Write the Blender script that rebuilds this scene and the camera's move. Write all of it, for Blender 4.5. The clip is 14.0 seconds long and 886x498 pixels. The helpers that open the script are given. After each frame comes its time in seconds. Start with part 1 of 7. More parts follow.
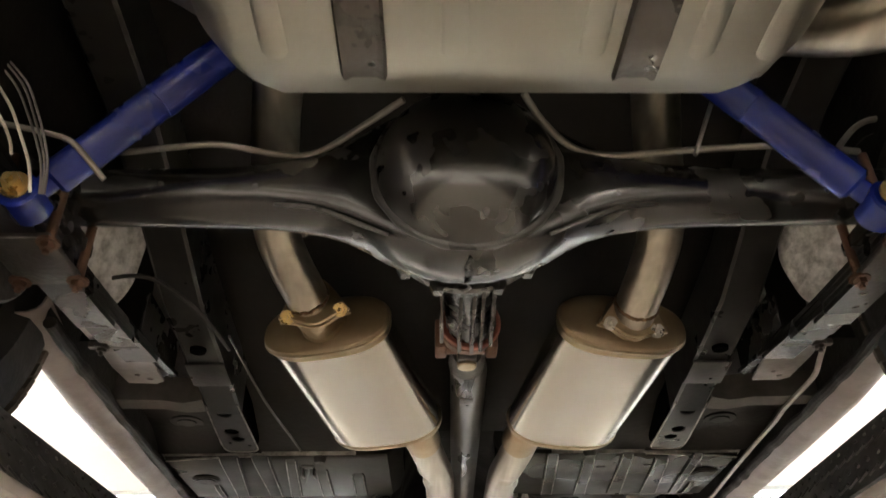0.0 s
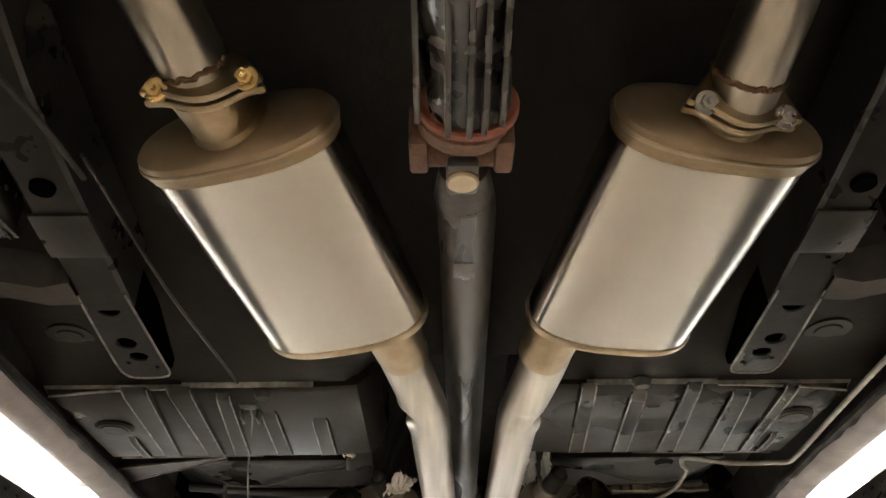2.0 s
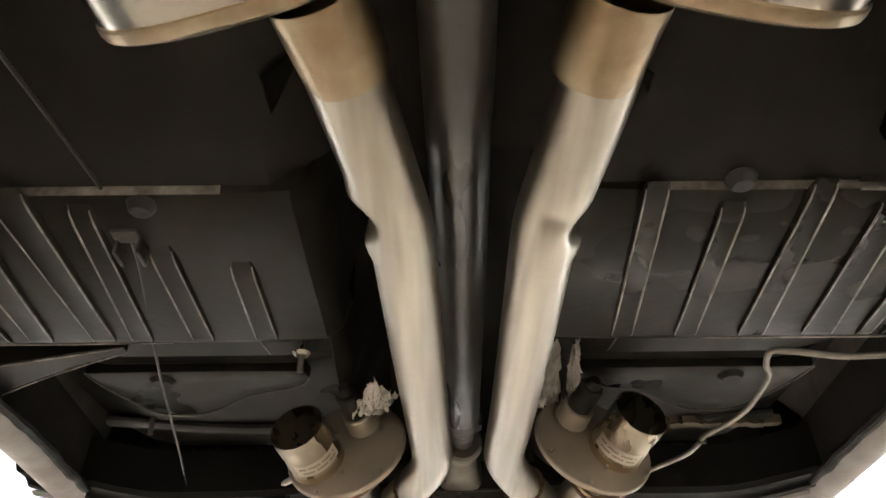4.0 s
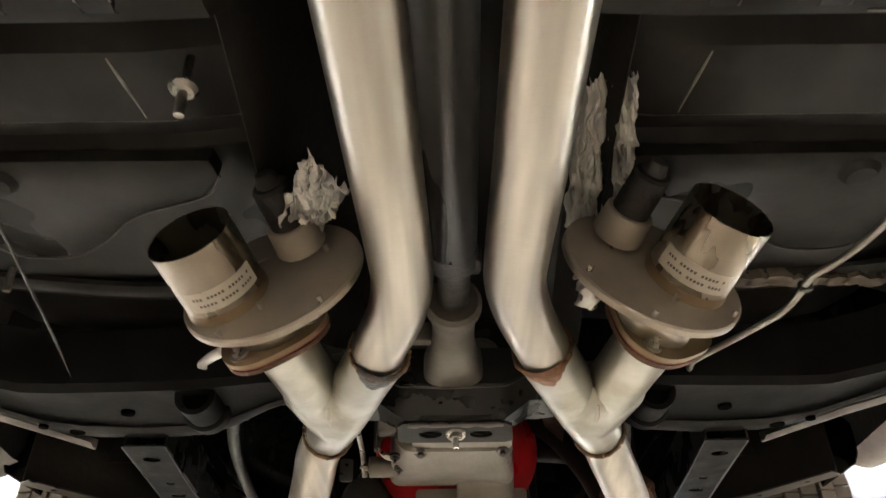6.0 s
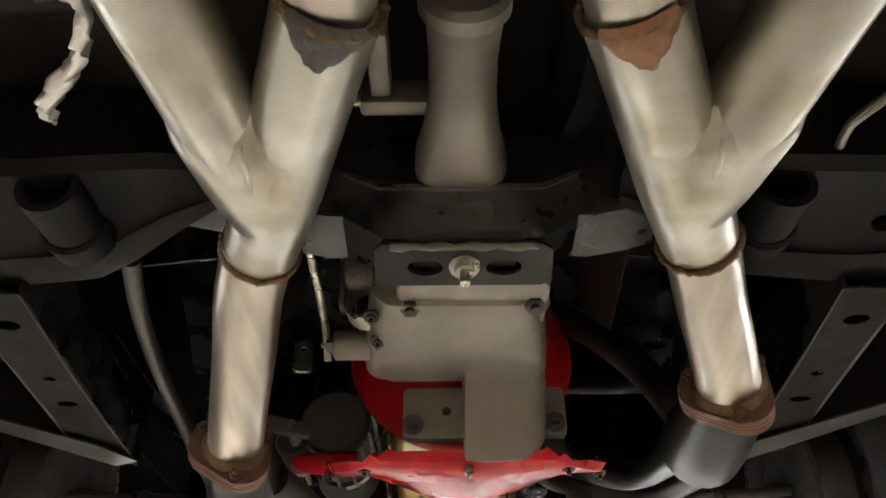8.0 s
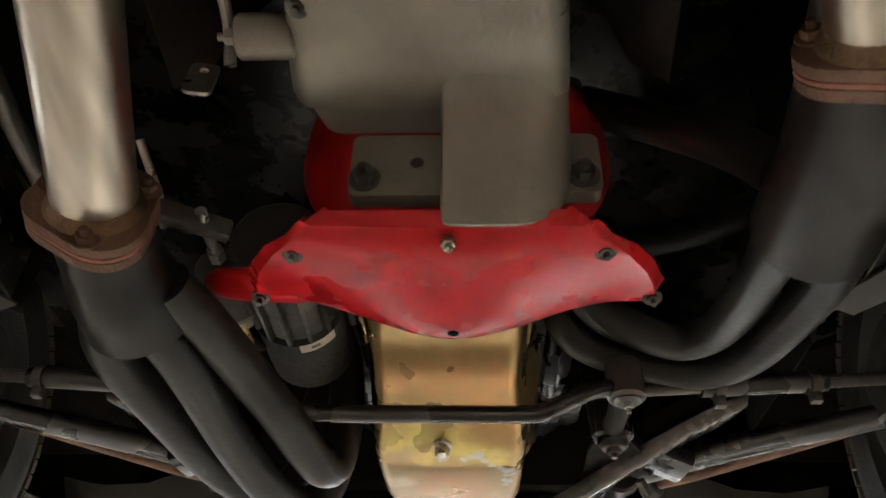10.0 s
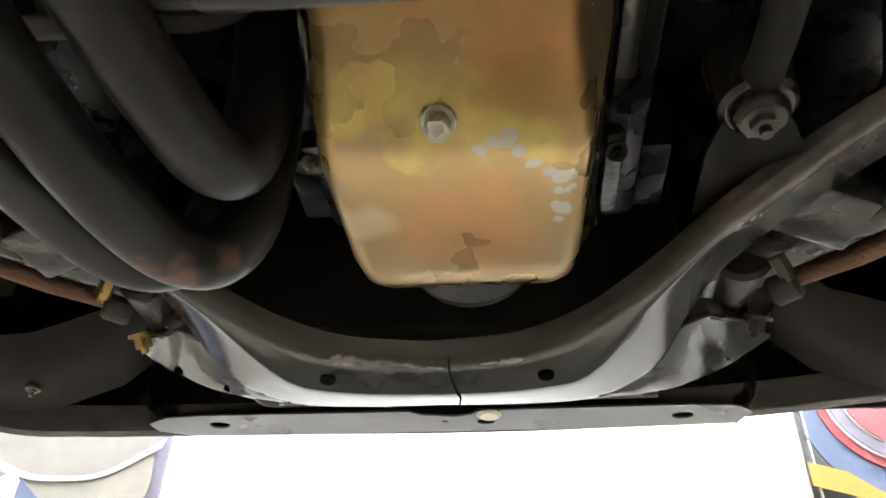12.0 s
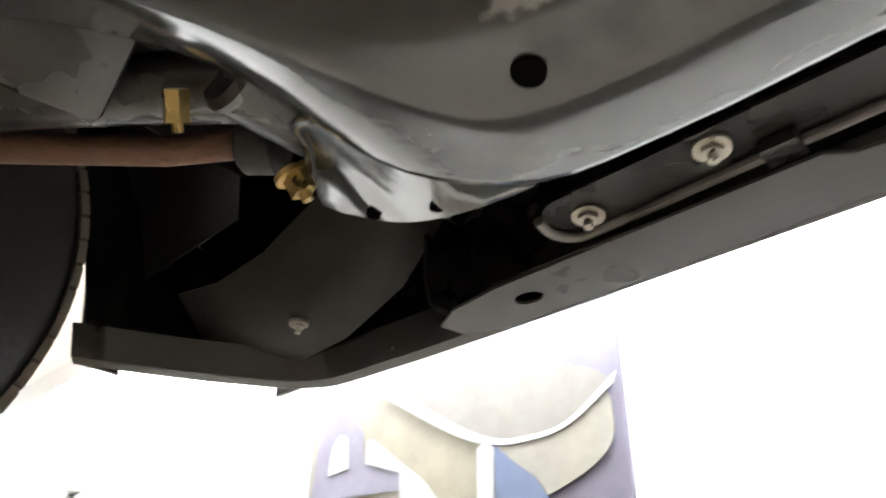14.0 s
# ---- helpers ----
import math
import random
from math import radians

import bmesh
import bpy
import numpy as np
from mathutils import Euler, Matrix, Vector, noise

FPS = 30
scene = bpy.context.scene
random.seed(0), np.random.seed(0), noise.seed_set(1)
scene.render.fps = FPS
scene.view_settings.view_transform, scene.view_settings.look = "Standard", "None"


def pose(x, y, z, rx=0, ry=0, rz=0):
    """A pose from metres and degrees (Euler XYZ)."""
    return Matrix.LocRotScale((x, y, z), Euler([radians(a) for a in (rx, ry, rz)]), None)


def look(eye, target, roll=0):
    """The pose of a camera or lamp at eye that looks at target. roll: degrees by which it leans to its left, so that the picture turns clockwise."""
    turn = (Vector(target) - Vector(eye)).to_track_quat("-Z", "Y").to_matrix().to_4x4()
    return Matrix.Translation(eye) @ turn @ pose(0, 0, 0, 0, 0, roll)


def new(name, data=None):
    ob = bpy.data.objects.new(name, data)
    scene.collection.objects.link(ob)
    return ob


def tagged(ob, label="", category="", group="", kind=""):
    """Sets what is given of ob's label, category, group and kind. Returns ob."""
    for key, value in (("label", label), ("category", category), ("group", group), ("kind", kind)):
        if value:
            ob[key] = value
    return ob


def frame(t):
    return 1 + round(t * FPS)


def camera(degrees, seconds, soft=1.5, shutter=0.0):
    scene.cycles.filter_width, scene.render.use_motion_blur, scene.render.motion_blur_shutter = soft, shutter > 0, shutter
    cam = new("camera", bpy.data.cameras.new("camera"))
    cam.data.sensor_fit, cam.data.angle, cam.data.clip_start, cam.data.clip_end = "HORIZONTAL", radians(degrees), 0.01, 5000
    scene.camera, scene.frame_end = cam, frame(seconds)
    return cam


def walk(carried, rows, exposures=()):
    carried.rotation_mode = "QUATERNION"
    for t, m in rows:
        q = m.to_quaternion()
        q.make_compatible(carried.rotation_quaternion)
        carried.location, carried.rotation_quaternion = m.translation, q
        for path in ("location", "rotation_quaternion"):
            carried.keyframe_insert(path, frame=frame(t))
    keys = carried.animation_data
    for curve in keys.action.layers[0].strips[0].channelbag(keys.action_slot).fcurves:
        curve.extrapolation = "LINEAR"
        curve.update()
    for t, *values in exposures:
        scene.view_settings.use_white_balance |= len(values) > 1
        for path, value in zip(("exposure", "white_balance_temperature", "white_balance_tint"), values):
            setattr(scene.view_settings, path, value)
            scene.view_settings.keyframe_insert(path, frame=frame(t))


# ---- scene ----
cam = camera(59.3, 14.0, 1.5, 0.2)
PATH = [
    (0, (-0.055, -0.035, 1.324), (-0.019, 1.656, 2.391), -0.8),
    (0.5, (-0.045, 0.122, 1.272), (-0.013, 1.808, 2.348), -0.8),
    (1, (-0.017, 0.272, 1.289), (0.012, 1.954, 2.37), -0.8),
    (1.5, (-0.006, 0.379, 1.32), (0.018, 2.059, 2.405), -0.8),
    (2, (-0.021, 0.52, 1.372), (-0.004, 2.199, 2.459), -0.7),
    (2.5, (-0.022, 0.622, 1.384), (-0.008, 2.299, 2.474), -0.8),
    (3, (-0.018, 0.766, 1.384), (-0.001, 2.442, 2.475), -0.9),
    (3.2, (-0.006, 0.833, 1.386), (0.006, 2.508, 2.478), -0.8),
    (5.3, (0.012, 1.377, 1.375), (0.016, 3.051, 2.47), -0.6),
    (5.5, (0.021, 1.436, 1.373), (0.018, 3.115, 2.46), -0.6),
    (6, (0.031, 1.608, 1.382), (0.028, 3.283, 2.474), -0.6),
    (6.5, (0.049, 1.74, 1.381), (0.042, 3.417, 2.472), -0.7),
    (7, (0.053, 1.836, 1.378), (0.046, 3.51, 2.473), -0.7),
    (7.5, (0.049, 1.978, 1.379), (0.039, 3.646, 2.483), -0.7),
    (7.8, (0.028, 2.093, 1.388), (0.037, 3.752, 2.505), -0.8),
    (8, (0.022, 2.139, 1.372), (0.028, 3.78, 2.515), -0.5),
    (8.2, (0.012, 2.178, 1.359), (0.03, 3.807, 2.518), -0.7),
    (10.3, (0.085, 2.672, 1.32), (-0.029, 4.267, 2.52), 2.3),
    (10.5, (0.076, 2.724, 1.318), (-0.045, 4.326, 2.509), 2.4),
    (11, (0.051, 2.873, 1.333), (-0.083, 4.489, 2.504), 2.5),
    (11.5, (0.054, 2.998, 1.326), (-0.074, 4.621, 2.488), 1.7),
    (12, (0.075, 3.159, 1.345), (-0.091, 4.781, 2.503), 1.3),
    (12.5, (0.105, 3.333, 1.383), (-0.097, 4.951, 2.542), 1.3),
    (13, (0.095, 3.465, 1.422), (-0.271, 5.059, 2.574), 0.5),
    (13.2, (0.09, 3.502, 1.425), (-0.41, 5.061, 2.574), 1.0),
    (13.5, (0.08, 3.543, 1.441), (-0.649, 5.034, 2.558), 0.5),
    (14, (0.039, 3.641, 1.447), (-1.155, 4.876, 2.47), 0.9),
]
walk(cam, [(t, look(eye, target, roll)) for t, eye, target, roll in PATH], [(0, 0.85), (1, 1.0), (2, 1.02), (3, 1.15), (5.3, 0.93), (6.5, 0.9), (7.5, 0.85), (8.2, 0.70), (10.5, 0.425), (11.5, 0.415), (12.5, 0.375), (14, 0.3)])

# ---- world, lights ----
world = bpy.data.worlds.new("world")
scene.world = world
world.use_nodes = True
world.node_tree.nodes["Background"].inputs[0].default_value = (0.9, 0.95, 1.0, 1)
world.node_tree.nodes["Background"].inputs[1].default_value = 0.05


def material(name, base, rough=0.5, metal=0.0, second=None, scale=6.0, amount=0.5, fine=90.0, bump=0.15,
             rough_vary=0.12, coat=0.0, stretch=(1, 1, 1), dust=None, dust_amount=0.0, shine=0.5, detail=3):
    """A surface with broad patches between two colours, fine grain in the relief and uneven gloss."""
    m = bpy.data.materials.new(name)
    m.use_nodes = True
    t = m.node_tree
    b = t.nodes["Principled BSDF"]
    co = t.nodes.new("ShaderNodeTexCoord")
    mp = t.nodes.new("ShaderNodeMapping")
    mp.inputs["Scale"].default_value = stretch
    t.links.new(co.outputs["Object"], mp.inputs[0])
    n1 = t.nodes.new("ShaderNodeTexNoise")
    n1.inputs["Scale"].default_value, n1.inputs["Detail"].default_value = scale, detail
    n1.inputs["Roughness"].default_value = 0.65
    n2 = t.nodes.new("ShaderNodeTexNoise")
    n2.inputs["Scale"].default_value, n2.inputs["Detail"].default_value = fine, 4
    for n in (n1, n2):
        t.links.new(mp.outputs[0], n.inputs["Vector"])
    ramp = t.nodes.new("ShaderNodeValToRGB")
    ramp.color_ramp.elements[0].position, ramp.color_ramp.elements[1].position = 0.5 - amount / 2, 0.5 + amount / 2
    t.links.new(n1.outputs[0], ramp.inputs[0])
    second = second or tuple(c * 0.75 for c in base)
    ramp.color_ramp.elements[0].color, ramp.color_ramp.elements[1].color = (*base, 1), (*second, 1)
    colour = ramp.outputs[0]
    if dust:
        n3 = t.nodes.new("ShaderNodeTexNoise")
        n3.inputs["Scale"].default_value, n3.inputs["Detail"].default_value = scale * 2.7, 3
        t.links.new(mp.outputs[0], n3.inputs["Vector"])
        r3 = t.nodes.new("ShaderNodeValToRGB")
        r3.color_ramp.interpolation = "EASE"
        r3.color_ramp.elements[0].position, r3.color_ramp.elements[1].position = 0.40, 0.82
        r3.color_ramp.elements[1].color = (dust_amount, dust_amount, dust_amount, 1)
        t.links.new(n3.outputs[0], r3.inputs[0])
        mix = t.nodes.new("ShaderNodeMixRGB")
        mix.inputs[2].default_value = (*dust, 1)
        t.links.new(r3.outputs[0], mix.inputs[0])
        t.links.new(colour, mix.inputs[1])
        colour = mix.outputs[0]
    t.links.new(colour, b.inputs["Base Color"])
    mr = t.nodes.new("ShaderNodeMapRange")
    mr.interpolation_type = "SMOOTHSTEP"
    mr.inputs[3].default_value, mr.inputs[4].default_value = max(rough - rough_vary, 0.03), min(rough + rough_vary, 1)
    mr.inputs[1].default_value, mr.inputs[2].default_value = 0.3, 0.7
    t.links.new(n1.outputs[0], mr.inputs[0])
    t.links.new(mr.outputs[0], b.inputs["Roughness"])
    b.inputs["Metallic"].default_value = metal
    b.inputs["Coat Roughness"].default_value = 0.12
    b.inputs["Coat Weight"].default_value, b.inputs["Specular IOR Level"].default_value = coat, shine
    if bump < 0.03:
        return m
    bp = t.nodes.new("ShaderNodeBump")
    bp.inputs["Strength"].default_value, bp.inputs["Distance"].default_value = bump, 0.004
    t.links.new(n2.outputs[0], bp.inputs["Height"])
    t.links.new(bp.outputs[0], b.inputs["Normal"])
    return m


def glowing(name, colour, strength):
    m = bpy.data.materials.new(name)
    m.use_nodes = True
    b = m.node_tree.nodes["Principled BSDF"]
    b.inputs["Base Color"].default_value = (0.8, 0.8, 0.8, 1)
    b.inputs["Emission Color"].default_value, b.inputs["Emission Strength"].default_value = (*colour, 1), strength
    return m


STAINLESS = material("brushed stainless steel", (0.53, 0.485, 0.415), 0.33, 1.0, (0.31, 0.275, 0.225), 38, 0.5, 30, 0.0, 0.05, stretch=(1, 0.04, 1), detail=2)
DUMP = material("satin dump tube steel", (0.46, 0.41, 0.34), 0.28, 1.0, (0.36, 0.31, 0.25), 30, 0.5, 30, 0.0, 0.05, stretch=(1, 0.1, 1), detail=2)
DISC = material("dull cutout plate steel", (0.46, 0.41, 0.345), 0.42, 0.45, (0.38, 0.335, 0.275), 9, 0.5, 150, 0.05, 0.06)
MUFFLER = material("satin muffler steel", (0.62, 0.595, 0.54), 0.22, 1.0, (0.54, 0.505, 0.44), 4, 0.8, 260, 0.0, 0.02, stretch=(1, 0.35, 1), detail=2)
HEATED = material("heat browned steel", (0.27, 0.19, 0.11), 0.38, 1.0, (0.42, 0.34, 0.23), 26, 0.5, 120, 0.12, 0.1)
CAP = material("dulled end cap steel", (0.33, 0.25, 0.16), 0.38, 0.45, (0.23, 0.165, 0.10), 12, 0.5, 150, 0.06, 0.07)
RIM = material("browned rim steel", (0.44, 0.37, 0.27), 0.34, 0.85, (0.30, 0.22, 0.13), 22, 0.5, 150, 0.05, 0.06)
# pale tone for worn paint and for highlights painted along pressed edges
WORN_GLINT = material("worn edge with painted glint", (0.40, 0.385, 0.36), 0.4, 0.2, (0.13, 0.12, 0.11), 40, 0.4, 120, 0.1)
RADBAR = material("dusted satin black bar", (0.05, 0.049, 0.047), 0.3, 0.0, (0.068, 0.066, 0.063), 7, 0.9, 90, 0.04, 0.03, coat=0.3)
AXLE = material("satin black axle paint", (0.012, 0.0118, 0.0115), 0.24, 0.0, (0.022, 0.021, 0.0195), 11, 0.5, 90, 0.05, 0.07,
                dust=(0.06, 0.055, 0.05), dust_amount=0.07, coat=0.5, shine=0.7)
DUSTBLACK = material("dust greyed black paint", (0.006, 0.0058, 0.0055), 0.62, 0.0, (0.018, 0.0165, 0.015), 14, 0.4, 90, 0.15, 0.12, shine=0.12)
BEAMGREY = material("dusted grey black plate paint", (0.02, 0.0198, 0.0195), 0.5, 0.0, (0.03, 0.029, 0.028), 12, 0.5, 110, 0.1, 0.08, shine=0.2)
XBEAM = material("satin black crossmember paint", (0.006, 0.006, 0.0062), 0.3, 0.0, (0.011, 0.0105, 0.010), 12, 0.5, 110, 0.06, 0.08,
                 dust=(0.05, 0.047, 0.042), dust_amount=0.14, shine=0.4)
BEAM = material("dull black beam paint", (0.006, 0.006, 0.0065), 0.55, 0.0, (0.010, 0.0098, 0.0095), 10, 0.5, 110, 0.1, 0.1, shine=0.12)
WELDGREY = material("dark grey weld paste", (0.10, 0.095, 0.088), 0.45, 0.5, (0.045, 0.04, 0.036), 45, 0.5, 160, 0.6)
WELDRUST = material("orange rusted weld paste", (0.30, 0.14, 0.06), 0.55, 0.3, (0.16, 0.08, 0.045), 45, 0.5, 160, 0.6)
WELD = material("burnt weld bead", (0.10, 0.065, 0.04), 0.55, 0.7, (0.25, 0.16, 0.09), 60, 0.4, 220, 0.6)
RUST = material("rusty flange", (0.10, 0.050, 0.031), 0.65, 0.3, (0.17, 0.095, 0.062), 40, 0.5, 150, 0.7)
REDRUST = material("red gasket", (0.30, 0.075, 0.045), 0.75, 0.0, (0.16, 0.085, 0.055), 50, 0.5, 150, 0.6)
ZINC = material("zinc plated steel", (0.55, 0.54, 0.49), 0.31, 0.85, (0.34, 0.32, 0.26), 16, 0.75, 26, 0.16, 0.03, detail=4)
BLACK = material("black chassis paint", (0.016, 0.0157, 0.0157), 0.27, 0.0, (0.023, 0.0218, 0.0208), 9, 0.5, 130, 0.12, 0.1,
                 dust=(0.06, 0.055, 0.048), dust_amount=0.14, shine=0.5)
DOME = material("glossy black cover enamel", (0.016, 0.0155, 0.015), 0.27, 0.0, (0.026, 0.025, 0.0235), 9, 0.9, 60, 0.04, 0.05, coat=0.8, shine=0.9)
RAIL = material("dusted black rail paint", (0.017, 0.0165, 0.016), 0.34, 0.0, (0.026, 0.025, 0.024), 11, 0.5, 110, 0.1, 0.08,
                dust=(0.075, 0.07, 0.062), dust_amount=0.2, shine=0.35)
GLOSS = material("glossy black enamel", (0.006, 0.0065, 0.007), 0.22, 0.0, (0.012, 0.012, 0.012), 7, 0.5, 40, 0.05, 0.06, coat=0.15,
                 dust=(0.08, 0.08, 0.075), dust_amount=0.10)
UNDERCOAT = material("dusty black undercoat", (0.017, 0.0158, 0.015), 0.42, 0.0, (0.028, 0.0255, 0.0232), 5, 0.5, 75, 0.25, 0.12,
                     dust=(0.04, 0.036, 0.03), dust_amount=0.2, shine=0.1)
DIRTYFLOOR = material("dust filmed floor pan paint", (0.009, 0.0082, 0.0068), 0.3, 0.0, (0.018, 0.0155, 0.012), 4, 0.6, 60, 0.12, 0.1,
                      dust=(0.06, 0.052, 0.04), dust_amount=0.18, shine=0.12)
FOOT = material("dirt streaked glossy black floor", (0.010, 0.0095, 0.0092), 0.36, 0.0, (0.017, 0.0158, 0.0148), 3.5, 0.5, 50, 0.12, 0.1,
                dust=(0.08, 0.07, 0.058), dust_amount=0.22, shine=0.14, stretch=(1, 0.5, 1))
FOOTPLATE = material("dust greyed floor plate", (0.016, 0.0155, 0.0145), 0.34, 0.0, (0.024, 0.023, 0.021), 5, 0.6, 60, 0.1, 0.08,
                     dust=(0.06, 0.055, 0.048), dust_amount=0.25, shine=0.14)
GREYDUST = material("grey dusted sheet steel", (0.22, 0.21, 0.20), 0.5, 0.1, (0.13, 0.12, 0.115), 9, 0.5, 70, 0.3,
                    dust=(0.05, 0.045, 0.04), dust_amount=0.5)
STONEDUST = material("stone chipped dusty paint", (0.05, 0.047, 0.044), 0.4, 0.0, (0.10, 0.094, 0.088), 24, 0.5, 100, 0.2, 0.1, shine=0.3)
SILVER = material("silver textured undercoat", (0.97, 0.97, 0.97), 0.36, 0.0, (0.38, 0.38, 0.38), 42, 0.35, 60, 1.0)
TUBING = material("black header coating", (0.014, 0.0138, 0.0137), 0.33, 0.0, (0.021, 0.0206, 0.0203), 6, 0.8, 110, 0.12, 0.05,
                  dust=(0.07, 0.064, 0.055), dust_amount=0.04, shine=0.2, detail=3)
CAST = material("cast aluminium case", (0.25, 0.232, 0.20), 0.46, 0.45, (0.185, 0.168, 0.142), 10, 0.6, 150, 0.14, 0.1,
                dust=(0.14, 0.12, 0.10), dust_amount=0.35)
CASTGREY = material("grey cast iron", (0.10, 0.097, 0.093), 0.42, 0.3, (0.06, 0.057, 0.053), 18, 0.5, 100, 0.4)
DARKCAST = material("black painted casting", (0.030, 0.0285, 0.027), 0.28, 0.0, (0.045, 0.042, 0.038), 16, 0.5, 60, 0.35, 0.1, coat=0.3)
RED = material("red enamel", (0.47, 0.008, 0.013), 0.30, 0.0, (0.39, 0.006, 0.010), 7, 0.5, 60, 0.05, 0.07,
               dust=(0.34, 0.02, 0.025), dust_amount=0.15, shine=0.24)
BLUE = material("blue shock absorber paint", (0.008, 0.020, 0.20), 0.24, 0.0, (0.006, 0.015, 0.15), 12, 0.5, 90, 0.04, 0.05, shine=0.45)
RUBBER = material("black rubber", (0.02, 0.019, 0.019), 0.7, 0.0, (0.035, 0.033, 0.031), 20, 0.5, 140, 0.4)
TYRE = material("dusty tyre rubber", (0.10, 0.085, 0.068), 0.85, 0.0, (0.15, 0.125, 0.10), 14, 0.5, 90, 0.5)
BRASS = material("gold passivated bolt", (0.55, 0.41, 0.17), 0.35, 0.95, (0.42, 0.28, 0.12), 40, 0.5, 180, 0.25)
BOLT = material("zinc bolt steel", (0.52, 0.50, 0.46), 0.35, 0.95, (0.36, 0.34, 0.30), 50, 0.5, 160, 0.25)
DARKBOLT = material("dark bolt steel", (0.06, 0.058, 0.055), 0.45, 0.6, (0.11, 0.10, 0.09), 50, 0.5, 160, 0.3)
LINE = material("grey steel brake line", (0.36, 0.35, 0.32), 0.42, 0.7, (0.27, 0.25, 0.22), 20, 0.5, 140, 0.15)
FOIL = material("crumpled aluminium foil", (0.78, 0.77, 0.74), 0.36, 0.75, (0.66, 0.64, 0.60), 20, 0.5, 60, 0.2, 0.08)
TANK = material("galvanised fuel tank", (0.37, 0.355, 0.30), 0.36, 0.85, (0.31, 0.29, 0.245), 3.5, 0.6, 120, 0.08, 0.08)
STRAP = material("dull brown strap steel", (0.07, 0.06, 0.052), 0.36, 0.6, (0.12, 0.104, 0.088), 18, 0.5, 120, 0.3)
SHAFT = material("dark driveshaft steel", (0.030, 0.0275, 0.024), 0.32, 0.2, (0.045, 0.041, 0.035), 12, 0.5, 120, 0.1, stretch=(1, 0.15, 1))
PAINTWORK = material("dull rose grey sill paint", (0.33, 0.29, 0.27), 0.42, 0.0, (0.27, 0.235, 0.215), 10, 0.5, 80, 0.3,
                     dust=(0.13, 0.11, 0.10), dust_amount=0.3)
LABEL = material("white paper label", (0.66, 0.62, 0.54), 0.6, 0.0, (0.58, 0.53, 0.44), 40, 0.5, 120, 0.05)
INK = material("grey print", (0.16, 0.14, 0.12), 0.6)
# lightless black that stands in for the shade inside openings, also the dark seam
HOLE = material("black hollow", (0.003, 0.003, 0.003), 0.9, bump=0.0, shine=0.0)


def tint_patch(m, colour, spots, scale=30.0, ragged=0.5, strength=1.0, rough=None, peak=0.74):
    """Lays a patch of another colour over a material, round the spots (x, y, z, radius, stretch, turn), with ragged edges."""
    t = m.node_tree
    b = t.nodes["Principled BSDF"]
    co = t.nodes.new("ShaderNodeTexCoord")
    n = t.nodes.new("ShaderNodeTexNoise")
    n.inputs["Scale"].default_value, n.inputs["Detail"].default_value = scale, 5
    t.links.new(co.outputs["Object"], n.inputs["Vector"])
    total = None
    for x, y, z, r, *oval_shape in spots:
        far = t.nodes.new("ShaderNodeVectorMath")
        if oval_shape:
            place = t.nodes.new("ShaderNodeMapping")
            place.vector_type = "TEXTURE"
            place.inputs["Location"].default_value = (x, y, z)
            place.inputs["Rotation"].default_value = (0, 0, math.radians(oval_shape[1]))
            place.inputs["Scale"].default_value = (oval_shape[0], 1, 1)
            t.links.new(co.outputs["Object"], place.inputs["Vector"])
            far.operation = "LENGTH"
            t.links.new(place.outputs[0], far.inputs[0])
        else:
            far.operation = "DISTANCE"
            far.inputs[1].default_value = (x, y, z)
            t.links.new(co.outputs["Object"], far.inputs[0])
        near = t.nodes.new("ShaderNodeMapRange")
        near.interpolation_type = "SMOOTHSTEP"
        near.inputs[1].default_value, near.inputs[2].default_value = 0, r * 2.6
        near.inputs[3].default_value, near.inputs[4].default_value = peak, 0
        t.links.new(far.outputs["Value"], near.inputs[0])
        if total is None:
            total = near.outputs[0]
        else:
            top = t.nodes.new("ShaderNodeMath")
            top.operation = "MAXIMUM"
            t.links.new(total, top.inputs[0])
            t.links.new(near.outputs[0], top.inputs[1])
            total = top.outputs[0]
    gate = t.nodes.new("ShaderNodeMath")
    gate.operation, gate.use_clamp, gate.inputs[1].default_value = "MULTIPLY", True, 4.0
    t.links.new(total, gate.inputs[0])
    mad = t.nodes.new("ShaderNodeMath")
    mad.operation = "MULTIPLY_ADD"
    lift = t.nodes.new("ShaderNodeMath")
    lift.operation, lift.inputs[1].default_value = "MULTIPLY", 1.1
    t.links.new(n.outputs[0], lift.inputs[0])
    t.links.new(lift.outputs[0], mad.inputs[0])
    t.links.new(gate.outputs[0], mad.inputs[1])
    t.links.new(total, mad.inputs[2])
    edge = t.nodes.new("ShaderNodeMapRange")
    edge.interpolation_type = "SMOOTHSTEP"
    edge.inputs[1].default_value, edge.inputs[2].default_value = 1.05 - ragged * 0.1, 1.05 + ragged * 0.1
    edge.inputs[4].default_value = strength
    t.links.new(mad.outputs[0], edge.inputs[0])
    mix = t.nodes.new("ShaderNodeMixRGB")
    mix.inputs[2].default_value = (*colour, 1)
    t.links.new(edge.outputs[0], mix.inputs[0])
    t.links.new(b.inputs["Base Color"].links[0].from_socket, mix.inputs[1])
    t.links.new(mix.outputs[0], b.inputs["Base Color"])
    if rough is not None:
        rm = t.nodes.new("ShaderNodeMix")
        t.links.new(edge.outputs[0], rm.inputs[0])
        t.links.new(b.inputs["Roughness"].links[0].from_socket, rm.inputs[2])
        rm.inputs[3].default_value = rough
        t.links.new(rm.outputs[0], b.inputs["Roughness"])
    return m


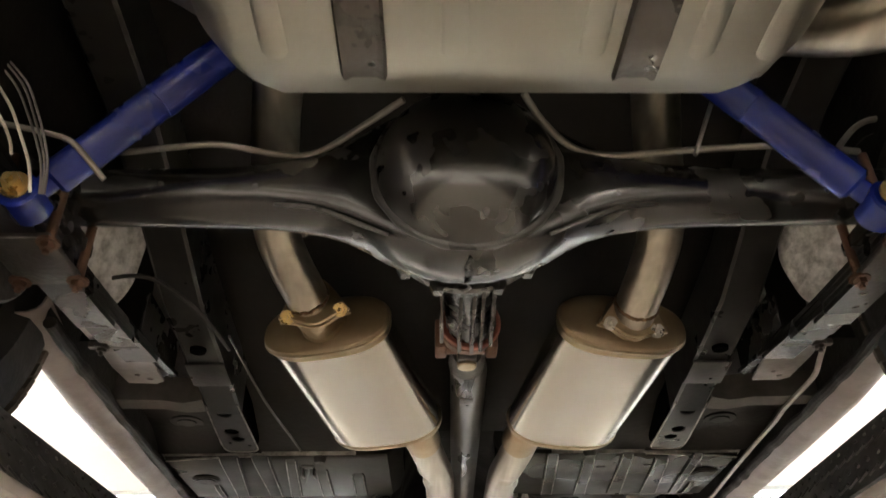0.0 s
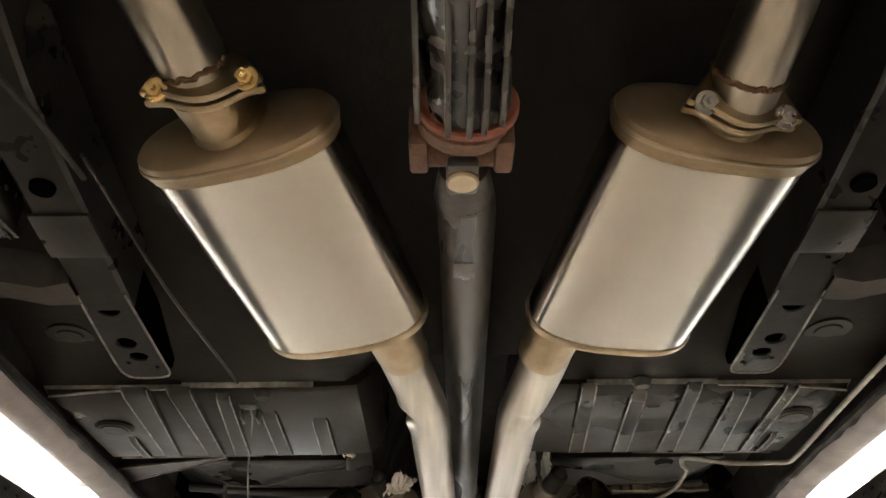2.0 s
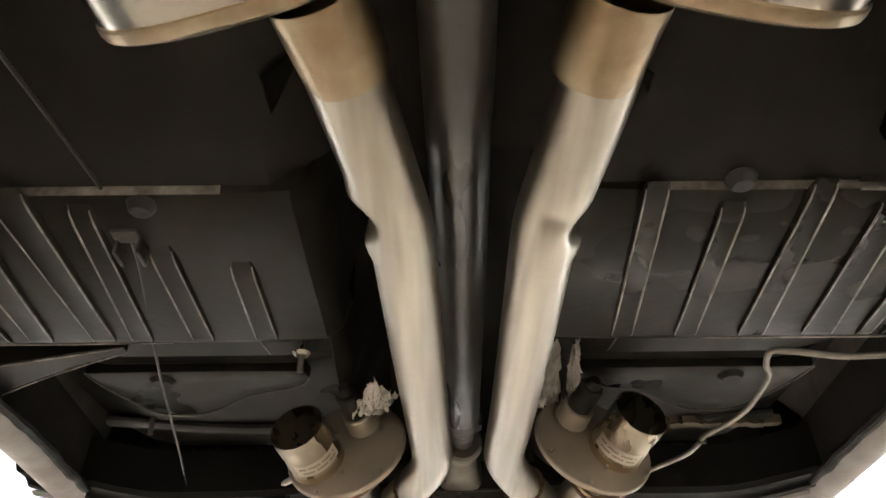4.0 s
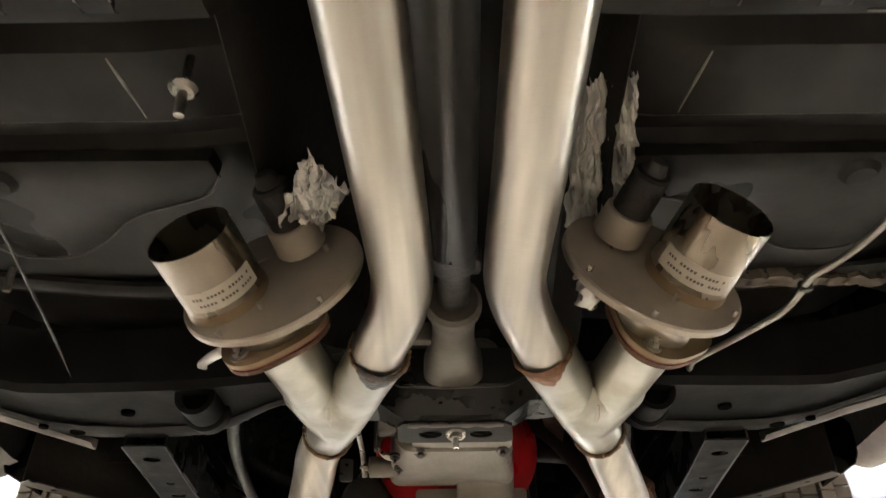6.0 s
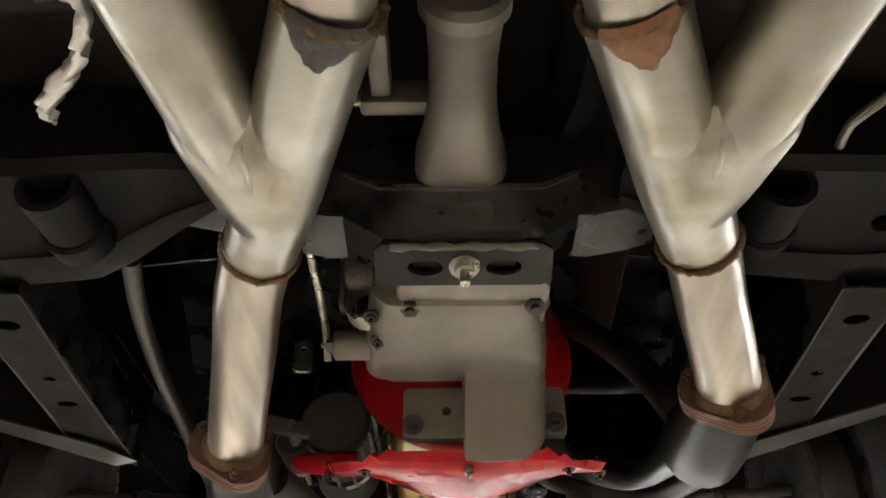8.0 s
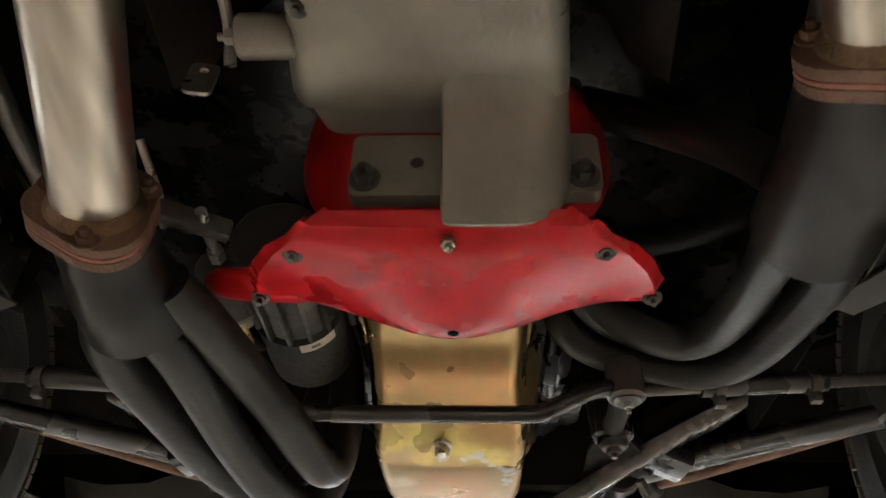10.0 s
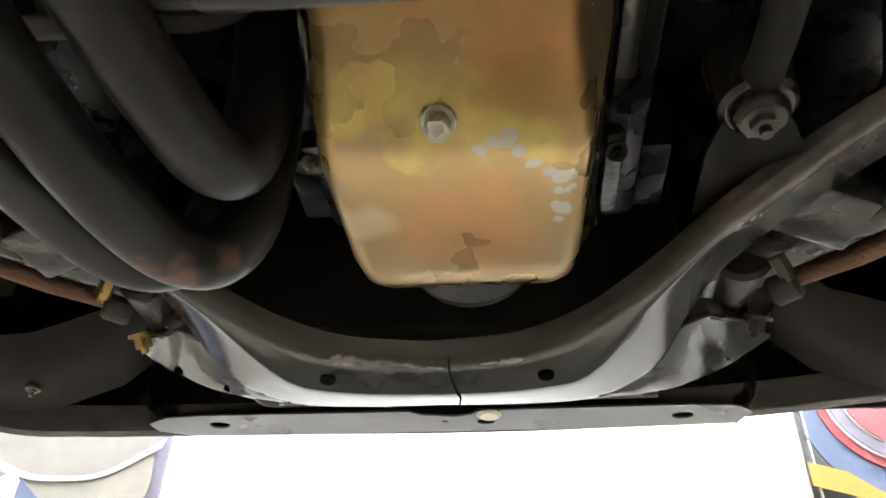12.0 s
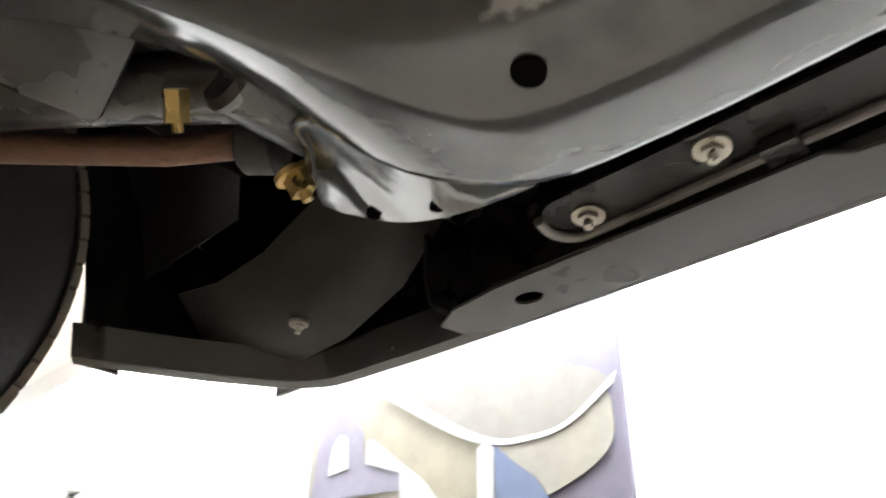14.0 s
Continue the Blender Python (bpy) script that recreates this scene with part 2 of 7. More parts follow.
tint_patch(ZINC, (0.27, 0.22, 0.13), [(-0.105, 2.60, 1.75, 0.03), (-0.112, 2.64, 1.75, 0.02), (-0.13, 2.72, 1.755, 0.02), (-0.17, 2.50, 1.765, 0.025), (0.205, 2.60, 1.75, 0.03), (0.215, 2.64, 1.745, 0.02), (0.245, 2.70, 1.745, 0.02), (0.26, 2.52, 1.76, 0.025), (0.18, 2.54, 1.755, 0.02)], 30, 3.5, 0.5)
tint_patch(ZINC, (0.66, 0.66, 0.61), [(-0.085, 2.56, 1.755, 0.018), (-0.14, 2.58, 1.755, 0.018), (-0.12, 2.68, 1.75, 0.02), (0.185, 2.58, 1.755, 0.018), (0.24, 2.58, 1.75, 0.018), (0.23, 2.66, 1.745, 0.02)], 40, 3.5, 0.5)
# dried splashes and wiped streaks on the floor sheets
rng = random.Random(8)
for sheet_paint, y0, y1, z in ((FOOT, 1.95, 2.68, 1.945), (FOOTPLATE, 2.05, 2.5, 1.925), (DIRTYFLOOR, 1.05, 1.75, 1.89)):
    for tone, count in (((0.036, 0.029, 0.022), 16), ((0.004, 0.004, 0.004), 8)):
        streaks = [(rng.choice((-1, 1)) * rng.uniform(0.22, 0.66), rng.uniform(y0, y1), z + rng.uniform(-0.012, 0.012), rng.uniform(0.006, 0.017), rng.uniform(2.5, 9), rng.uniform(-35, 35)) for _ in range(count)]
        tint_patch(sheet_paint, tone, streaks, 60, 5.0, 0.6, None, 0.62)
GOLD = material("gold chromate plating", (0.41, 0.293, 0.135), 0.3, 0.65, (0.35, 0.24, 0.105), 9, 0.6, 100, 0.0, 0.06)
tint_patch(TUBING, (0.13, 0.075, 0.05), [(-0.155, 3.592, 1.64, 0.014), (-0.178, 3.575, 1.64, 0.012), (-0.125, 3.60, 1.66, 0.008)], 60, 3.0, 0.8)
tint_patch(GOLD, (0.50, 0.26, 0.11), [(0.035, 3.615, 1.70, 0.038), (0.065, 3.60, 1.70, 0.022), (0.06, 3.65, 1.70, 0.03), (0.015, 3.65, 1.70, 0.02), (-0.03, 3.436, 1.757, 0.026), (0.0, 3.436, 1.757, 0.026), (0.03, 3.435, 1.757, 0.028), (0.06, 3.435, 1.757, 0.03), (0.09, 3.435, 1.757, 0.028), (0.12, 3.435, 1.757, 0.02), (0.08, 3.482, 1.74, 0.03), (0.115, 3.49, 1.737, 0.025), (0.02, 3.35, 1.786, 0.02)], 34, 2.6, 0.75)
tint_patch(GOLD, (0.62, 0.52, 0.17), [(0.0, 3.515, 1.722, 0.024), (0.03, 3.53, 1.714, 0.028), (0.06, 3.53, 1.714, 0.026), (-0.03, 3.52, 1.72, 0.02), (0.1, 3.545, 1.706, 0.016)], 26, 2.5, 0.8)
# darker brown paints shade on the pan's steps and dark reflection at right
tint_patch(GOLD, (0.33, 0.20, 0.07), [(0.079, 3.511, 1.726, 0.018), (0.1, 3.515, 1.722, 0.018), (0.118, 3.52, 1.72, 0.014), (-0.035, 3.398, 1.779, 0.02), (-0.005, 3.398, 1.779, 0.02), (0.025, 3.398, 1.779, 0.02), (0.055, 3.398, 1.779, 0.02), (0.085, 3.398, 1.779, 0.02), (0.115, 3.398, 1.779, 0.02), (0.14, 3.33, 1.81, 0.03), (0.145, 3.28, 1.81, 0.03), (0.14, 3.38, 1.81, 0.03)], 24, 2.5, 0.6)
tint_patch(GOLD, (0.47, 0.48, 0.47), [(0.059, 3.55, 1.704, 0.005), (0.068, 3.543, 1.708, 0.005), (0.077, 3.542, 1.708, 0.006), (0.086, 3.551, 1.703, 0.006), (0.094, 3.564, 1.701, 0.006), (0.104, 3.571, 1.70, 0.006), (0.114, 3.577, 1.70, 0.008), (0.117, 3.592, 1.70, 0.008), (0.115, 3.61, 1.70, 0.007), (0.114, 3.625, 1.70, 0.005)], 90, 0.8, 0.9, 0.35)
tint_patch(GOLD, (0.30, 0.265, 0.19), [(-0.027, 3.545, 1.706, 0.008), (-0.013, 3.538, 1.709, 0.008), (-0.03, 3.56, 1.70, 0.006), (-0.043, 3.578, 1.70, 0.007), (-0.03, 3.592, 1.70, 0.006), (0.022, 3.56, 1.70, 0.006), (0.113, 3.658, 1.70, 0.007), (0.115, 3.682, 1.70, 0.009), (0.1, 3.545, 1.706, 0.004)], 80, 3.0, 0.45, 0.4)
tint_patch(GOLD, (0.56, 0.47, 0.31), [(-0.035, 3.62, 1.70, 0.02), (0.11, 3.33, 1.79, 0.03), (-0.03, 3.30, 1.79, 0.03), (0.02, 3.27, 1.79, 0.03)], 18, 2.0, 0.7)
KPAINT = material("scuffed glossy black enamel", (0.036, 0.037, 0.0348), 0.13, 0.0, (0.050, 0.0505, 0.0487), 8, 0.5, 50, 0.04, 0.05, coat=0.0, shine=0.48,
                  dust=(0.06, 0.06, 0.057), dust_amount=0.12)
tint_patch(KPAINT, (0.25, 0.245, 0.235), [(-0.083, 3.8110, 1.683, 0.0052, 2.6, 8), (-0.062, 3.8145, 1.683, 0.0036, 4.5, 9), (-0.026, 3.8195, 1.682, 0.0024, 7.0, 14), (0.000, 3.8245, 1.682, 0.0020, 5.0, 12), (0.055, 3.8185, 1.682, 0.0020, 7.0, -13), (0.074, 3.8160, 1.683, 0.0042, 2.6, -10), (0.133, 3.7765, 1.686, 0.0022, 3.5, -36)], 110, 2.2, 0.85, 0.45, 0.72)
tint_patch(KPAINT, (0.15, 0.147, 0.14), [(-0.135, 3.770, 1.690, 0.0016, 16, 32), (-0.03, 3.812, 1.684, 0.002, 14, 6), (0.05, 3.806, 1.686, 0.0018, 12, -8)], 120, 3.0, 0.6, 0.4, 0.7)
tint_patch(KPAINT, (0.30, 0.30, 0.29), [(0.152, 3.716, 1.700, 0.003), (0.156, 3.713, 1.700, 0.003), (-0.150, 3.718, 1.700, 0.003)], 150, 1.0, 0.8, 0.45, 0.8)
# near-black ragged patches along the belly, ahead of the scuffs
tint_patch(KPAINT, (0.004, 0.004, 0.004), [(-0.09 + 0.03 * k, 3.840 + 0.004 * (k % 2), 1.678, 0.012) for k in range(5)], 45, 4.0, 0.7, 0.3)
tint_patch(KPAINT, (0.10, 0.085, 0.075), [(-0.150, 3.885, 1.687, 0.014), (-0.165, 3.880, 1.69, 0.012), (0.25, 3.66, 1.73, 0.025)], 60, 4.0, 0.5, 0.3)
tint_patch(KPAINT, (0.17, 0.15, 0.142), [(0.27 + 0.025 * k, 3.645 - 0.014 * k, 1.728 + 0.011 * k, 0.026) for k in range(6)], 45, 5.0, 0.6, 0.4, 0.7)
tint_patch(KPAINT, (0.035, 0.034, 0.032), [(0.255 + 0.03 * k, 3.715 - 0.028 * k, 1.74 + 0.009 * k, 0.03) for k in range(6)], 30, 5.0, 0.45, 0.35)


def tread_plate_material():
    """Dark painted steel with raised slanting lugs."""
    m = material("dark tread plate", (0.05, 0.047, 0.046), 0.42, 0.3, (0.085, 0.08, 0.075), 8, 0.5, 60, 0.2)
    return m


PLATE = tread_plate_material()
FLOOR = material("beige sealed concrete", (0.23, 0.205, 0.168), 0.4, 0.0, (0.19, 0.168, 0.138), 1.2, 0.6, 25, 0.1)
WALL = material("white painted wall", (0.82, 0.82, 0.81), 0.6, 0.0, (0.78, 0.78, 0.77), 1.5, 0.6, 60, 0.05)
ADDED_DADO = material("added dark wall tone", (0.035, 0.035, 0.035), 0.6, 0.0, (0.028, 0.028, 0.028), 1.5, 0.6, 60, 0.05)
CEILING = material("white ceiling panel", (0.82, 0.82, 0.82), 0.7, 0.0, (0.79, 0.79, 0.79), 2, 0.6, 60, 0.05)
BEIGE = material("beige runway enamel", (0.42, 0.36, 0.31), 0.4, 0.0, (0.36, 0.31, 0.265), 3, 0.5, 60, 0.1)


# ---- mesh helpers ----
def finish(bm, angle=35):
    bmesh.ops.remove_doubles(bm, verts=bm.verts, dist=1e-6)
    bmesh.ops.recalc_face_normals(bm, faces=bm.faces)
    for f in bm.faces:
        f.smooth = True
    for e in bm.edges:
        if len(e.link_faces) == 2 and e.calc_face_angle(0) > radians(angle):
            e.smooth = False
    return bm


def thing(name, at, label, category, group="", kind=""):
    ob = new(name)
    ob.location = at
    ob.empty_display_size = 0.05
    return tagged(ob, label, category, group, kind)


def part(name, bm, mat, parent=None, label="", angle=35):
    finish(bm, angle)
    me = bpy.data.meshes.new(name)
    bm.to_mesh(me)
    bm.free()
    me.materials.append(mat)
    ob = new(name, me)
    if parent is not None:
        ob.parent = parent
        ob.matrix_parent_inverse = Matrix.Translation(-parent.location)
    if label:
        ob["label"] = label
    return ob


def whole(name, bm, mat, label, category, group="", kind=""):
    return tagged(part(name, bm, mat), label, category, group, kind)


def add(bm, other):
    """Moves the mesh of other into bm."""
    me = bpy.data.meshes.new("join")
    other.to_mesh(me)
    other.free()
    bm.from_mesh(me)
    bpy.data.meshes.remove(me)
    return bm


def joined(*some):
    bm = bmesh.new()
    for other in some:
        add(bm, other)
    return bm


def skin(rings, closed=True, caps=True):
    """A surface through rings of equally many points."""
    bm = bmesh.new()
    vs = [[bm.verts.new(p) for p in ring] for ring in rings]
    n = len(rings[0])
    for a, b in zip(vs, vs[1:]):
        for i in range(n if closed else n - 1):
            j = (i + 1) % n
            bm.faces.new((a[i], a[j], b[j], b[i]))
    if caps and closed:
        bm.faces.new(vs[0])
        bm.faces.new(vs[-1])
    return bm


def curve_points(pts, steps):
    """Points along a smooth curve through pts."""
    ps = [Vector(p) for p in pts]
    if steps <= 1 or len(ps) < 3:
        return ps
    out = []
    ext = [2 * ps[0] - ps[1], *ps, 2 * ps[-1] - ps[-2]]
    for i in range(1, len(ext) - 2):
        p0, p1, p2, p3 = ext[i - 1 : i + 3]
        for s in range(steps):
            u = s / steps
            out.append(0.5 * (2 * p1 + (p2 - p0) * u + (2 * p0 - 5 * p1 + 4 * p2 - p3) * u * u + (3 * p1 - p0 - 3 * p2 + p3) * u**3))
    return out + [ps[-1]]


def tube(pts, r, n=20, steps=6, caps=True, squash=1.0):
    """A round bar along a curve; r: one radius or one for each point."""
    path = curve_points(pts, steps)
    many = [r] * len(pts) if not isinstance(r, (list, tuple)) else r
    side, rings = None, []
    for i, p in enumerate(path):
        way = (path[min(i + 1, len(path) - 1)] - path[max(i - 1, 0)]).normalized()
        if side is None:
            side = way.cross(Vector((0, 0, 1)))
            side = side.normalized() if side.length > 1e-3 else Vector((1, 0, 0))
        side = (side - way * side.dot(way)).normalized()
        up = side.cross(way)
        k = i / (len(path) - 1) * (len(many) - 1)
        a = min(int(k), len(many) - 2)
        rad = many[a] + (many[a + 1] - many[a]) * (k - a)
        rings.append([p + (side * math.cos(q) + up * (math.sin(q) * squash)) * rad for q in (2 * math.pi * j / n for j in range(n))])
    return skin(rings, True, caps)


def cyl(p0, p1, r0, r1=None, n=24, bev=0.0):
    """A turned piece between two points, with softened rims."""
    r1 = r0 if r1 is None else r1
    p0, p1 = Vector(p0), Vector(p1)
    way = (p1 - p0).normalized()
    if bev:
        pts = [p0, p0 + way * bev, p1 - way * bev, p1]
        rad = [r0 - bev, r0, r1, r1 - bev]
    else:
        pts, rad = [p0, p1], [r0, r1]
    return tube(pts, rad, n, 1)


def axes_for(way, up=(0, 0, 1)):
    """Side, up and way as a turn whose z axis is way."""
    way = Vector(way).normalized()
    side = Vector(up).cross(way).normalized()
    return Matrix((side, way.cross(side), way)).transposed()


def hollow(p0, p1, r, wall=0.002, n=32):
    """An open pipe with a wall."""
    p0, p1 = Vector(p0), Vector(p1)
    m = axes_for(p1 - p0, (0.0, 0.05, 1))
    ring = lambda c, rad: [c + m @ Vector((math.cos(q) * rad, math.sin(q) * rad, 0)) for q in (2 * math.pi * j / n for j in range(n))]
    return skin([ring(p0, r), ring(p1, r), ring(p1, r - wall), ring(p0, r - wall), ring(p0, r)], True, False)


def box(c, s, bev=0.003, turn=(0, 0, 0)):
    bm = bmesh.new()
    bmesh.ops.create_cube(bm, size=1)
    bmesh.ops.scale(bm, vec=s, verts=bm.verts)
    if bev:
        bmesh.ops.bevel(bm, geom=bm.edges[:], offset=min(bev, min(s) * 0.4), segments=2, affect="EDGES", profile=0.5)
    bmesh.ops.transform(bm, matrix=pose(*c, *turn), verts=bm.verts)
    return bm


def plate(outline, holes, thick, place=None, bev=0.0):
    """A flat plate in x and y with round or oval holes (x, y, rx, ry), thick downwards, then moved by place."""
    bm = bmesh.new()

    def loop(pts):
        vs = [bm.verts.new((x, y, 0)) for x, y in pts]
        for a, b in zip(vs, vs[1:] + vs[:1]):
            bm.edges.new((a, b))

    loop(outline)
    for x, y, rx, ry in holes:
        loop([(x + rx * math.cos(q), y + ry * math.sin(q)) for q in (2 * math.pi * j / 16 for j in range(16))])
    bmesh.ops.triangle_fill(bm, edges=bm.edges[:], use_beauty=True)
    faces = bm.faces[:]
    got = bmesh.ops.extrude_face_region(bm, geom=faces)
    bmesh.ops.translate(bm, vec=(0, 0, thick), verts=[g for g in got["geom"] if isinstance(g, bmesh.types.BMVert)])
    if place is not None:
        bmesh.ops.transform(bm, matrix=place, verts=bm.verts)
    return bm


def rounded(x0, y0, x1, y1, r, n=5):
    """The outline of a rectangle with round corners."""
    out = []
    for cx, cy, a in ((x1 - r, y1 - r, 0), (x0 + r, y1 - r, 90), (x0 + r, y0 + r, 180), (x1 - r, y0 + r, 270)):
        for k in range(n + 1):
            q = radians(a + 90 * k / n)
            out.append((cx + r * math.cos(q), cy + r * math.sin(q)))
    return out


def shell(rows, thick=0.003):
    """A sheet of metal through rows of points, with its thickness."""
    bm = skin(rows, False, False)
    bmesh.ops.recalc_face_normals(bm, faces=bm.faces)
    bmesh.ops.solidify(bm, geom=bm.faces[:], thickness=thick)
    return bm


def hexbolt(at, way, r=0.008, high=0.008, washer=True):
    """A hexagon head on a washer."""
    at, way = Vector(at), Vector(way).normalized()
    some = [tube([at, at + way * high], [r, r * 0.97], 6, 1), cyl(at + way * high, at + way * (high + 0.006), r * 0.45, n=10)]
    if washer:
        some.append(cyl(at - way * 0.002, at + way * 0.002, r * 1.5, n=20))
    return joined(*some)


def weld_bead(at, way, r, thick=0.0045, seed=0):
    """A lumpy bead of weld round a pipe."""
    m = axes_for(way, (0.1, 0.05, 1))
    at, n = Vector(at), 72
    pts, rad = [], []
    for k in range(n + 1):
        q = 2 * math.pi * (k % n) / n
        wob = noise.noise((math.cos(q) * 6, math.sin(q) * 6, seed))
        pts.append(at + m @ Vector((math.cos(q) * r, math.sin(q) * r, wob * 0.003)))
        rad.append(thick * (1 + 0.45 * noise.noise((math.cos(q) * 16, math.sin(q) * 16, seed + 5))))
    return tube(pts, rad, 8, 1, False)


# ---- the workshop ----
def room():
    floor = whole("floor", box((0, 1.5, -0.1), (9, 16, 0.2), 0), FLOOR, "beige sealed concrete workshop floor", "floor", kind="structure")
    whole("ceiling", box((0, 1.5, 4.3), (9, 16, 0.2), 0), CEILING, "white painted workshop ceiling", "ceiling", kind="structure")
    whole("wall_north", box((0, 5.6, 2.1), (9, 0.2, 4.2), 0), WALL, "bright white painted workshop wall", "wall", kind="structure")
    # unseen dark bands, added so that gloss and steel reflect something dark
    whole("added_dado_north", box((0, 5.496, 0.5), (9, 0.008, 1.0), 0), ADDED_DADO, "added dark lower wall, unseen, for darker reflections", "wall", kind="structure")
    whole("added_dado_west", box((-4.496, 1.5, 0.5), (0.008, 15.9, 1.0), 0), ADDED_DADO, "added dark lower side wall, unseen, for darker reflections", "wall", kind="structure")
    whole("added_dado_east", box((4.496, 1.5, 0.5), (0.008, 15.9, 1.0), 0), ADDED_DADO, "added dark lower side wall, unseen, for darker reflections", "wall", kind="structure")
    # unseen panel, added so the front lamps wash only the far wall
    whole("light_blocker", box((0, 4.72, 3.4), (9, 0.10, 1.6), 0), WALL, "unseen white panel added to keep the front lamps off the car", "beam", kind="structure")
    whole("wall_south", box((0, -6.4, 2.1), (9, 0.2, 4.2), 0), WALL, "white painted workshop wall", "wall", kind="structure")
    whole("wall_west", box((-4.6, 1.5, 2.1), (0.2, 16, 4.2), 0), WALL, "bright white painted workshop side wall", "wall", kind="structure")
    whole("wall_east", box((4.6, 1.5, 2.1), (0.2, 16, 4.2), 0), WALL, "bright white painted workshop side wall", "wall", kind="structure")


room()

TUBE_LIGHT = glowing("warm lit diffuser", (1.0, 0.89, 0.775), 20.5)
COOL_LIGHT = glowing("cool lit diffuser", (0.93, 0.97, 1.0), 170.0)


def added_light(x, y, across):
    t = thing("added_light", (x, y, 4.2), "added unseen ceiling light with a long lit diffuser", "ceiling light", "workshop ceiling lights")
    w, l = (2.5, 0.36) if across else (0.36, 2.5)
    part("frame", box((x, y, 4.17), (w, l, 0.06), 0.008), WALL, t)
    part("diffuser", box((x, y, 4.135), (w - 0.06, l - 0.06, 0.02), 0.006), COOL_LIGHT if across else TUBE_LIGHT, t, "lit white diffuser")


# unseen lamps along the sides, added to light walls and floor
for lx in (-4.1, 4.1):
    for ly in (-4.4, -1.2, 2.0, 4.2):
        added_light(lx, ly, False)
# strong cool lamps, unseen, added to brighten the far wall and its reflections
for lx in (-2.7, 0.0, 2.7):
    added_light(lx, 5.05, True)
# unseen lamps behind, added for reflections on the rear axle cover
for lx in (-1.6, 1.6):
    added_light(lx, -3.2, False)
for lx in (-1.2, 0.0, 1.2):
    added_light(lx, -5.0, False)


def lift_runway(s):
    t = thing("lift_runway", (0.75 * s, 1.0, 1.53), "beige steel car lift runway with dark tread plate guard", "lift runway", "lift runways")
    # the right-hand runway stands a little askew and both end short of the front wheels
    g, end, turn = (0.048, 2.20, 0) if s < 0 else (0.050, 1.90, -3.6)
    long = end + 2.0
    skew = Matrix.Translation((0, 1.2, 0)) @ Matrix.Rotation(radians(turn), 4, "Z") @ Matrix.Translation((0, -1.2, 0))

    def laid(bm):
        bmesh.ops.transform(bm, matrix=skew, verts=bm.verts)
        return bm
    part("deck", laid(box(((0.81 + g) * s, end - long / 2, 1.565), (0.36, long, 0.03), 0.004)), BEIGE, t, "beige painted steel deck")
    part("underside", laid(box(((0.56 + g) * s, end - long / 2, 1.557 if s < 0 else 1.571), (0.225, long, 0.016), 0.003)), BEIGE, t, "beige painted steel underside")
    m = pose((0.5025 + g) * s, end - long / 2, 1.62 if s < 0 else 1.645, 0, 34 * s, 0)
    guard = box((0, 0, 0), (0.008, long, 0.142), 0.002)
    bmesh.ops.transform(guard, matrix=m, verts=guard.verts)
    part("guard", laid(guard), PLATE, t, "dark tread plate guard")
    lugs = bmesh.new()
    for k in range(int((long - 0.3) / 0.032) * 4):
        y, row = 0.15 - long / 2 + (k // 4) * 0.032, k % 4
        add(lugs, box((-0.005 * s, y + 0.016 * (row % 2), -0.05 + row * 0.033), (0.003, 0.020, 0.005), 0, (30 if row % 2 else -30, 0, 0)))
    bmesh.ops.transform(lugs, matrix=m, verts=lugs.verts)
    tagged(part("lug_pattern", laid(lugs), PLATE, t), kind="stuff")


for s in (-1, 1):
    lift_runway(s)


# ---- body shell ----
def oval(w, h, n=44):
    """A flat-sided oval of half width w and half height h."""
    out = []
    for k in range(n):
        q = 2 * math.pi * k / n
        c, sn = math.cos(q), math.sin(q)
        out.append((math.copysign(abs(c) ** 0.72, c) * w, math.copysign(abs(sn) ** 0.85, sn) * h))
    return out


def glint_edges(ob):
    """Gives the steep flanks of a pressing a pale tone: worn paint and painted edge glint."""
    ob.data.materials.append(WORN_GLINT)
    for f in ob.data.polygons:
        if abs(f.normal.z) < 0.72 and abs(f.center.x) > 0.2:
            f.material_index = 1
    return ob


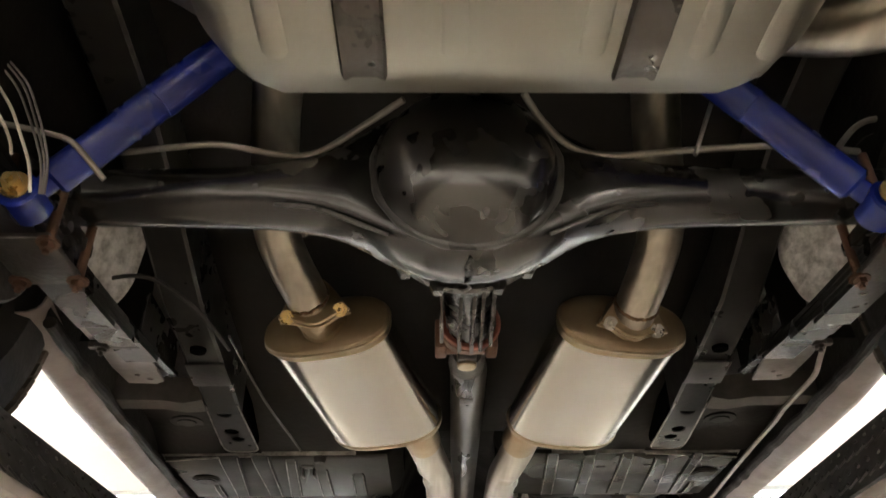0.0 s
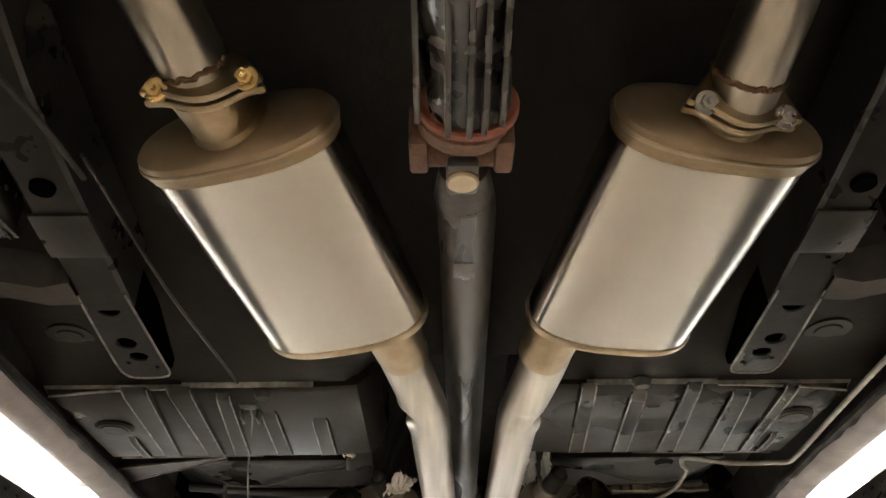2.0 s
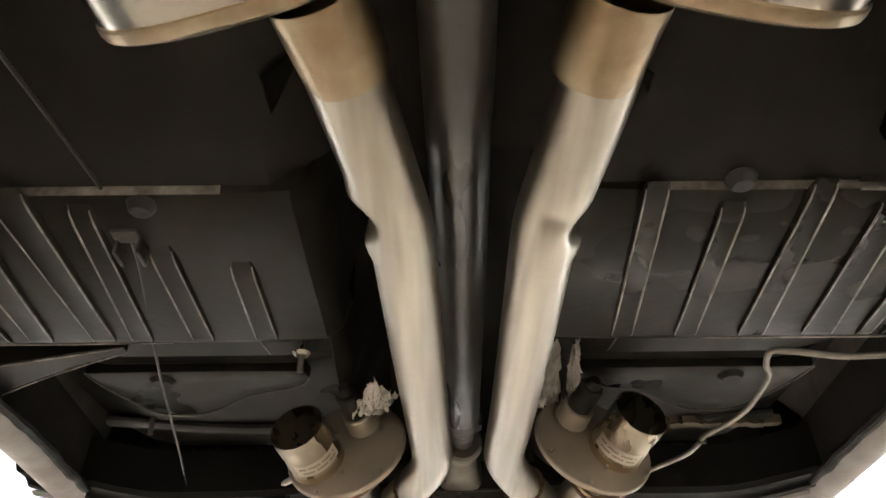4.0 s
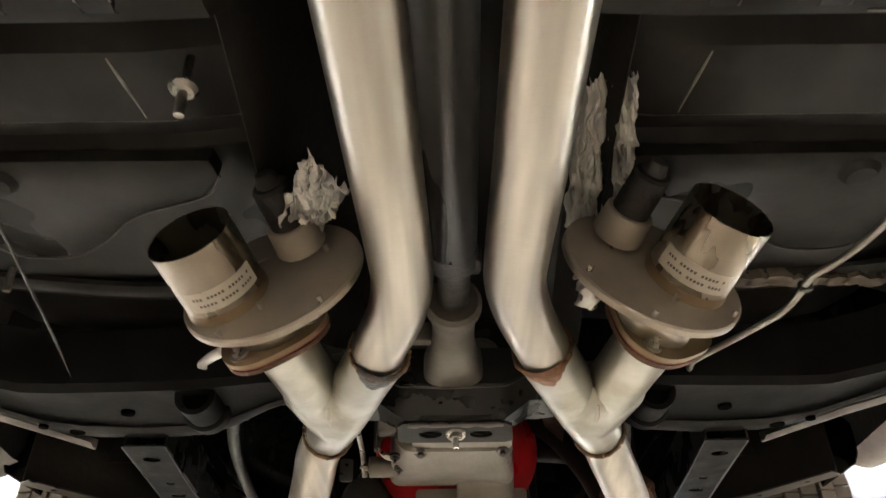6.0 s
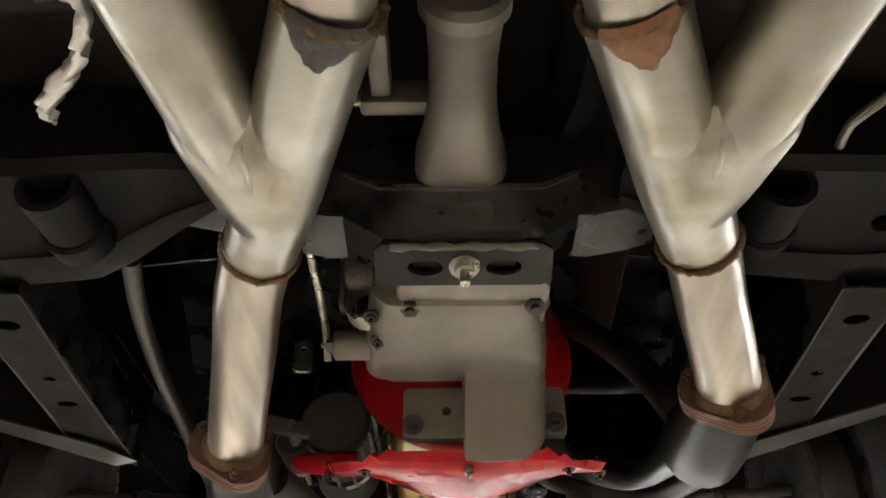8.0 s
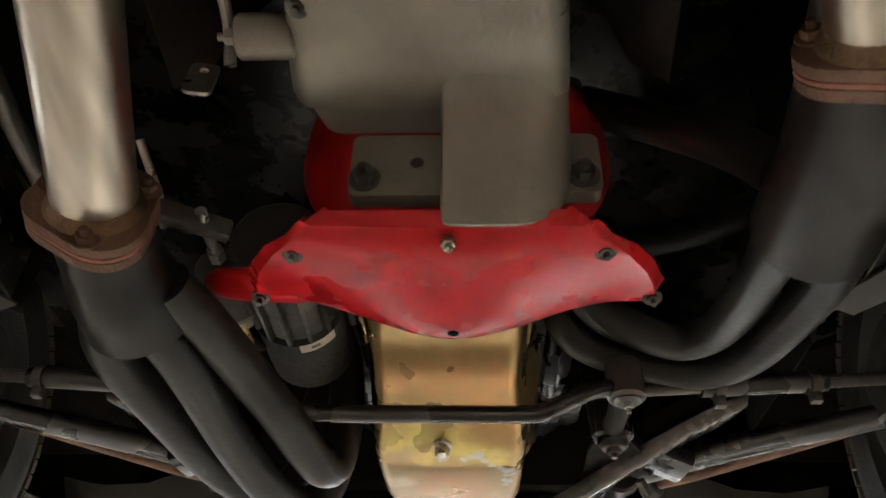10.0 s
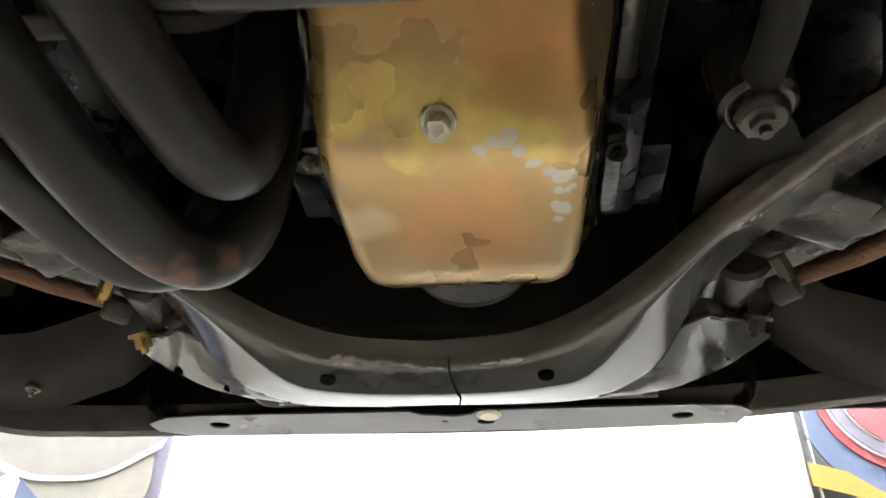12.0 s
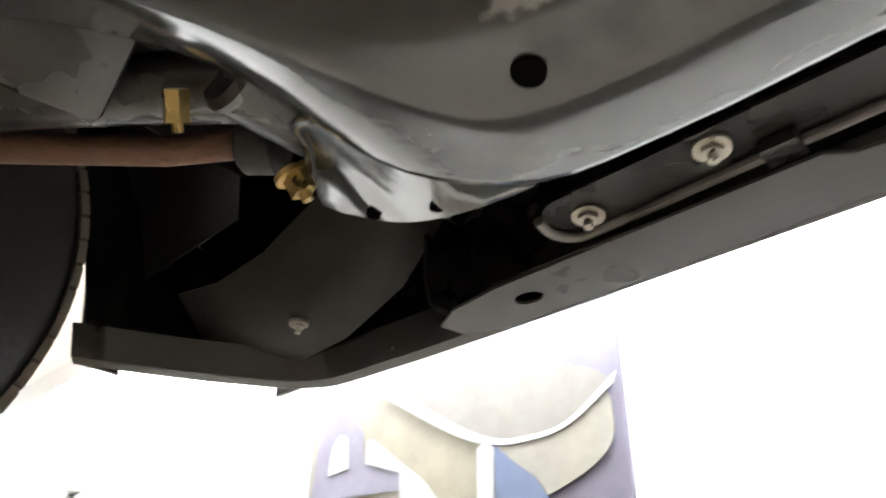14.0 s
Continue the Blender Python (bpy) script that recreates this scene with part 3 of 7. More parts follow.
def floor_pan():
    t = thing("floor_pan", (0, 1.85, 1.86), "dusty black pressed steel car floor pan with ribs", "floor pan")
    for s in (-1, 1):
        wide = 0.03 if s > 0 else 0.034
        rows = []
        for y, z in ((1.685, 1.882), (1.688, 1.866), (1.70, 1.861), (1.85, 1.859), (2.00, 1.858), (2.018, 1.864), (2.022, 1.89), (2.024, 1.945)):
            rows.append([(x * s, y, z + dz) for x, dz in ((0.628 + wide, 0.05), (0.622 + wide, 0.012), (0.612 + wide, 0.0), (0.5, 0), (0.35, 0), (0.22, 0.0), (0.15, 0.004), (0.132, 0.02), (0.12, 0.06))])
        glint_edges(part("panel", shell(rows, 0.002), DIRTYFLOOR, t, "dust filmed ribbed floor panel"))
        # each swage: where its two edges start and end along the car
        left = (((0.209, 0.240), (0.212, 0.246), 1.812), ((0.291, 0.322), (0.297, 0.330), 1.778), ((0.352, 0.380), (0.379, 0.412), 1.70), ((0.409, 0.452), (0.428, 0.462), 1.672), ((0.477, 0.524), (0.512, 0.546), 1.672), ((0.566, 0.585), (0.568, 0.588), 1.893))
        right = (((0.205, 0.235), (0.229, 0.262), 1.672), ((0.291, 0.322), (0.313, 0.347), 1.706), ((0.373, 0.402), (0.398, 0.438), 1.668), ((0.455, 0.489), (0.483, 0.530), 1.70), ((0.533, 0.560), (0.558, 0.582), 1.675), ((0.588, 0.606), (0.590, 0.610), 1.897))
        for (a0, b0), (a1, b1), y0 in left if s < 0 else right:
            side = lambda e0, e1, y: e0 + (e1 - e0) * (y - y0) / (2.004 - y0)
            rings = []
            for y, k in ((y0 - 0.006, 0.0), (y0 + 0.008, 0.6), (y0 + 0.022, 1.0), (1.985, 1.0), (1.996, 0.6), (2.006, 0.0)):
                p, q = side(a0, a1, y), side(b0, b1, y)
                mid, half = (p + q) / 2, (q - p) / 2 * (0.8 + 0.2 * k)
                rings.append([((mid + u * half) * s, y, 1.8597 - v * k) for u, v in ((-1, -0.003), (-1, 0.0), (-0.78, 0.0066), (-0.62, 0.0058), (0.62, 0.0058), (0.78, 0.0066), (1, 0.0), (1, -0.003))])
            part("rib", skin(rings), DIRTYFLOOR, t)
            # thin pale lines paint the highlights along the worn rib edges
            lines = []
            for e0, e1, inward in ((a0, a1, 0.0035), (b0, b1, -0.0035)):
                ys = (y0 + 0.002, y0 + 0.022, y0 + 0.4 * (1.99 - y0), y0 + 0.75 * (1.99 - y0), 1.990)
                lines.append(tube([((side(e0, e1, y) + inward) * s, y, (1.8572, 1.8537, 1.8535, 1.8535, 1.8545)[k]) for k, y in enumerate(ys)], [0.0008, 0.0014, 0.0013, 0.0016, 0.0012], 6, 2))
            part("rib_edge", joined(*lines), WORN_GLINT, t, "pale rib edges, worn and with painted glint")
        part("rear_edge", tube([((0.612 + wide) * s, 1.700, 1.8585), (0.57 * s, 1.690, 1.861), (0.50 * s, 1.687, 1.863), (0.43 * s, 1.685, 1.864)], 0.002, 6, 3), WORN_GLINT, t, "pale rear edge, worn and with painted glint")
        part("front_edge", tube([((0.60 + wide) * s, 2.010, 1.859), (0.50 * s, 2.013, 1.861), (0.36 * s, 2.013, 1.861)], [0.0016, 0.002, 0.001], 6, 3), WORN_GLINT, t, "pale front edge, worn and with painted glint")
        # drain plug in a round dish
        px, py = (0.595 * s, 1.807) if s > 0 else (0.588 * s, 1.84)
        part("drain_plug", joined(cyl((px, py, 1.859), (px, py, 1.853), 0.034, 0.030, 24, 0.002), cyl((px, py, 1.853), (px, py, 1.851), 0.024, 0.022, 24)), UNDERCOAT, t, "round rubber drain plug")
    # rear part that climbs over the mufflers and the axle
    rows = []
    for y, z in ((0.1, 2.20), (0.55, 2.17), (0.80, 2.13), (1.0, 2.12), (1.12, 2.08), (1.3, 2.02), (1.5, 1.935), (1.62, 1.887), (1.684, 1.876)):
        rows.append([(x, y, z + (0.045 if abs(x) < 0.13 and y > 1.05 else 0)) for x in (-0.46, -0.44, -0.30, -0.17, -0.11, 0.0, 0.11, 0.17, 0.30, 0.44, 0.46)])
    part("rear_floor", shell(rows, 0.002), UNDERCOAT, t, "black undercoated rear floor")
    # transmission tunnel
    rows = []
    for y in (1.56, 1.7, 1.85, 2.05, 2.4, 2.75, 3.1):
        w = 0.155 + max(0, y - 2.2) * 0.06
        rows.append([(0.02 + w * c, y, z) for c, z in ((-1.15, 1.90), (-1, 1.93), (-0.92, 2.0), (-0.7, 2.07), (-0.3, 2.10), (0.3, 2.10), (0.7, 2.07), (0.92, 2.0), (1, 1.93), (1.15, 1.90))])
    part("tunnel", shell(rows, 0.002), UNDERCOAT, t, "black transmission tunnel")
    # front footwell floors
    for s in (-1, 1):
        rows = []
        for y, z in ((2.02, 1.95), (2.09, 1.956), (2.106, 1.943), (2.114, 1.936), (2.205, 1.935), (2.214, 1.943), (2.224, 1.962), (2.256, 1.963), (2.268, 1.952), (2.40, 1.95), (2.52, 1.952), (2.64, 1.955), (2.72, 1.965), (2.9, 2.04), (3.1, 2.15)):
            rows.append([(x * s, y, z + dz) for x, dz in ((0.70, 0.05), (0.63, 0.015), (0.56, 0.0), (0.40, 0.0), (0.25, 0.0), (0.17, 0.01), (0.15, 0.05))])
        part("footwell", shell(rows, 0.002), FOOT, t, "dusty black footwell floor")
        sx = 1.0 if s < 0 else 1.06
        rim = [(0.600, 2.272), (0.40, 2.270), (0.225, 2.272), (0.222, 2.30), (0.250, 2.338), (0.34, 2.374), (0.40, 2.43), (0.447, 2.462), (0.50, 2.466), (0.535, 2.45), (0.56, 2.40), (0.585, 2.34)]
        rings = []
        for k, z in ((1.0, 1.955), (0.995, 1.939), (0.985, 1.9355), (0.965, 1.9345), (0.5, 1.9345)):
            rings.append([((0.42 + (x - 0.42) * k) * s * sx, 2.35 + (y - 2.35) * k, z) for x, y in rim])
        part("floor_plate", skin(rings), FOOTPLATE, t, "dust greyed flat floor plate")
        line = curve_points([(x * s * sx, y, 1.9345) for x, y in rim[3:] + rim[:1]], 4)
        part("plate_edge", tube(line, [0.0016 + 0.0008 * noise.noise((k * 0.7, s, 2)) for k in range(len(line))], 6, 1), STONEDUST, t, "dusty plate edge")
        part("band_edge", tube([(0.285 * s, 2.12, 1.934), (0.28 * s, 2.15, 1.9335), (0.272 * s, 2.205, 1.934)], [0.001, 0.002, 0.001], 6, 3), WORN_GLINT, t, "pale edge, scuffed and with painted glint")
        if s < 0:
            wedge = ((-0.44, 2.040, 2.056), (-0.52, 2.062, 2.098), (-0.61, 2.087, 2.152), (-0.70, 2.115, 2.212))
            part("outrigger", shell([[(x, a, 1.905), (x, a, 1.872), (x, a + 0.004, 1.868), (x, b - 0.004, 1.868), (x, b, 1.872), (x, b, 1.905)] for x, a, b in wedge], 0.002), FOOT, t, "dark tapered outrigger")
            for k in (1, 2):
                part("outrigger_edge", tube([(r[0], r[k], 1.8675) for r in wedge], [0.001, 0.0017, 0.0014, 0.0018], 6, 3), WORN_GLINT, t, "pale outrigger edge, worn and with painted glint")
        part("stiffener", tube([(0.2 * s, 2.56, 1.948), (0.4 * s, 2.57, 1.945), (0.66 * s, 2.54, 1.955)], 0.022, 12, 4, squash=0.5), FOOT, t, "pressed cross stiffener")
        part("drain_plug", cyl(((0.476 if s < 0 else 0.503) * s, 2.303, 1.936), ((0.476 if s < 0 else 0.503) * s, 2.303, 1.925), 0.023, 0.019, 24, 0.003), RUBBER, t, "round rubber drain plug")
    for k in range(9):
        y, x = 2.552 + 0.012 * noise.noise((k * 0.8, 3, 1)), 0.445 + 0.027 * k
        part("dried_dirt", skin([[(x + dx, y + dy + 0.006 * noise.noise((k, dx * 90, dy * 90)), z) for dx, dy in ((-0.017, -0.008), (0.0, -0.014), (0.018, -0.006), (0.015, 0.008), (-0.004, 0.012), (-0.018, 0.007))] for z in (1.9525, 1.9365, 1.935)]), TYRE, t, "dried brown dirt")
    part("stud", joined(cyl((-0.207, 2.125, 1.945), (-0.207, 2.125, 1.897), 0.004, n=12), cyl((-0.207, 2.125, 1.900), (-0.207, 2.125, 1.893), 0.014, 0.012, 18, 0.002), cyl((-0.207, 2.125, 1.894), (-0.207, 2.128, 1.868), 0.005, n=12)), BOLT, t, "pale steel stud")
    part("stud", cyl((-0.563, 2.515, 1.955), (-0.563, 2.518, 1.915), 0.005, n=12), BOLT, t, "plain steel stud")


floor_pan()


def frame_rail(s):
    t = thing("frame_rail", (0.455 * s, 1.2, 1.9), "black pressed steel chassis rail with round holes", "chassis rail", "rear chassis rails")
    xi, xo = 0.422, 0.487
    spine = [(0.10, 2.08), (0.50, 2.075), (0.75, 2.04), (0.92, 1.985), (1.08, 1.925), (1.20, 1.904), (1.33, 1.884), (1.43, 1.868)]
    rings = []
    for y, z in spine:
        rings.append([(x * s, y, z + dz) for x, dz in ((xi, 0.10), (xi, 0.004), (xi + 0.005, 0.0), (xo - 0.005, 0.0), (xo, 0.004), (xo, 0.10))])
    part("rail", shell(rings, 0.003), RAIL, t, "black rail pressing")
    hole = cyl((0.456 * s, 1.207, 1.9035), (0.456 * s, 1.207, 1.897), 0.0145, 0.0135, 20)
    part("plug", hole, HOLE, t, "dark round opening")
    # tail plate with its three holes, rounded at the end
    outline = [(xi + 0.002, -0.005), (xo - 0.002, -0.005), (xo, 0.02), (xo + 0.004, 0.16), (xo, 0.195), (xo - 0.012, 0.206), (xi + 0.012, 0.206), (xi - 0.002, 0.195), (xi - 0.002, 0.16)]
    outline = [(x * s, y) for x, y in outline]
    holes = [(0.457 * s, 0.03, 0.0155, 0.0155), (0.459 * s, 0.112, 0.0155, 0.0145), (0.452 * s, 0.148, 0.014, 0.012), (0.472 * s, 0.165, 0.004, 0.004), (0.434 * s, 0.178, 0.0045, 0.004)]
    pl = plate(outline, holes, 0.003, pose(0, 1.403, 1.8725, -6.0))
    part("tail_plate", pl, RAIL, t, "black end plate with three round holes")
    rim = [(x, 1.403 + v, 1.8722 - 0.1045 * v) for x, v in outline[1:] + outline[:1]]
    part("plate_edge", tube(rim, 0.0017, 6, 2), WORN_GLINT, t, "pale line along the plate edge")
    part("lap_joint", box((0.4545 * s, 1.285, 1.889), (0.070, 0.075, 0.006), 0.002, (-7.5, 0, 0)), RAIL, t, "lapped reinforcement plate")
    # black block added so the end plate's holes look deep and shaded
    part("tail_dark", box((0.455 * s, 1.52, 1.905), (0.060, 0.21, 0.05), 0.004, (-6, 0, 0)), HOLE, t)
    # outrigger to the sill
    rings = []
    for x, y0, y1, z in ((0.485, 1.365, 1.41, 1.872), (0.52, 1.37, 1.405, 1.868), (0.56, 1.355, 1.385, 1.868), (0.64, 1.33, 1.36, 1.86), (0.675, 1.325, 1.35, 1.858)):
        rings.append([(x * s, y0, z + 0.05), (x * s, y0, z), (x * s, y1, z - 0.006), (x * s, y1 + 0.006, z - 0.002), (x * s, y1 + 0.006, z + 0.05)])
    part("outrigger", shell(rings, 0.003), STONEDUST, t, "grey dusted outrigger to the sill")


for s in (-1, 1):
    frame_rail(s)


def side_floor(s):
    t = thing("side_floor", (0.57 * s, 1.55, 1.9), "black side floor panel with a round blanking dish", "floor panel", "side floor panels")
    rows = []
    for y, z in ((1.20, 1.96), (1.36, 1.955), (1.46, 1.915), (1.60, 1.905), (1.66, 1.888), (1.684, 1.872)):
        rows.append([(x * s, y, z) for x in (0.43, 0.5, 0.56, 0.62, 0.70)])
    part("panel", shell(rows, 0.002), UNDERCOAT, t)
    part("dish", joined(cyl((0.572 * s, 1.575, 1.912), (0.572 * s, 1.575, 1.9035), 0.036, 0.035, 28, 0.001), cyl((0.572 * s, 1.575, 1.905), (0.572 * s, 1.575, 1.9015), 0.022, 0.020, 28, 0.001)), FOOT, t, "round blanking dish")


for s in (-1, 1):
    side_floor(s)


def sill(s):
    t = thing("sill", (0.68 * s, 1.9, 1.82), "rose grey painted car sill with a ragged dark seam", "car sill", "car sills")
    lines = ((0.98, 0.62), (1.1, 0.632), (1.42, 0.648), (1.74, 0.665), (2.09, 0.679), (2.39, 0.70), (2.705, 0.736), (2.87, 0.765), (3.13, 0.81)) if s < 0 else ((0.98, 0.645), (1.1, 0.66), (1.45, 0.682), (1.73, 0.697), (2.1, 0.716), (2.3, 0.736), (2.5, 0.754), (2.74, 0.773), (2.944, 0.796), (3.13, 0.815))
    inner = lambda y: next(a[1] + (b[1] - a[1]) * (y - a[0]) / (b[0] - a[0]) for a, b in zip(lines, lines[1:]) if y <= b[0])
    rows = []
    for y, dz in ((0.98, 0.03), (1.1, 0.012), (1.3, 0), (1.7, 0.0), (2.1, 0.0), (2.4, 0.0), (2.7, 0.0), (2.9, 0.002), (3.05, 0.006), (3.10, 0.014), (3.125, 0.03)):
        x0 = inner(y)
        rows.append([((x0 + x) * s, y, z + dz) for x, z in ((-0.005, 1.856), (0.0, 1.841), (0.008, 1.832), (0.022, 1.827), (0.039, 1.826), (0.051, 1.832), (0.062, 1.86), (0.069, 1.92), (0.072, 2.05), (0.04, 2.4))])
    part("rocker", shell(rows, 0.003), PAINTWORK, t, "rose grey rocker panel")
    part("inner_closing", shell([[(inner(y) * s, y, 1.857), ((inner(y) - 0.002) * s, y, 1.90), ((inner(y) - 0.005) * s, y, 1.97)] for y in (1.0, 1.4, 1.8, 2.2, 2.65, 2.9, 3.1)], 0.002), UNDERCOAT, t, "black inner sill face")
    # ragged seam of sealer along its inner edge
    pts = []
    for k in range(50):
        y = 1.0 + k * 0.0336
        pts.append(((inner(y) - 0.008 + 0.005 * noise.noise((y * 9, s, 0))) * s, y, 1.851 + 0.004 * noise.noise((y * 14, s, 3))))
    part("seam", tube(pts, [0.010 + 0.004 * noise.noise((k * 0.9, s, 7)) for k in range(50)], 10, 2), UNDERCOAT, t, "ragged black seam sealer")


for s in (-1, 1):
    sill(s)


def wheelhouse(s, front):
    """The inner arch over a wheel."""
    yc = 3.56 if front else 0.775
    t = thing("wheelhouse", (0.6 * s, yc, 2.1), "black undercoated inner wheel arch" if front else "inner wheel arch with silver textured undercoat", "wheel arch", "wheel arches")
    rows = []
    for k in range(13):
        q = radians(180 * k / 12 if front else 188 - 16.3 * k)
        r = 0.42 if front else 0.36
        y, z = yc - r * math.cos(q), (1.88 if front else 1.93) + r * math.sin(q) * 0.95
        rows.append([(x * s, y, z) for x in ((0.58, 0.66, 0.75, 0.86, 0.92) if front else (0.525, 0.60, 0.70, 0.80, 0.84))])
    part("arch", shell(rows, 0.002), UNDERCOAT, t)
    wall = []
    for k in range(13):
        q = radians(180 * k / 12 if front else 192 - 17 * k)
        wall.append([((0.58 if front else 0.523 + 0.012 * u) * s, yc - r * math.cos(q) * u, 1.93 + r * math.sin(q) * 0.95 * u) for u in (1.0, 0.75, 0.5, 0.2)])
    if front:
        part("inner_wall", shell(wall, 0.002), UNDERCOAT, t)
    else:
        part("inner_wall", shell(wall[5:], 0.002), UNDERCOAT, t, "black undercoated wall")
        rim = [(0.880, 2.03), (0.93, 2.045), (0.985, 2.04), (1.022, 2.00), (1.040, 1.955), (1.042, 1.915), (1.022, 1.885), (0.965, 1.885), (0.91, 1.90), (0.88, 1.95)]
        path = curve_points([(a, b, 0) for a, b in rim + rim[:1]], 4)[:-1]
        sheet = []
        for k in (1.0, 0.97, 0.7, 0.4, 0.1):
            row = []
            for p in path:
                a, b = 0.965 + (p.x - 0.965) * k, 1.965 + (p.y - 1.965) * k
                deep = 0.014 if k == 1.0 else -0.004 * noise.noise((a * 22, b * 22, s))
                row.append(((0.535 - 0.35 * (b - 1.97) - 0.3 * (a - 0.965) + deep) * s, a, b))
            sheet.append(row)
        part("undercoat_patch", skin(sheet, True, True), SILVER, t, "silver textured undercoat")


for s in (-1, 1):
    wheelhouse(s, False)
    wheelhouse(s, True)


# ---- wheels ----
def tyre_ring(c, s, r=0.315, half=0.095):
    rings = []
    prof = [(-0.62, 0.62), (-0.98, 0.72), (-1.0, 0.85), (-0.93, 0.945), (-0.80, 0.985), (-0.4, 1.0), (0.0, 1.003), (0.4, 1.0), (0.80, 0.985), (0.93, 0.945), (1.0, 0.85), (0.98, 0.72), (0.62, 0.62)]
    for k in range(64):
        q = 2 * math.pi * k / 64
        rings.append([(c[0] + u * half, c[1] + math.cos(q) * r * v, c[2] + math.sin(q) * r * v) for u, v in prof])
    rings.append(rings[0])
    return skin(rings, False, False)


def wheel(x, y, z, s, group):
    t = thing("wheel", (x, y, z - 0.32), "worn black tyre with dusty tread on a dark steel rim", "wheel", group)
    ty = part("tyre", tyre_ring((x, y, z), s), RUBBER, t, "worn black tyre")
    blocks = bmesh.new()
    for k in range(72):
        for row, u in enumerate((-0.76, -0.4, 0.0, 0.4, 0.76)):
            q = 2 * math.pi * (k + 0.5 * (row % 2) + 0.15 * math.sin(row * 2.1)) / 72
            rr = 0.315 * (0.994 if abs(u) > 0.7 else 1.003) + 0.002
            c = (x + u * 0.095, y + math.cos(q) * rr, z + math.sin(q) * rr)
            add(blocks, box(c, (0.030, 0.0235, 0.008), 0, (math.degrees(q) - 90, 0, 8 if row % 2 else -8)))
    tagged(part("tread_pattern", blocks, TYRE, ty), kind="stuff")
    rim = part("rim", joined(cyl((x - 0.07, y, z), (x + 0.07, y, z), 0.195, 0.195, 40, 0.006), cyl((x - 0.09 * s, y, z), (x - 0.075 * s, y, z), 0.12, 0.10, 32, 0.004)), BLACK, t, "dark steel rim")
    part("brake_drum", cyl((x - 0.13 * s, y, z), (x - 0.06 * s, y, z), 0.128, 0.135, 40, 0.006), CASTGREY, rim, "grey brake drum")


for s in (-1, 1):
    wheel(0.735 * s, 0.775, 1.908, s, "road wheels")
    wheel(0.785 * s, 3.566, 1.812, s, "road wheels")


# ---- rear axle ----
def rear_axle():
    t = thing("rear_axle", (0.01, 0.78, 1.86), "black rear axle with a round banjo differential housing", "rear axle")
    y, z, cx = 0.782, 1.918, -0.008

    def section(x, yc, r, depth, square):
        """A ring across the axle: round at the tube, squared off at the banjo."""
        p = 2 / square
        out = []
        for k in range(40):
            q = 2 * math.pi * k / 40
            c, sn = math.cos(q), math.sin(q)
            out.append((x, yc + math.copysign(abs(c) ** p, c) * depth, z + math.copysign(abs(sn) ** p, sn) * r))
        return out

    for s in (-1, 1):
        rings = [section(cx + d * s, yc, r, dep, sq) for d, r, dep, yc, sq in (
            (0.60, 0.037, 0.037, y, 2), (0.40, 0.0375, 0.037, y, 2), (0.31, 0.039, 0.038, y, 2.1), (0.25, 0.042, 0.039, y - 0.002, 2.3), (0.21, 0.047, 0.040, y - 0.004, 2.6),
            (0.18, 0.053, 0.041, y - 0.007, 3.0), (0.15, 0.064, 0.043, y - 0.010, 3.4), (0.125, 0.079, 0.044, y - 0.013, 3.8), (0.10, 0.096, 0.045, y - 0.015, 4.2), (0.075, 0.109, 0.045, y - 0.016, 4.6),
            (0.05, 0.118, 0.046, y - 0.017, 5), (0.025, 0.1235, 0.046, y - 0.017, 5), (0.0, 0.125, 0.046, y - 0.017, 5))]
        part("axle_tube", skin(rings, True, False), AXLE, t, "black axle tube and half of the banjo", 60)
        # pressed shoulder where the tube runs into the banjo
        part("shoulder_seam", tube([(cx + d * s, yy, zz) for d, yy, zz in ((0.24, 0.752, 1.887), (0.19, 0.741, 1.874), (0.15, 0.732, 1.853), (0.12, 0.727, 1.836), (0.095, 0.722, 1.822))], [0.002, 0.003, 0.0035, 0.003, 0.002], 8, 5), RADBAR, t, "grey line along the pressed shoulder")
        part("spring_perch", box((0.535 * s, y, 1.872), (0.075, 0.12, 0.022), 0.004), BLACK, t)
        part("backing_plate", cyl((0.60 * s, y, z), (0.612 * s, y, z), 0.135, 0.13, 40, 0.004), CASTGREY, t, "grey brake backing plate")
    part("centre_weld", tube([(cx + 0.003 * math.sin(k * 2.1), 0.728 + 0.0065 * k, 1.7945 - 0.0012 * min(k, 3)) for k in range(12)], [0.0022 + 0.0009 * math.sin(k * 1.9) for k in range(12)], 8, 2), AXLE, t, "lumpy centre weld")
    # domed rear cover
    rings = []
    for k in range(11):
        a = radians(90 * k / 10)
        r, d = 0.112 * math.cos(a) ** 0.85, 0.075 * math.sin(a)
        rings.append([(cx + math.cos(q) * max(r, 0.002), y - 0.060 - d, z - 0.002 + math.sin(q) * max(r, 0.002)) for q in (2 * math.pi * j / 48 for j in range(48))])
    part("rear_cover", skin(rings), DOME, t, "domed glossy black cover")
    ring = [(cx + math.cos(q) * 0.115, y - 0.061, z + math.sin(q) * 0.1135) for q in (2 * math.pi * j / 48 for j in range(49))]
    part("cover_rim", tube(ring, [0.0055 + 0.0012 * math.sin(j * 1.7) for j in range(49)], 10, 1), RADBAR, t, "worn grey rim weld")
    # carrier: a lobed flange that narrows at once to the pinion nose
    rings = []
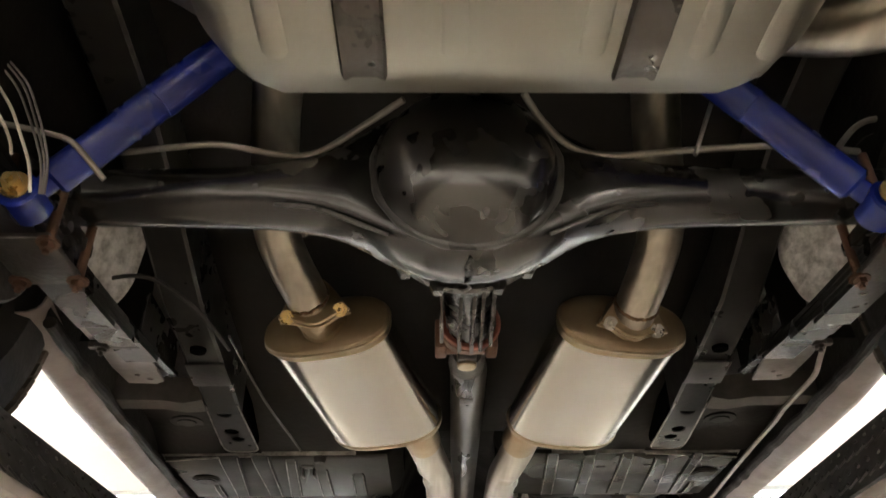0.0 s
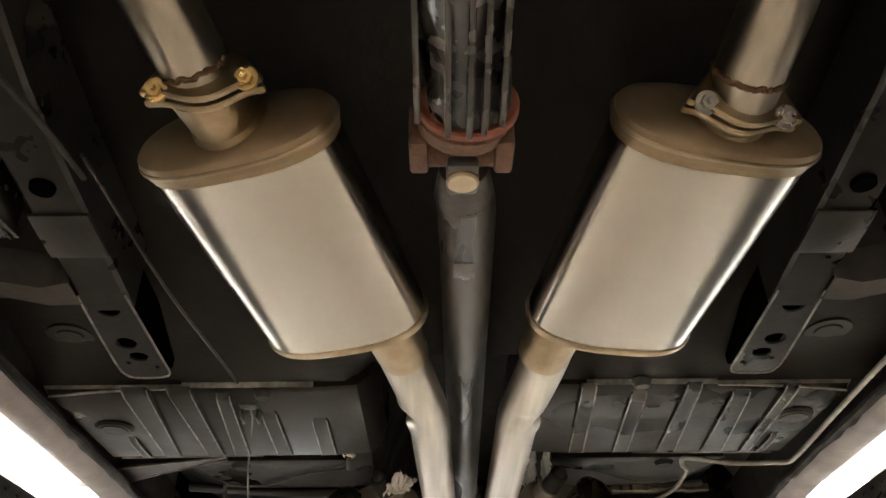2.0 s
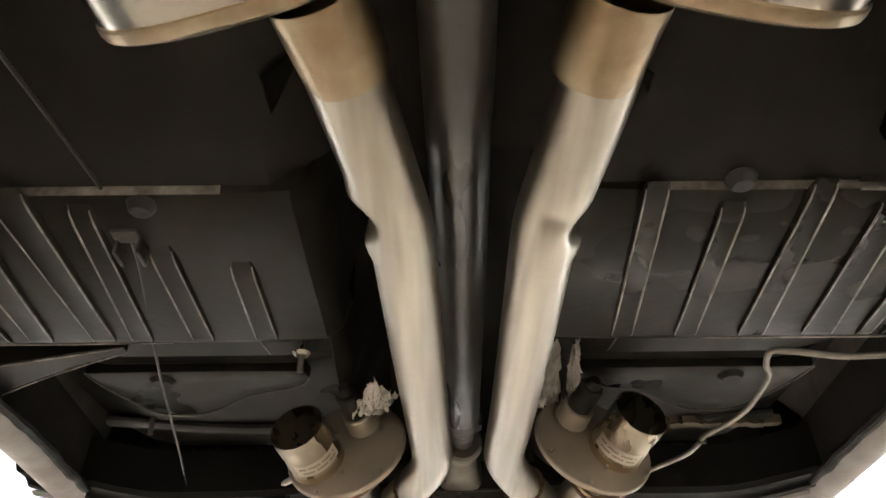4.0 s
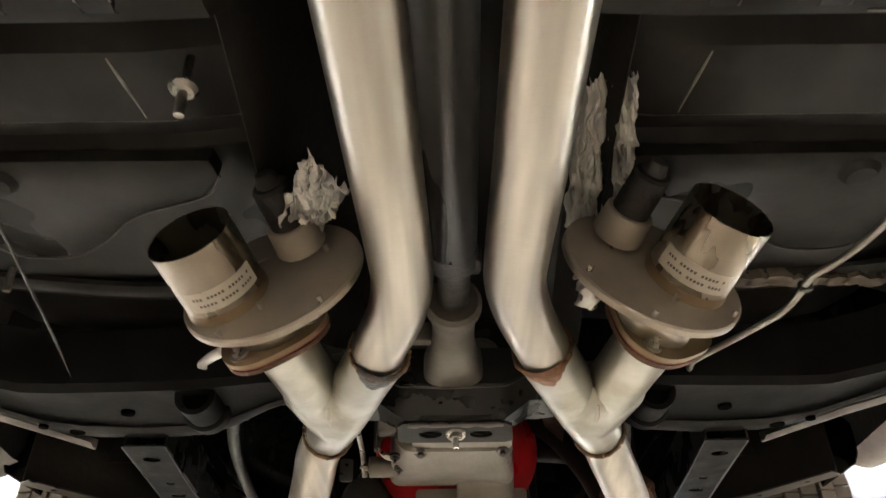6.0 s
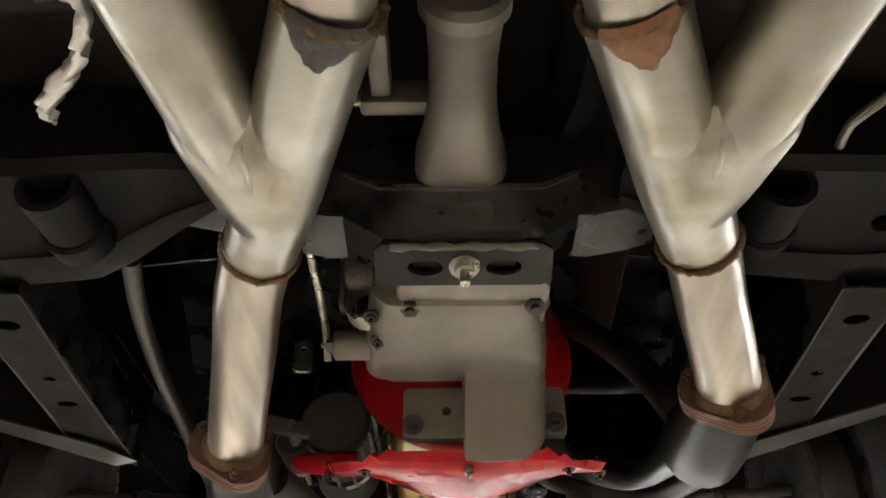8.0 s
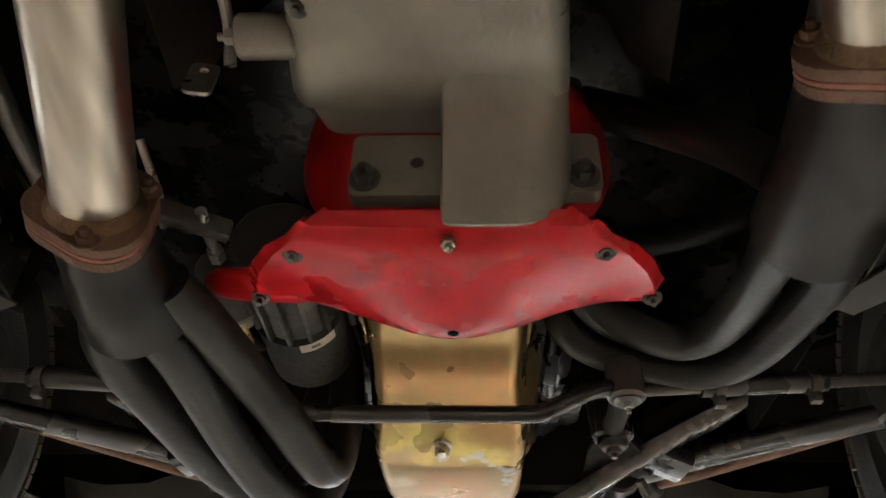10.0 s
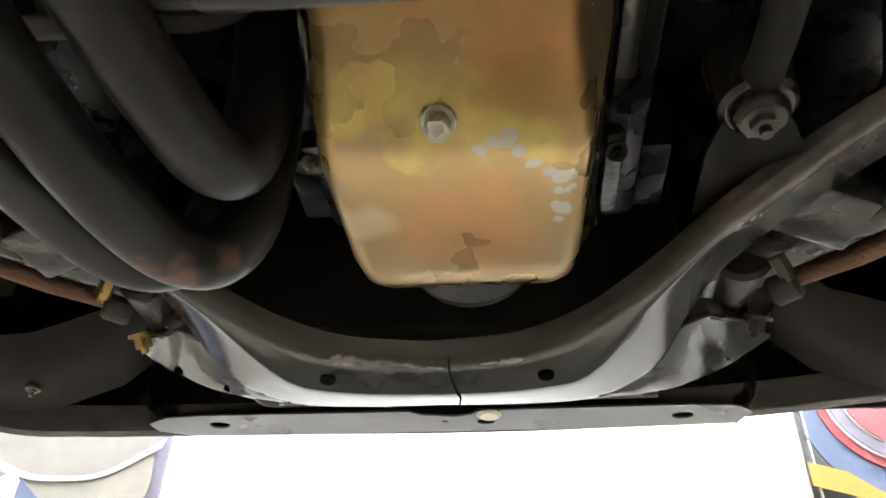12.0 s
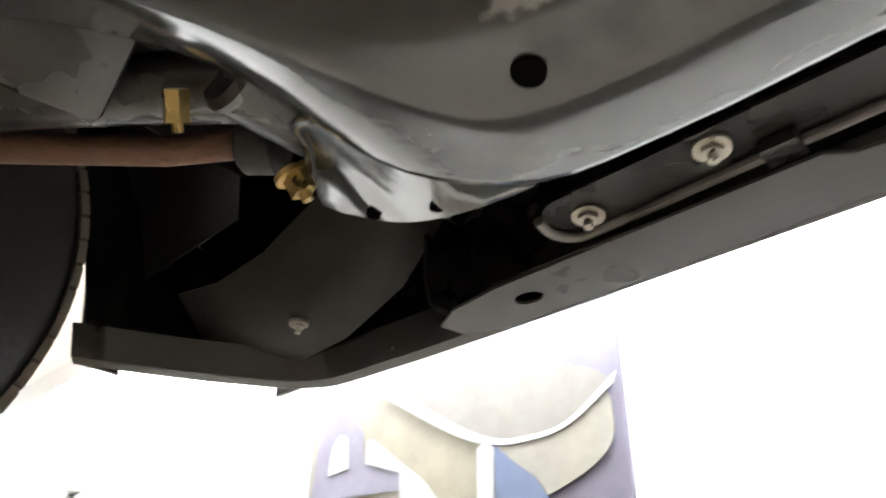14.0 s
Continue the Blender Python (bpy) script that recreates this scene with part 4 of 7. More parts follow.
    for yy, w, h, zz in ((0.808, 0.112, 0.118, 1.914), (0.818, 0.112, 0.117, 1.912), (0.823, 0.100, 0.110, 1.910), (0.832, 0.078, 0.092, 1.905), (0.848, 0.060, 0.074, 1.898), (0.875, 0.048, 0.060, 1.892), (0.91, 0.042, 0.051, 1.886), (0.97, 0.0395, 0.044, 1.880), (1.02, 0.039, 0.041, 1.873), (1.045, 0.039, 0.040, 1.869)):
        off = 0.018 * (yy - 0.808) / 0.24
        rings.append([(cx + off + math.cos(q) * w, yy, zz + math.sin(q) * h) for q in (2 * math.pi * j / 40 for j in range(40))])
    part("carrier", skin(rings), DARKCAST, t, "dark cast differential carrier")
    for ang in (205, 228, 252, 290, 312, 335):
        q = radians(ang)
        p = Vector((cx + math.cos(q) * 0.116, 0.812, 1.916 + math.sin(q) * 0.118))
        part("flange_nut", joined(cyl(p + Vector((0, -0.004, 0)), p + Vector((0, 0.010, 0)), 0.011, 0.010, 6), cyl(p, p + Vector((0, 0.017, 0)), 0.005, n=10)), DARKCAST, t)
    for q, lo in ((-1.45, 1.858), (-0.45, 1.842), (0.25, 1.840), (0.75, 1.843), (1.35, 1.853)):
        part("web", box((cx + 0.009 + q * 0.026, 0.945, lo), (0.0055, 0.165, 0.032), 0.0015, (-13, 0, 0)), DARKCAST, t, "thin cast web")
    part("yoke", joined(cyl((cx + 0.013, 1.05, 1.868), (cx + 0.011, 1.072, 1.866), 0.045, 0.042, 28, 0.003), box((cx - 0.029, 1.085, 1.862), (0.018, 0.045, 0.05), 0.004), box((cx + 0.051, 1.085, 1.862), (0.018, 0.045, 0.05), 0.004)), RUST, t, "rust browned pinion yoke")
    part("seal_ring", cyl((cx + 0.017, 1.040, 1.870), (cx + 0.017, 1.050, 1.869), 0.047, 0.047, 28, 0.002), REDRUST, t, "red pinion seal")
    # brake lines clipped along the tubes
    part("brake_line", tube([(-0.50, 0.745, 1.962), (-0.438, 0.737, 1.957), (-0.38, 0.728, 1.957), (-0.316, 0.722, 1.957), (-0.25, 0.738, 1.955), (-0.2, 0.745, 1.962), (-0.14, 0.70, 1.965), (-0.085, 0.66, 1.975)], 0.0042, 10, 6), LINE, t, "bent grey brake line")
    part("brake_line", tube([(0.06, 0.66, 1.985), (0.085, 0.69, 1.968), (0.117, 0.72, 1.958), (0.15, 0.735, 1.953), (0.20, 0.738, 1.953), (0.285, 0.73, 1.955), (0.397, 0.722, 1.955), (0.5, 0.74, 1.96)], 0.0045, 10, 6), LINE, t, "bent grey brake line")


rear_axle()


def shock_absorber(s):
    lo, hi = (Vector((-0.500, 0.668, 1.833)), Vector((-0.272, 0.632, 2.055))) if s < 0 else (Vector((0.452, 0.668, 1.822)), Vector((0.228, 0.632, 2.05)))
    way = (hi - lo).normalized()
    t = thing("shock_absorber", lo, "blue painted telescopic shock absorber with a gold bolt", "shock absorber", "rear shock absorbers")
    part("body", cyl(lo + way * 0.035, lo + way * 0.19, 0.0215, 0.0215, 28, 0.004), BLUE, t, "glossy blue tube")
    part("dust_cover", cyl(lo + way * 0.18, hi, 0.0228, 0.0228, 28, 0.002), BLUE, t, "blue dust cover")
    part("eye", joined(cyl(lo + Vector((0, -0.022, 0)), lo + Vector((0, 0.022, 0)), 0.023, 0.023, 24, 0.003), cyl(lo, lo + way * 0.04, 0.013, n=14)), BLUE, t, "blue mounting eye")
    part("bush", cyl(lo + Vector((0, -0.026, 0)), lo + Vector((0, 0.026, 0)), 0.014, 0.014, 20), RUBBER, t)
    part("bolt", hexbolt(lo + Vector((0, -0.028, 0)), (0, -1, 0), 0.011, 0.011), BRASS, t, "gold passivated bolt")


for s in (-1, 1):
    shock_absorber(s)


def leaf_spring(s):
    t = thing("leaf_spring", (0.54 * s, 0.8, 1.85), "dark stacked leaf spring with a grey dusted front hanger", "leaf spring", "rear leaf springs")
    x = 0.535 * s
    for n, (y0, y1) in enumerate(((-0.1, 1.28), (0.2, 1.17), (0.4, 1.06), (0.55, 0.98))):
        rows = []
        for k in range(14):
            y = y0 + (y1 - y0) * k / 13
            z = 1.862 - 0.009 * n + 0.035 * ((y - 0.78) / 0.55) ** 2
            rows.append([(x - 0.026, y, z), (x + 0.026, y, z), (x + 0.026, y, z - 0.0075), (x - 0.026, y, z - 0.0075)])
        part("leaf", skin(rows), BLACK, t)
    part("clamp_plate", box((0.535 * s, 0.78, 1.825), (0.08, 0.11, 0.010), 0.003), DARKBOLT, t, "dark clamp plate")
    for dx in (-0.036, 0.036):
        for dy in (-0.045, 0.045):
            part("u_bolt", joined(cyl((0.535 * s + dx, 0.78 + dy, 1.81), (0.535 * s + dx, 0.78 + dy, 1.95), 0.006, n=12), hexbolt((0.535 * s + dx, 0.78 + dy, 1.82), (0, 0, -1), 0.009, 0.009)), RUST, t)
    # front hanger: plate, cheeks and eye bolt
    outline = [(-0.035, 0), (0.03, 0), (0.036, 0.06), (0.034, 0.165), (0.02, 0.178), (-0.03, 0.176), (-0.038, 0.1)]
    part("hanger_plate", plate(outline, [(-0.005, 0.135, 0.005, 0.005), (0.012, 0.155, 0.006, 0.005)], 0.004, pose(0.556 * s, 1.112, 1.868, 2, 0, -3 * s)), GREYDUST, t, "grey dusted hanger plate")
    part("eye_cover", plate([(-0.036, 0), (0.034, 0), (0.032, 0.155), (0.022, 0.165), (-0.032, 0.165)], [(-0.008, 0.03, 0.006, 0.006)], 0.004, pose(0.556 * s, 0.930, 1.862, 2, 0, -2 * s)), GREYDUST, t, "brown dusted spring cover plate")
    part("clamp_strap", joined(box((0.556 * s, 1.103, 1.862), (0.082, 0.012, 0.010), 0.002), hexbolt((0.575 * s, 1.102, 1.857), (0, 0, -1), 0.008, 0.007)), DARKBOLT, t, "dark clamp strap")
    part("hanger_cheek", box((0.515 * s, 1.18, 1.915), (0.004, 0.2, 0.07), 0.001, (0, 0, -2 * s)), BLACK, t)
    part("hanger_cheek", box((0.592 * s, 1.18, 1.915), (0.004, 0.2, 0.07), 0.001, (0, 0, -2 * s)), BLACK, t)


for s in (-1, 1):
    leaf_spring(s)


def fuel_tank():
    t = thing("fuel_tank", (0.02, 0.1, 1.876), "galvanised steel fuel tank held by two brown straps", "fuel tank")
    rings = []
    for y, k in ((-0.45, 0.9), (-0.43, 0.97), (-0.38, 1.0), (0.30, 1.0), (0.46, 1.0), (0.530, 0.985), (0.556, 0.95), (0.564, 0.90)):
        out = []
        for x, zz in rounded(-0.303 * k, -0.118 * k, 0.303 * k, 0.118 * k, 0.05, 6):
            out.append((0.02 + x, y, 1.992 + zz))
        rings.append(out)
    # the front corners sweep back in plan
    swept = [[(x, y - 2.2 * max(0, abs(x - 0.02) - 0.19) ** 1.6 * (1 if y > 0.2 else 0), z) for x, y, z in ring] for ring in rings]
    part("body", skin(swept), TANK, t, "pale galvanised tank", 50)
    for x in (-0.20, -0.03, 0.10, 0.205, 0.27):
        part("rib", tube([(x, -0.3, 1.876), (x, 0.1, 1.876), (x, 0.44, 1.876), (x, 0.50, 1.880), (x, 0.535, 1.892)], 0.014, 14, 4, squash=0.3), TANK, t, "pressed stiffening rib")
    for x in (-0.118, 0.148):
        rows = []
        for y, z in ((-0.45, 1.876), (0.2, 1.874), (0.47, 1.874), (0.52, 1.878), (0.55, 1.90), (0.556, 1.96), (0.58, 2.02)):
            rows.append([(x + u, y, z - v) for u, v in ((-0.021, 0), (-0.019, 0.004), (-0.012, 0.001), (0.012, 0.001), (0.019, 0.004), (0.021, 0))])
        part("strap", shell(rows, 0.002), STRAP, t, "dull brown strap")


fuel_tank()

# ---- exhaust ----
PIPE = 0.0325


def muffler(a, b, base, neck, sleeve, bolts, group):
    a, b = Vector(a), Vector(b)
    way = (b - a).normalized()
    side = Vector((way.y, -way.x, 0)).normalized()
    up = side.cross(way).normalized()
    t = thing("muffler", (a + b) / 2, "oval satin stainless steel muffler with browned ends", "muffler", group)
    ring = lambda c, k=1.0, w=0.107, h=0.053: [c + side * (x * k) + up * (z * k) for x, z in oval(w, h)]
    part("body", skin([ring(a + way * 0.004), ring(a + way * 0.02), ring(b - way * 0.02), ring(b - way * 0.004)], True, False), MUFFLER, t, "satin steel shell")
    for end, sgn, nm in ((a, 1, "rear_cap"), (b, -1, "front_cap")):
        rings = [ring(end + way * sgn * 0.016, 1.022), ring(end + way * sgn * 0.012, 1.03), ring(end + way * sgn * 0.001, 1.03), ring(end - way * sgn * 0.003, 1.012), ring(end - way * sgn * 0.005, 0.97), ring(end - way * sgn * 0.009, 0.85), ring(end - way * sgn * 0.013, 0.6), ring(end - way * sgn * 0.015, 0.3), ring(end - way * sgn * 0.0155, 0.05)]
        if sgn < 0:
            rings = [ring(end - way * 0.007, 1.01), ring(end - way * 0.006, 1.022), ring(end + way * 0.0, 1.022), *rings[3:]]
        part(nm, skin(rings), CAP if sgn > 0 else RIM, t, "browned rolled end cap")
        part("heat_band", skin([ring(end + way * sgn * (0.016 if sgn > 0 else 0.006), 1.004), ring(end + way * sgn * (0.023 if sgn > 0 else 0.009), 1.0035)], True, False), HEATED, t, "heat browned band")
    rim = ring(a + way * 0.007, 1.028)
    part("rolled_rim", tube([*rim, rim[0]], 0.0026, 8, 1), RIM, t, "brighter rolled rim")
    n0, neck, sleeve = Vector(base), Vector(neck), Vector(sleeve)
    along = (n0 - neck).normalized()
    part("neck", joined(hollow(n0 + along * 0.02, neck, PIPE + 0.003), tube([n0 - along * 0.016, n0 - along * 0.008, n0 + along * 0.012], [PIPE + 0.004, PIPE + 0.006, PIPE + 0.010], 28, 1, False)), HEATED, t, "browned inlet neck")
    # two-bolt flange
    b0, b1 = (Vector(q) for q in bolts)
    mid, span = (b0 + b1) / 2, (b1 - b0)
    fx = span.normalized()
    fz = fx.cross(along).normalized()
    fw = fz.cross(fx)
    fw = fw if fw.dot(along) > 0 else -fw
    drop = (neck - mid).dot(fz)
    fl = bmesh.new()
    for off in (-0.010, 0.003):
        rings = []
        for d in (0.0, 0.002, 0.006, 0.008):
            grow = 0.0 if d in (0.002, 0.006) else -0.0015
            out = []
            for k in range(40):
                q = 2 * math.pi * k / 40
                c, sn = math.cos(q), math.sin(q)
                ear = abs(c) ** 4
                out.append(mid + fw * (off + d) + fx * (c * (0.040 + 0.015 * ear + grow)) + fz * (drop * (1 - ear) + sn * (0.041 * (1 - ear) + 0.016 * ear + grow)))
            rings.append(out)
        add(fl, skin(rings))
    part("flange", fl, HEATED, t, "browned two-bolt flange")
    for q in (b0, b1):
        part("bolt", hexbolt(q - fw * 0.008, -fw - up * 0.5, 0.0075, 0.007), BRASS if a.x < 0 else BOLT, t, "flange bolt")
    part("outlet_sleeve", tube([sleeve - way * 0.06, sleeve, sleeve + way * 0.012], [PIPE + 0.004, PIPE + 0.003, PIPE + 0.001], 28, 1, False), HEATED, t, "heat browned outlet sleeve")


muffler((-0.226, 1.120, 1.905), (-0.136, 1.412, 1.840), (-0.226, 1.106, 1.903), (-0.240, 1.046, 1.900), (-0.068, 1.475, 1.828), ((-0.271, 1.036, 1.872), (-0.191, 1.034, 1.884)), "rear mufflers")
muffler((0.262, 1.100, 1.896), (0.197, 1.402, 1.834), (0.264, 1.088, 1.893), (0.266, 1.054, 1.888), (0.124, 1.473, 1.826), ((0.225, 1.050, 1.868), (0.299, 1.061, 1.860)), "rear mufflers")


def dented(bm, dents):
    """Pushes the wall of a pipe in round each (centre, reach, push)."""
    for v in bm.verts:
        for c, reach, push in dents:
            far = (v.co - Vector(c)).length / reach
            if far < 1:
                k = 1 - far * far
                v.co += Vector(push) * (k * k)
    return bm


def exhaust_pipe(name, pts, label, group, mat=STAINLESS, r=PIPE, steps=7, welds=(), dents=()):
    t = thing(name, pts[0], label, "exhaust pipe", group)
    part("pipe", dented(tube(pts, r, 36, steps), dents), mat, t)
    path = curve_points(pts, steps)
    for k in welds:
        p, q = path[k], path[min(k + 1, len(path) - 1)]
        way = (q - p).normalized()
        part("weld", weld_bead(p, way, PIPE, 0.003, p.x * 30), WELD, t, "burnt weld bead")
    return t


exhaust_pipe("tail_pipe", [(-0.240, 1.050, 1.899), (-0.246, 1.015, 1.908), (-0.262, 0.965, 1.926), (-0.277, 0.912, 1.955), (-0.273, 0.85, 1.99), (-0.262, 0.77, 2.035), (-0.25, 0.68, 2.055), (-0.28, 0.60, 2.06), (-0.37, 0.48, 2.03), (-0.44, 0.34, 1.96), (-0.46, 0.1, 1.93)], "stainless tail pipe arched over the rear axle", "tail pipes", welds=(5,))
exhaust_pipe("tail_pipe", [(0.266, 1.058, 1.887), (0.269, 1.018, 1.897), (0.278, 0.967, 1.919), (0.285, 0.915, 1.95), (0.276, 0.85, 1.99), (0.256, 0.77, 2.035), (0.245, 0.68, 2.06), (0.29, 0.61, 2.05), (0.35, 0.55, 1.98), (0.40, 0.49, 1.925), (0.47, 0.40, 1.90), (0.52, 0.1, 1.90)], "stainless tail pipe arched over the rear axle", "tail pipes", welds=(5,))

exhaust_pipe("exhaust_pipe", [(-0.074, 1.455, 1.829), (-0.062, 1.52, 1.824), (-0.047, 1.60, 1.818), (-0.0405, 1.635, 1.816), (-0.036, 1.665, 1.814), (-0.0335, 1.70, 1.812), (-0.0285, 1.85, 1.806), (-0.019, 2.10, 1.799), (-0.013, 2.25, 1.795), (-0.013, 2.30, 1.793), (-0.022, 2.36, 1.791), (-0.040, 2.42, 1.790), (-0.056, 2.475, 1.789)], "long brushed stainless exhaust pipe with a kink near the muffler", "mid exhaust pipes",
             dents=[((-0.073, 1.648, 1.806), 0.036, (0.011, 0.0, 0.004)), ((-0.070, 1.692, 1.808), 0.026, (-0.0045, 0.0, -0.002)), ((-0.076, 1.610, 1.808), 0.024, (-0.003, 0.0, -0.001))])
exhaust_pipe("exhaust_pipe", [(0.130, 1.453, 1.828), (0.124, 1.52, 1.823), (0.1135, 1.60, 1.817), (0.1085, 1.635, 1.815), (0.1055, 1.665, 1.813), (0.1045, 1.70, 1.811), (0.105, 1.85, 1.806), (0.105, 2.10, 1.800), (0.103, 2.25, 1.797), (0.105, 2.31, 1.796), (0.118, 2.37, 1.795), (0.138, 2.43, 1.794), (0.156, 2.48, 1.793)], "long brushed stainless exhaust pipe with a kink near the muffler", "mid exhaust pipes",
             dents=[((0.142, 1.652, 1.806), 0.036, (-0.010, 0.0, 0.004)), ((0.140, 1.694, 1.808), 0.026, (0.0045, 0.0, -0.002)), ((0.107, 1.625, 1.785), 0.020, (0.0, 0.0, 0.0035))])


def y_pipe(weld_at, joint, flange, group):
    """The cutout branch: two legs that join into one, a flange on the outer leg."""
    w, j, f = Vector(weld_at), Vector(joint), Vector(flange)
    t = thing("y_pipe", j, "zinc plated exhaust Y-pipe with a bolted cutout flange", "exhaust pipe", group)
    part("inner_leg", tube([w - (j - w).normalized() * 0.03, w + (j - w) * 0.25, j + (w - j) * 0.38, j], [0.0365, 0.0365, 0.038, 0.0345], 32, 5), ZINC, t, "mottled zinc plated leg")
    meet = j + (w - j) * 0.24
    part("outer_leg", tube([f, f + (meet - f) * 0.3, meet + (f - meet) * 0.35, meet + (f - meet) * 0.05], [0.0375, 0.0375, 0.038, 0.033], 32, 5), ZINC, t, "mottled zinc plated leg")
    # flattened body where the legs run together
    e = (f - w).normalized()
    way = (meet - (w + f) / 2).normalized()
    e = (e - way * e.dot(way)).normalized()
    n = e.cross(way)
    n = n if n.z < 0 else -n
    rings, ridge = [], []
    for u in (0.0, 0.06, 0.12, 0.2, 0.28, 0.36, 0.44, 0.52, 0.57, 0.60):
        ca, cb = meet + (w - meet) * u, meet + (f - meet) * u
        mid, sep = (ca + cb) / 2, (cb - ca).length / 2
        r, end = 0.0362 + 0.0032 * min(u / 0.15, 1), max(0, (u - 0.50) / 0.10)
        ring = []
        for k in range(40):
            q = 2 * math.pi * (k + 0.5) / 40
            c, sn = math.cos(q), math.sin(q)
            flat = 1 - (1 - abs(c)) ** 2 * (0.07 * min(u / 0.3, 1) + 0.4 * end)
            ring.append(mid + e * (math.copysign(sep * (1 - 0.25 * end), c) + r * c * (1 - 0.4 * end)) + n * (r * sn * flat * (1 - 0.25 * end)))
        rings.append(ring)
        if 0.25 < u < 0.55:
            ridge.append(mid + n * (r * 0.93 * (1 - 0.25 * end) - 0.0005 - 0.4 * end * r))
    part("merge_body", skin(rings), ZINC, t, "dented zinc plated merge body", 60)
    part("crotch_weld", tube(ridge, [0.001, *[0.003] * (len(ridge) - 2), 0.002], 10, 4), ZINC, t, "raised weld in the crotch")
    for p, q in ((w - (j - w).normalized() * 0.03, j), (j, j + (j - w))):
        way = (q - p).normalized()
        if p is not j:
            m, rows = axes_for(way, (0, 0.05, 1)), []
            for k in range(15):
                q = radians(-90 - 42 + 6 * k)
                long = 0.030 * (1 - abs(k - 7) / 7.5) ** 0.8 + 0.002 * math.sin(k * 2.3)
                rows.append([p + way * d + m @ Vector((math.cos(q) * rr, math.sin(q) * rr, 0)) for d, rr in ((-0.008, 0.0362), (-0.004, 0.0388), (long * 0.4, 0.0392), (long * 0.85, 0.0388), (long + 0.003, 0.0362))])
            part("weld_patch", skin(rows, False, False), WELDGREY if j.x < 0 else WELDRUST, t, "dark grey weld patch" if j.x < 0 else "orange rusted weld patch")
        part("weld", weld_bead(p, way, 0.0358, 0.0036, p.x * 30), WELD, t, "burnt weld bead")
    return t


LW, LJ, LF = (-0.058, 2.485, 1.789), (-0.146, 2.735, 1.788), (-0.168, 2.432, 1.800)
RW, RJ, RF = (0.160, 2.49, 1.792), (0.254, 2.707, 1.776), (0.277, 2.436, 1.800)
y_pipe(LW, LJ, LF, "exhaust Y-pipes")
y_pipe(RW, RJ, RF, "exhaust Y-pipes")


def exhaust_cutout(s, flange, disc, d, rim, motor_at, group):
    f, c, d = Vector(flange), Vector(disc), Vector(d).normalized()
    t = thing("exhaust_cutout", c, "electric exhaust cutout with a round plate, dump tube and motor", "exhaust cutout", group)
    m = axes_for(d)
    disc_ring = lambda p, r, sq=1.0: [p + m @ Vector((math.cos(q) * r, math.sin(q) * r * sq, 0)) for q in (2 * math.pi * k / 48 for k in range(48))]
    # flange pair with gasket
    for off, r, mat, nm, lb in ((0.0, 0.064, RUST, "flange", "rusty mounting flange"), (0.0075, 0.0635, REDRUST, "gasket", "red gasket"), (0.010, 0.064, CAP, "flange", "steel mating flange")):
        tri = []
        for zz in (0.0, 0.003 if nm == "gasket" else 0.0065):
            tri.append([f + d * (off + zz) + m @ Vector((math.cos(q) * (r + 0.006 * math.cos(3 * q)), math.sin(q) * (r + 0.006 * math.cos(3 * q)) * 0.92, 0)) for q in (2 * math.pi * k / 48 for k in range(48))])
        part(nm, skin(tri), mat, t, lb)
    for k in range(3):
        q = 2 * math.pi * k / 3
        part("flange_bolt", hexbolt(f + d * 0.017 + m @ Vector((math.cos(q) * 0.053, math.sin(q) * 0.049, 0)), d, 0.0075, 0.008), BOLT, t)
    part("throat", tube([f + d * 0.01, c - d * 0.004], 0.041, 32, 1, False), STAINLESS, t, "short steel throat")
    part("plate", skin([disc_ring(c - d * 0.005, 0.100, 0.9), disc_ring(c - d * 0.003, 0.106, 0.9), disc_ring(c + d * 0.004, 0.106, 0.9), disc_ring(c + d * 0.006, 0.1035, 0.9)]), DISC, t, "round satin steel plate")
    r = Vector(rim)
    base = r - d * ((r - c).dot(d) - 0.004)
    tubeob = part("dump_tube", hollow(base, r, 0.0455, 0.0018, 40), DUMP, t, "open stainless dump tube")
    part("weld", tube([base, base + d * 0.006, base + d * 0.014], [0.0475, 0.047, 0.0458], 36, 1, False), CAP, t, "browned weld")
    # paper label round the lower half, printed with unreadable lines
    lab = []
    mid = base + d * 0.034
    a0 = math.atan2((m.transposed() @ Vector((0, 0, -1))).y, (m.transposed() @ Vector((0, 0, -1))).x) - s * radians(34)
    for k in range(13):
        q = a0 + radians(-52 + 104 * k / 12)
        out = m @ Vector((math.cos(q), math.sin(q), 0))
        lab.append([mid + out * 0.0460 - d * 0.013, mid + out * 0.0460 + d * 0.013])
    part("label", skin(lab, False, False), LABEL, tubeob, "white paper label")
    for row in (-0.006, 0.003):
        bars = bmesh.new()
        for k in range(17):
            if (k * 7 + int(row * 1000)) % 6 == 0:
                continue
            q = a0 + radians(-42 + 5.1 * k)
            q2 = q + radians(3.4)
            o1, o2 = (m @ Vector((math.cos(v), math.sin(v), 0)) for v in (q, q2))
            add(bars, skin([[mid + o1 * 0.0464 + d * row, mid + o1 * 0.0464 + d * (row + 0.0032)], [mid + o2 * 0.0464 + d * row, mid + o2 * 0.0464 + d * (row + 0.0032)]], False, False))
        part("print_line", bars, INK, tubeob)
    # motor
    mo = Vector(motor_at)
    part("motor_collar", cyl(mo, mo + d * 0.035, 0.029, 0.027, 28, 0.002), DISC, t, "steel motor collar")
    part("motor", joined(cyl(mo + d * 0.03, mo + d * 0.085, 0.021, 0.021, 24, 0.003), cyl(mo + d * 0.085, mo + d * 0.10, 0.014, 0.011, 16, 0.002)), RUBBER, t, "black cylindrical motor")
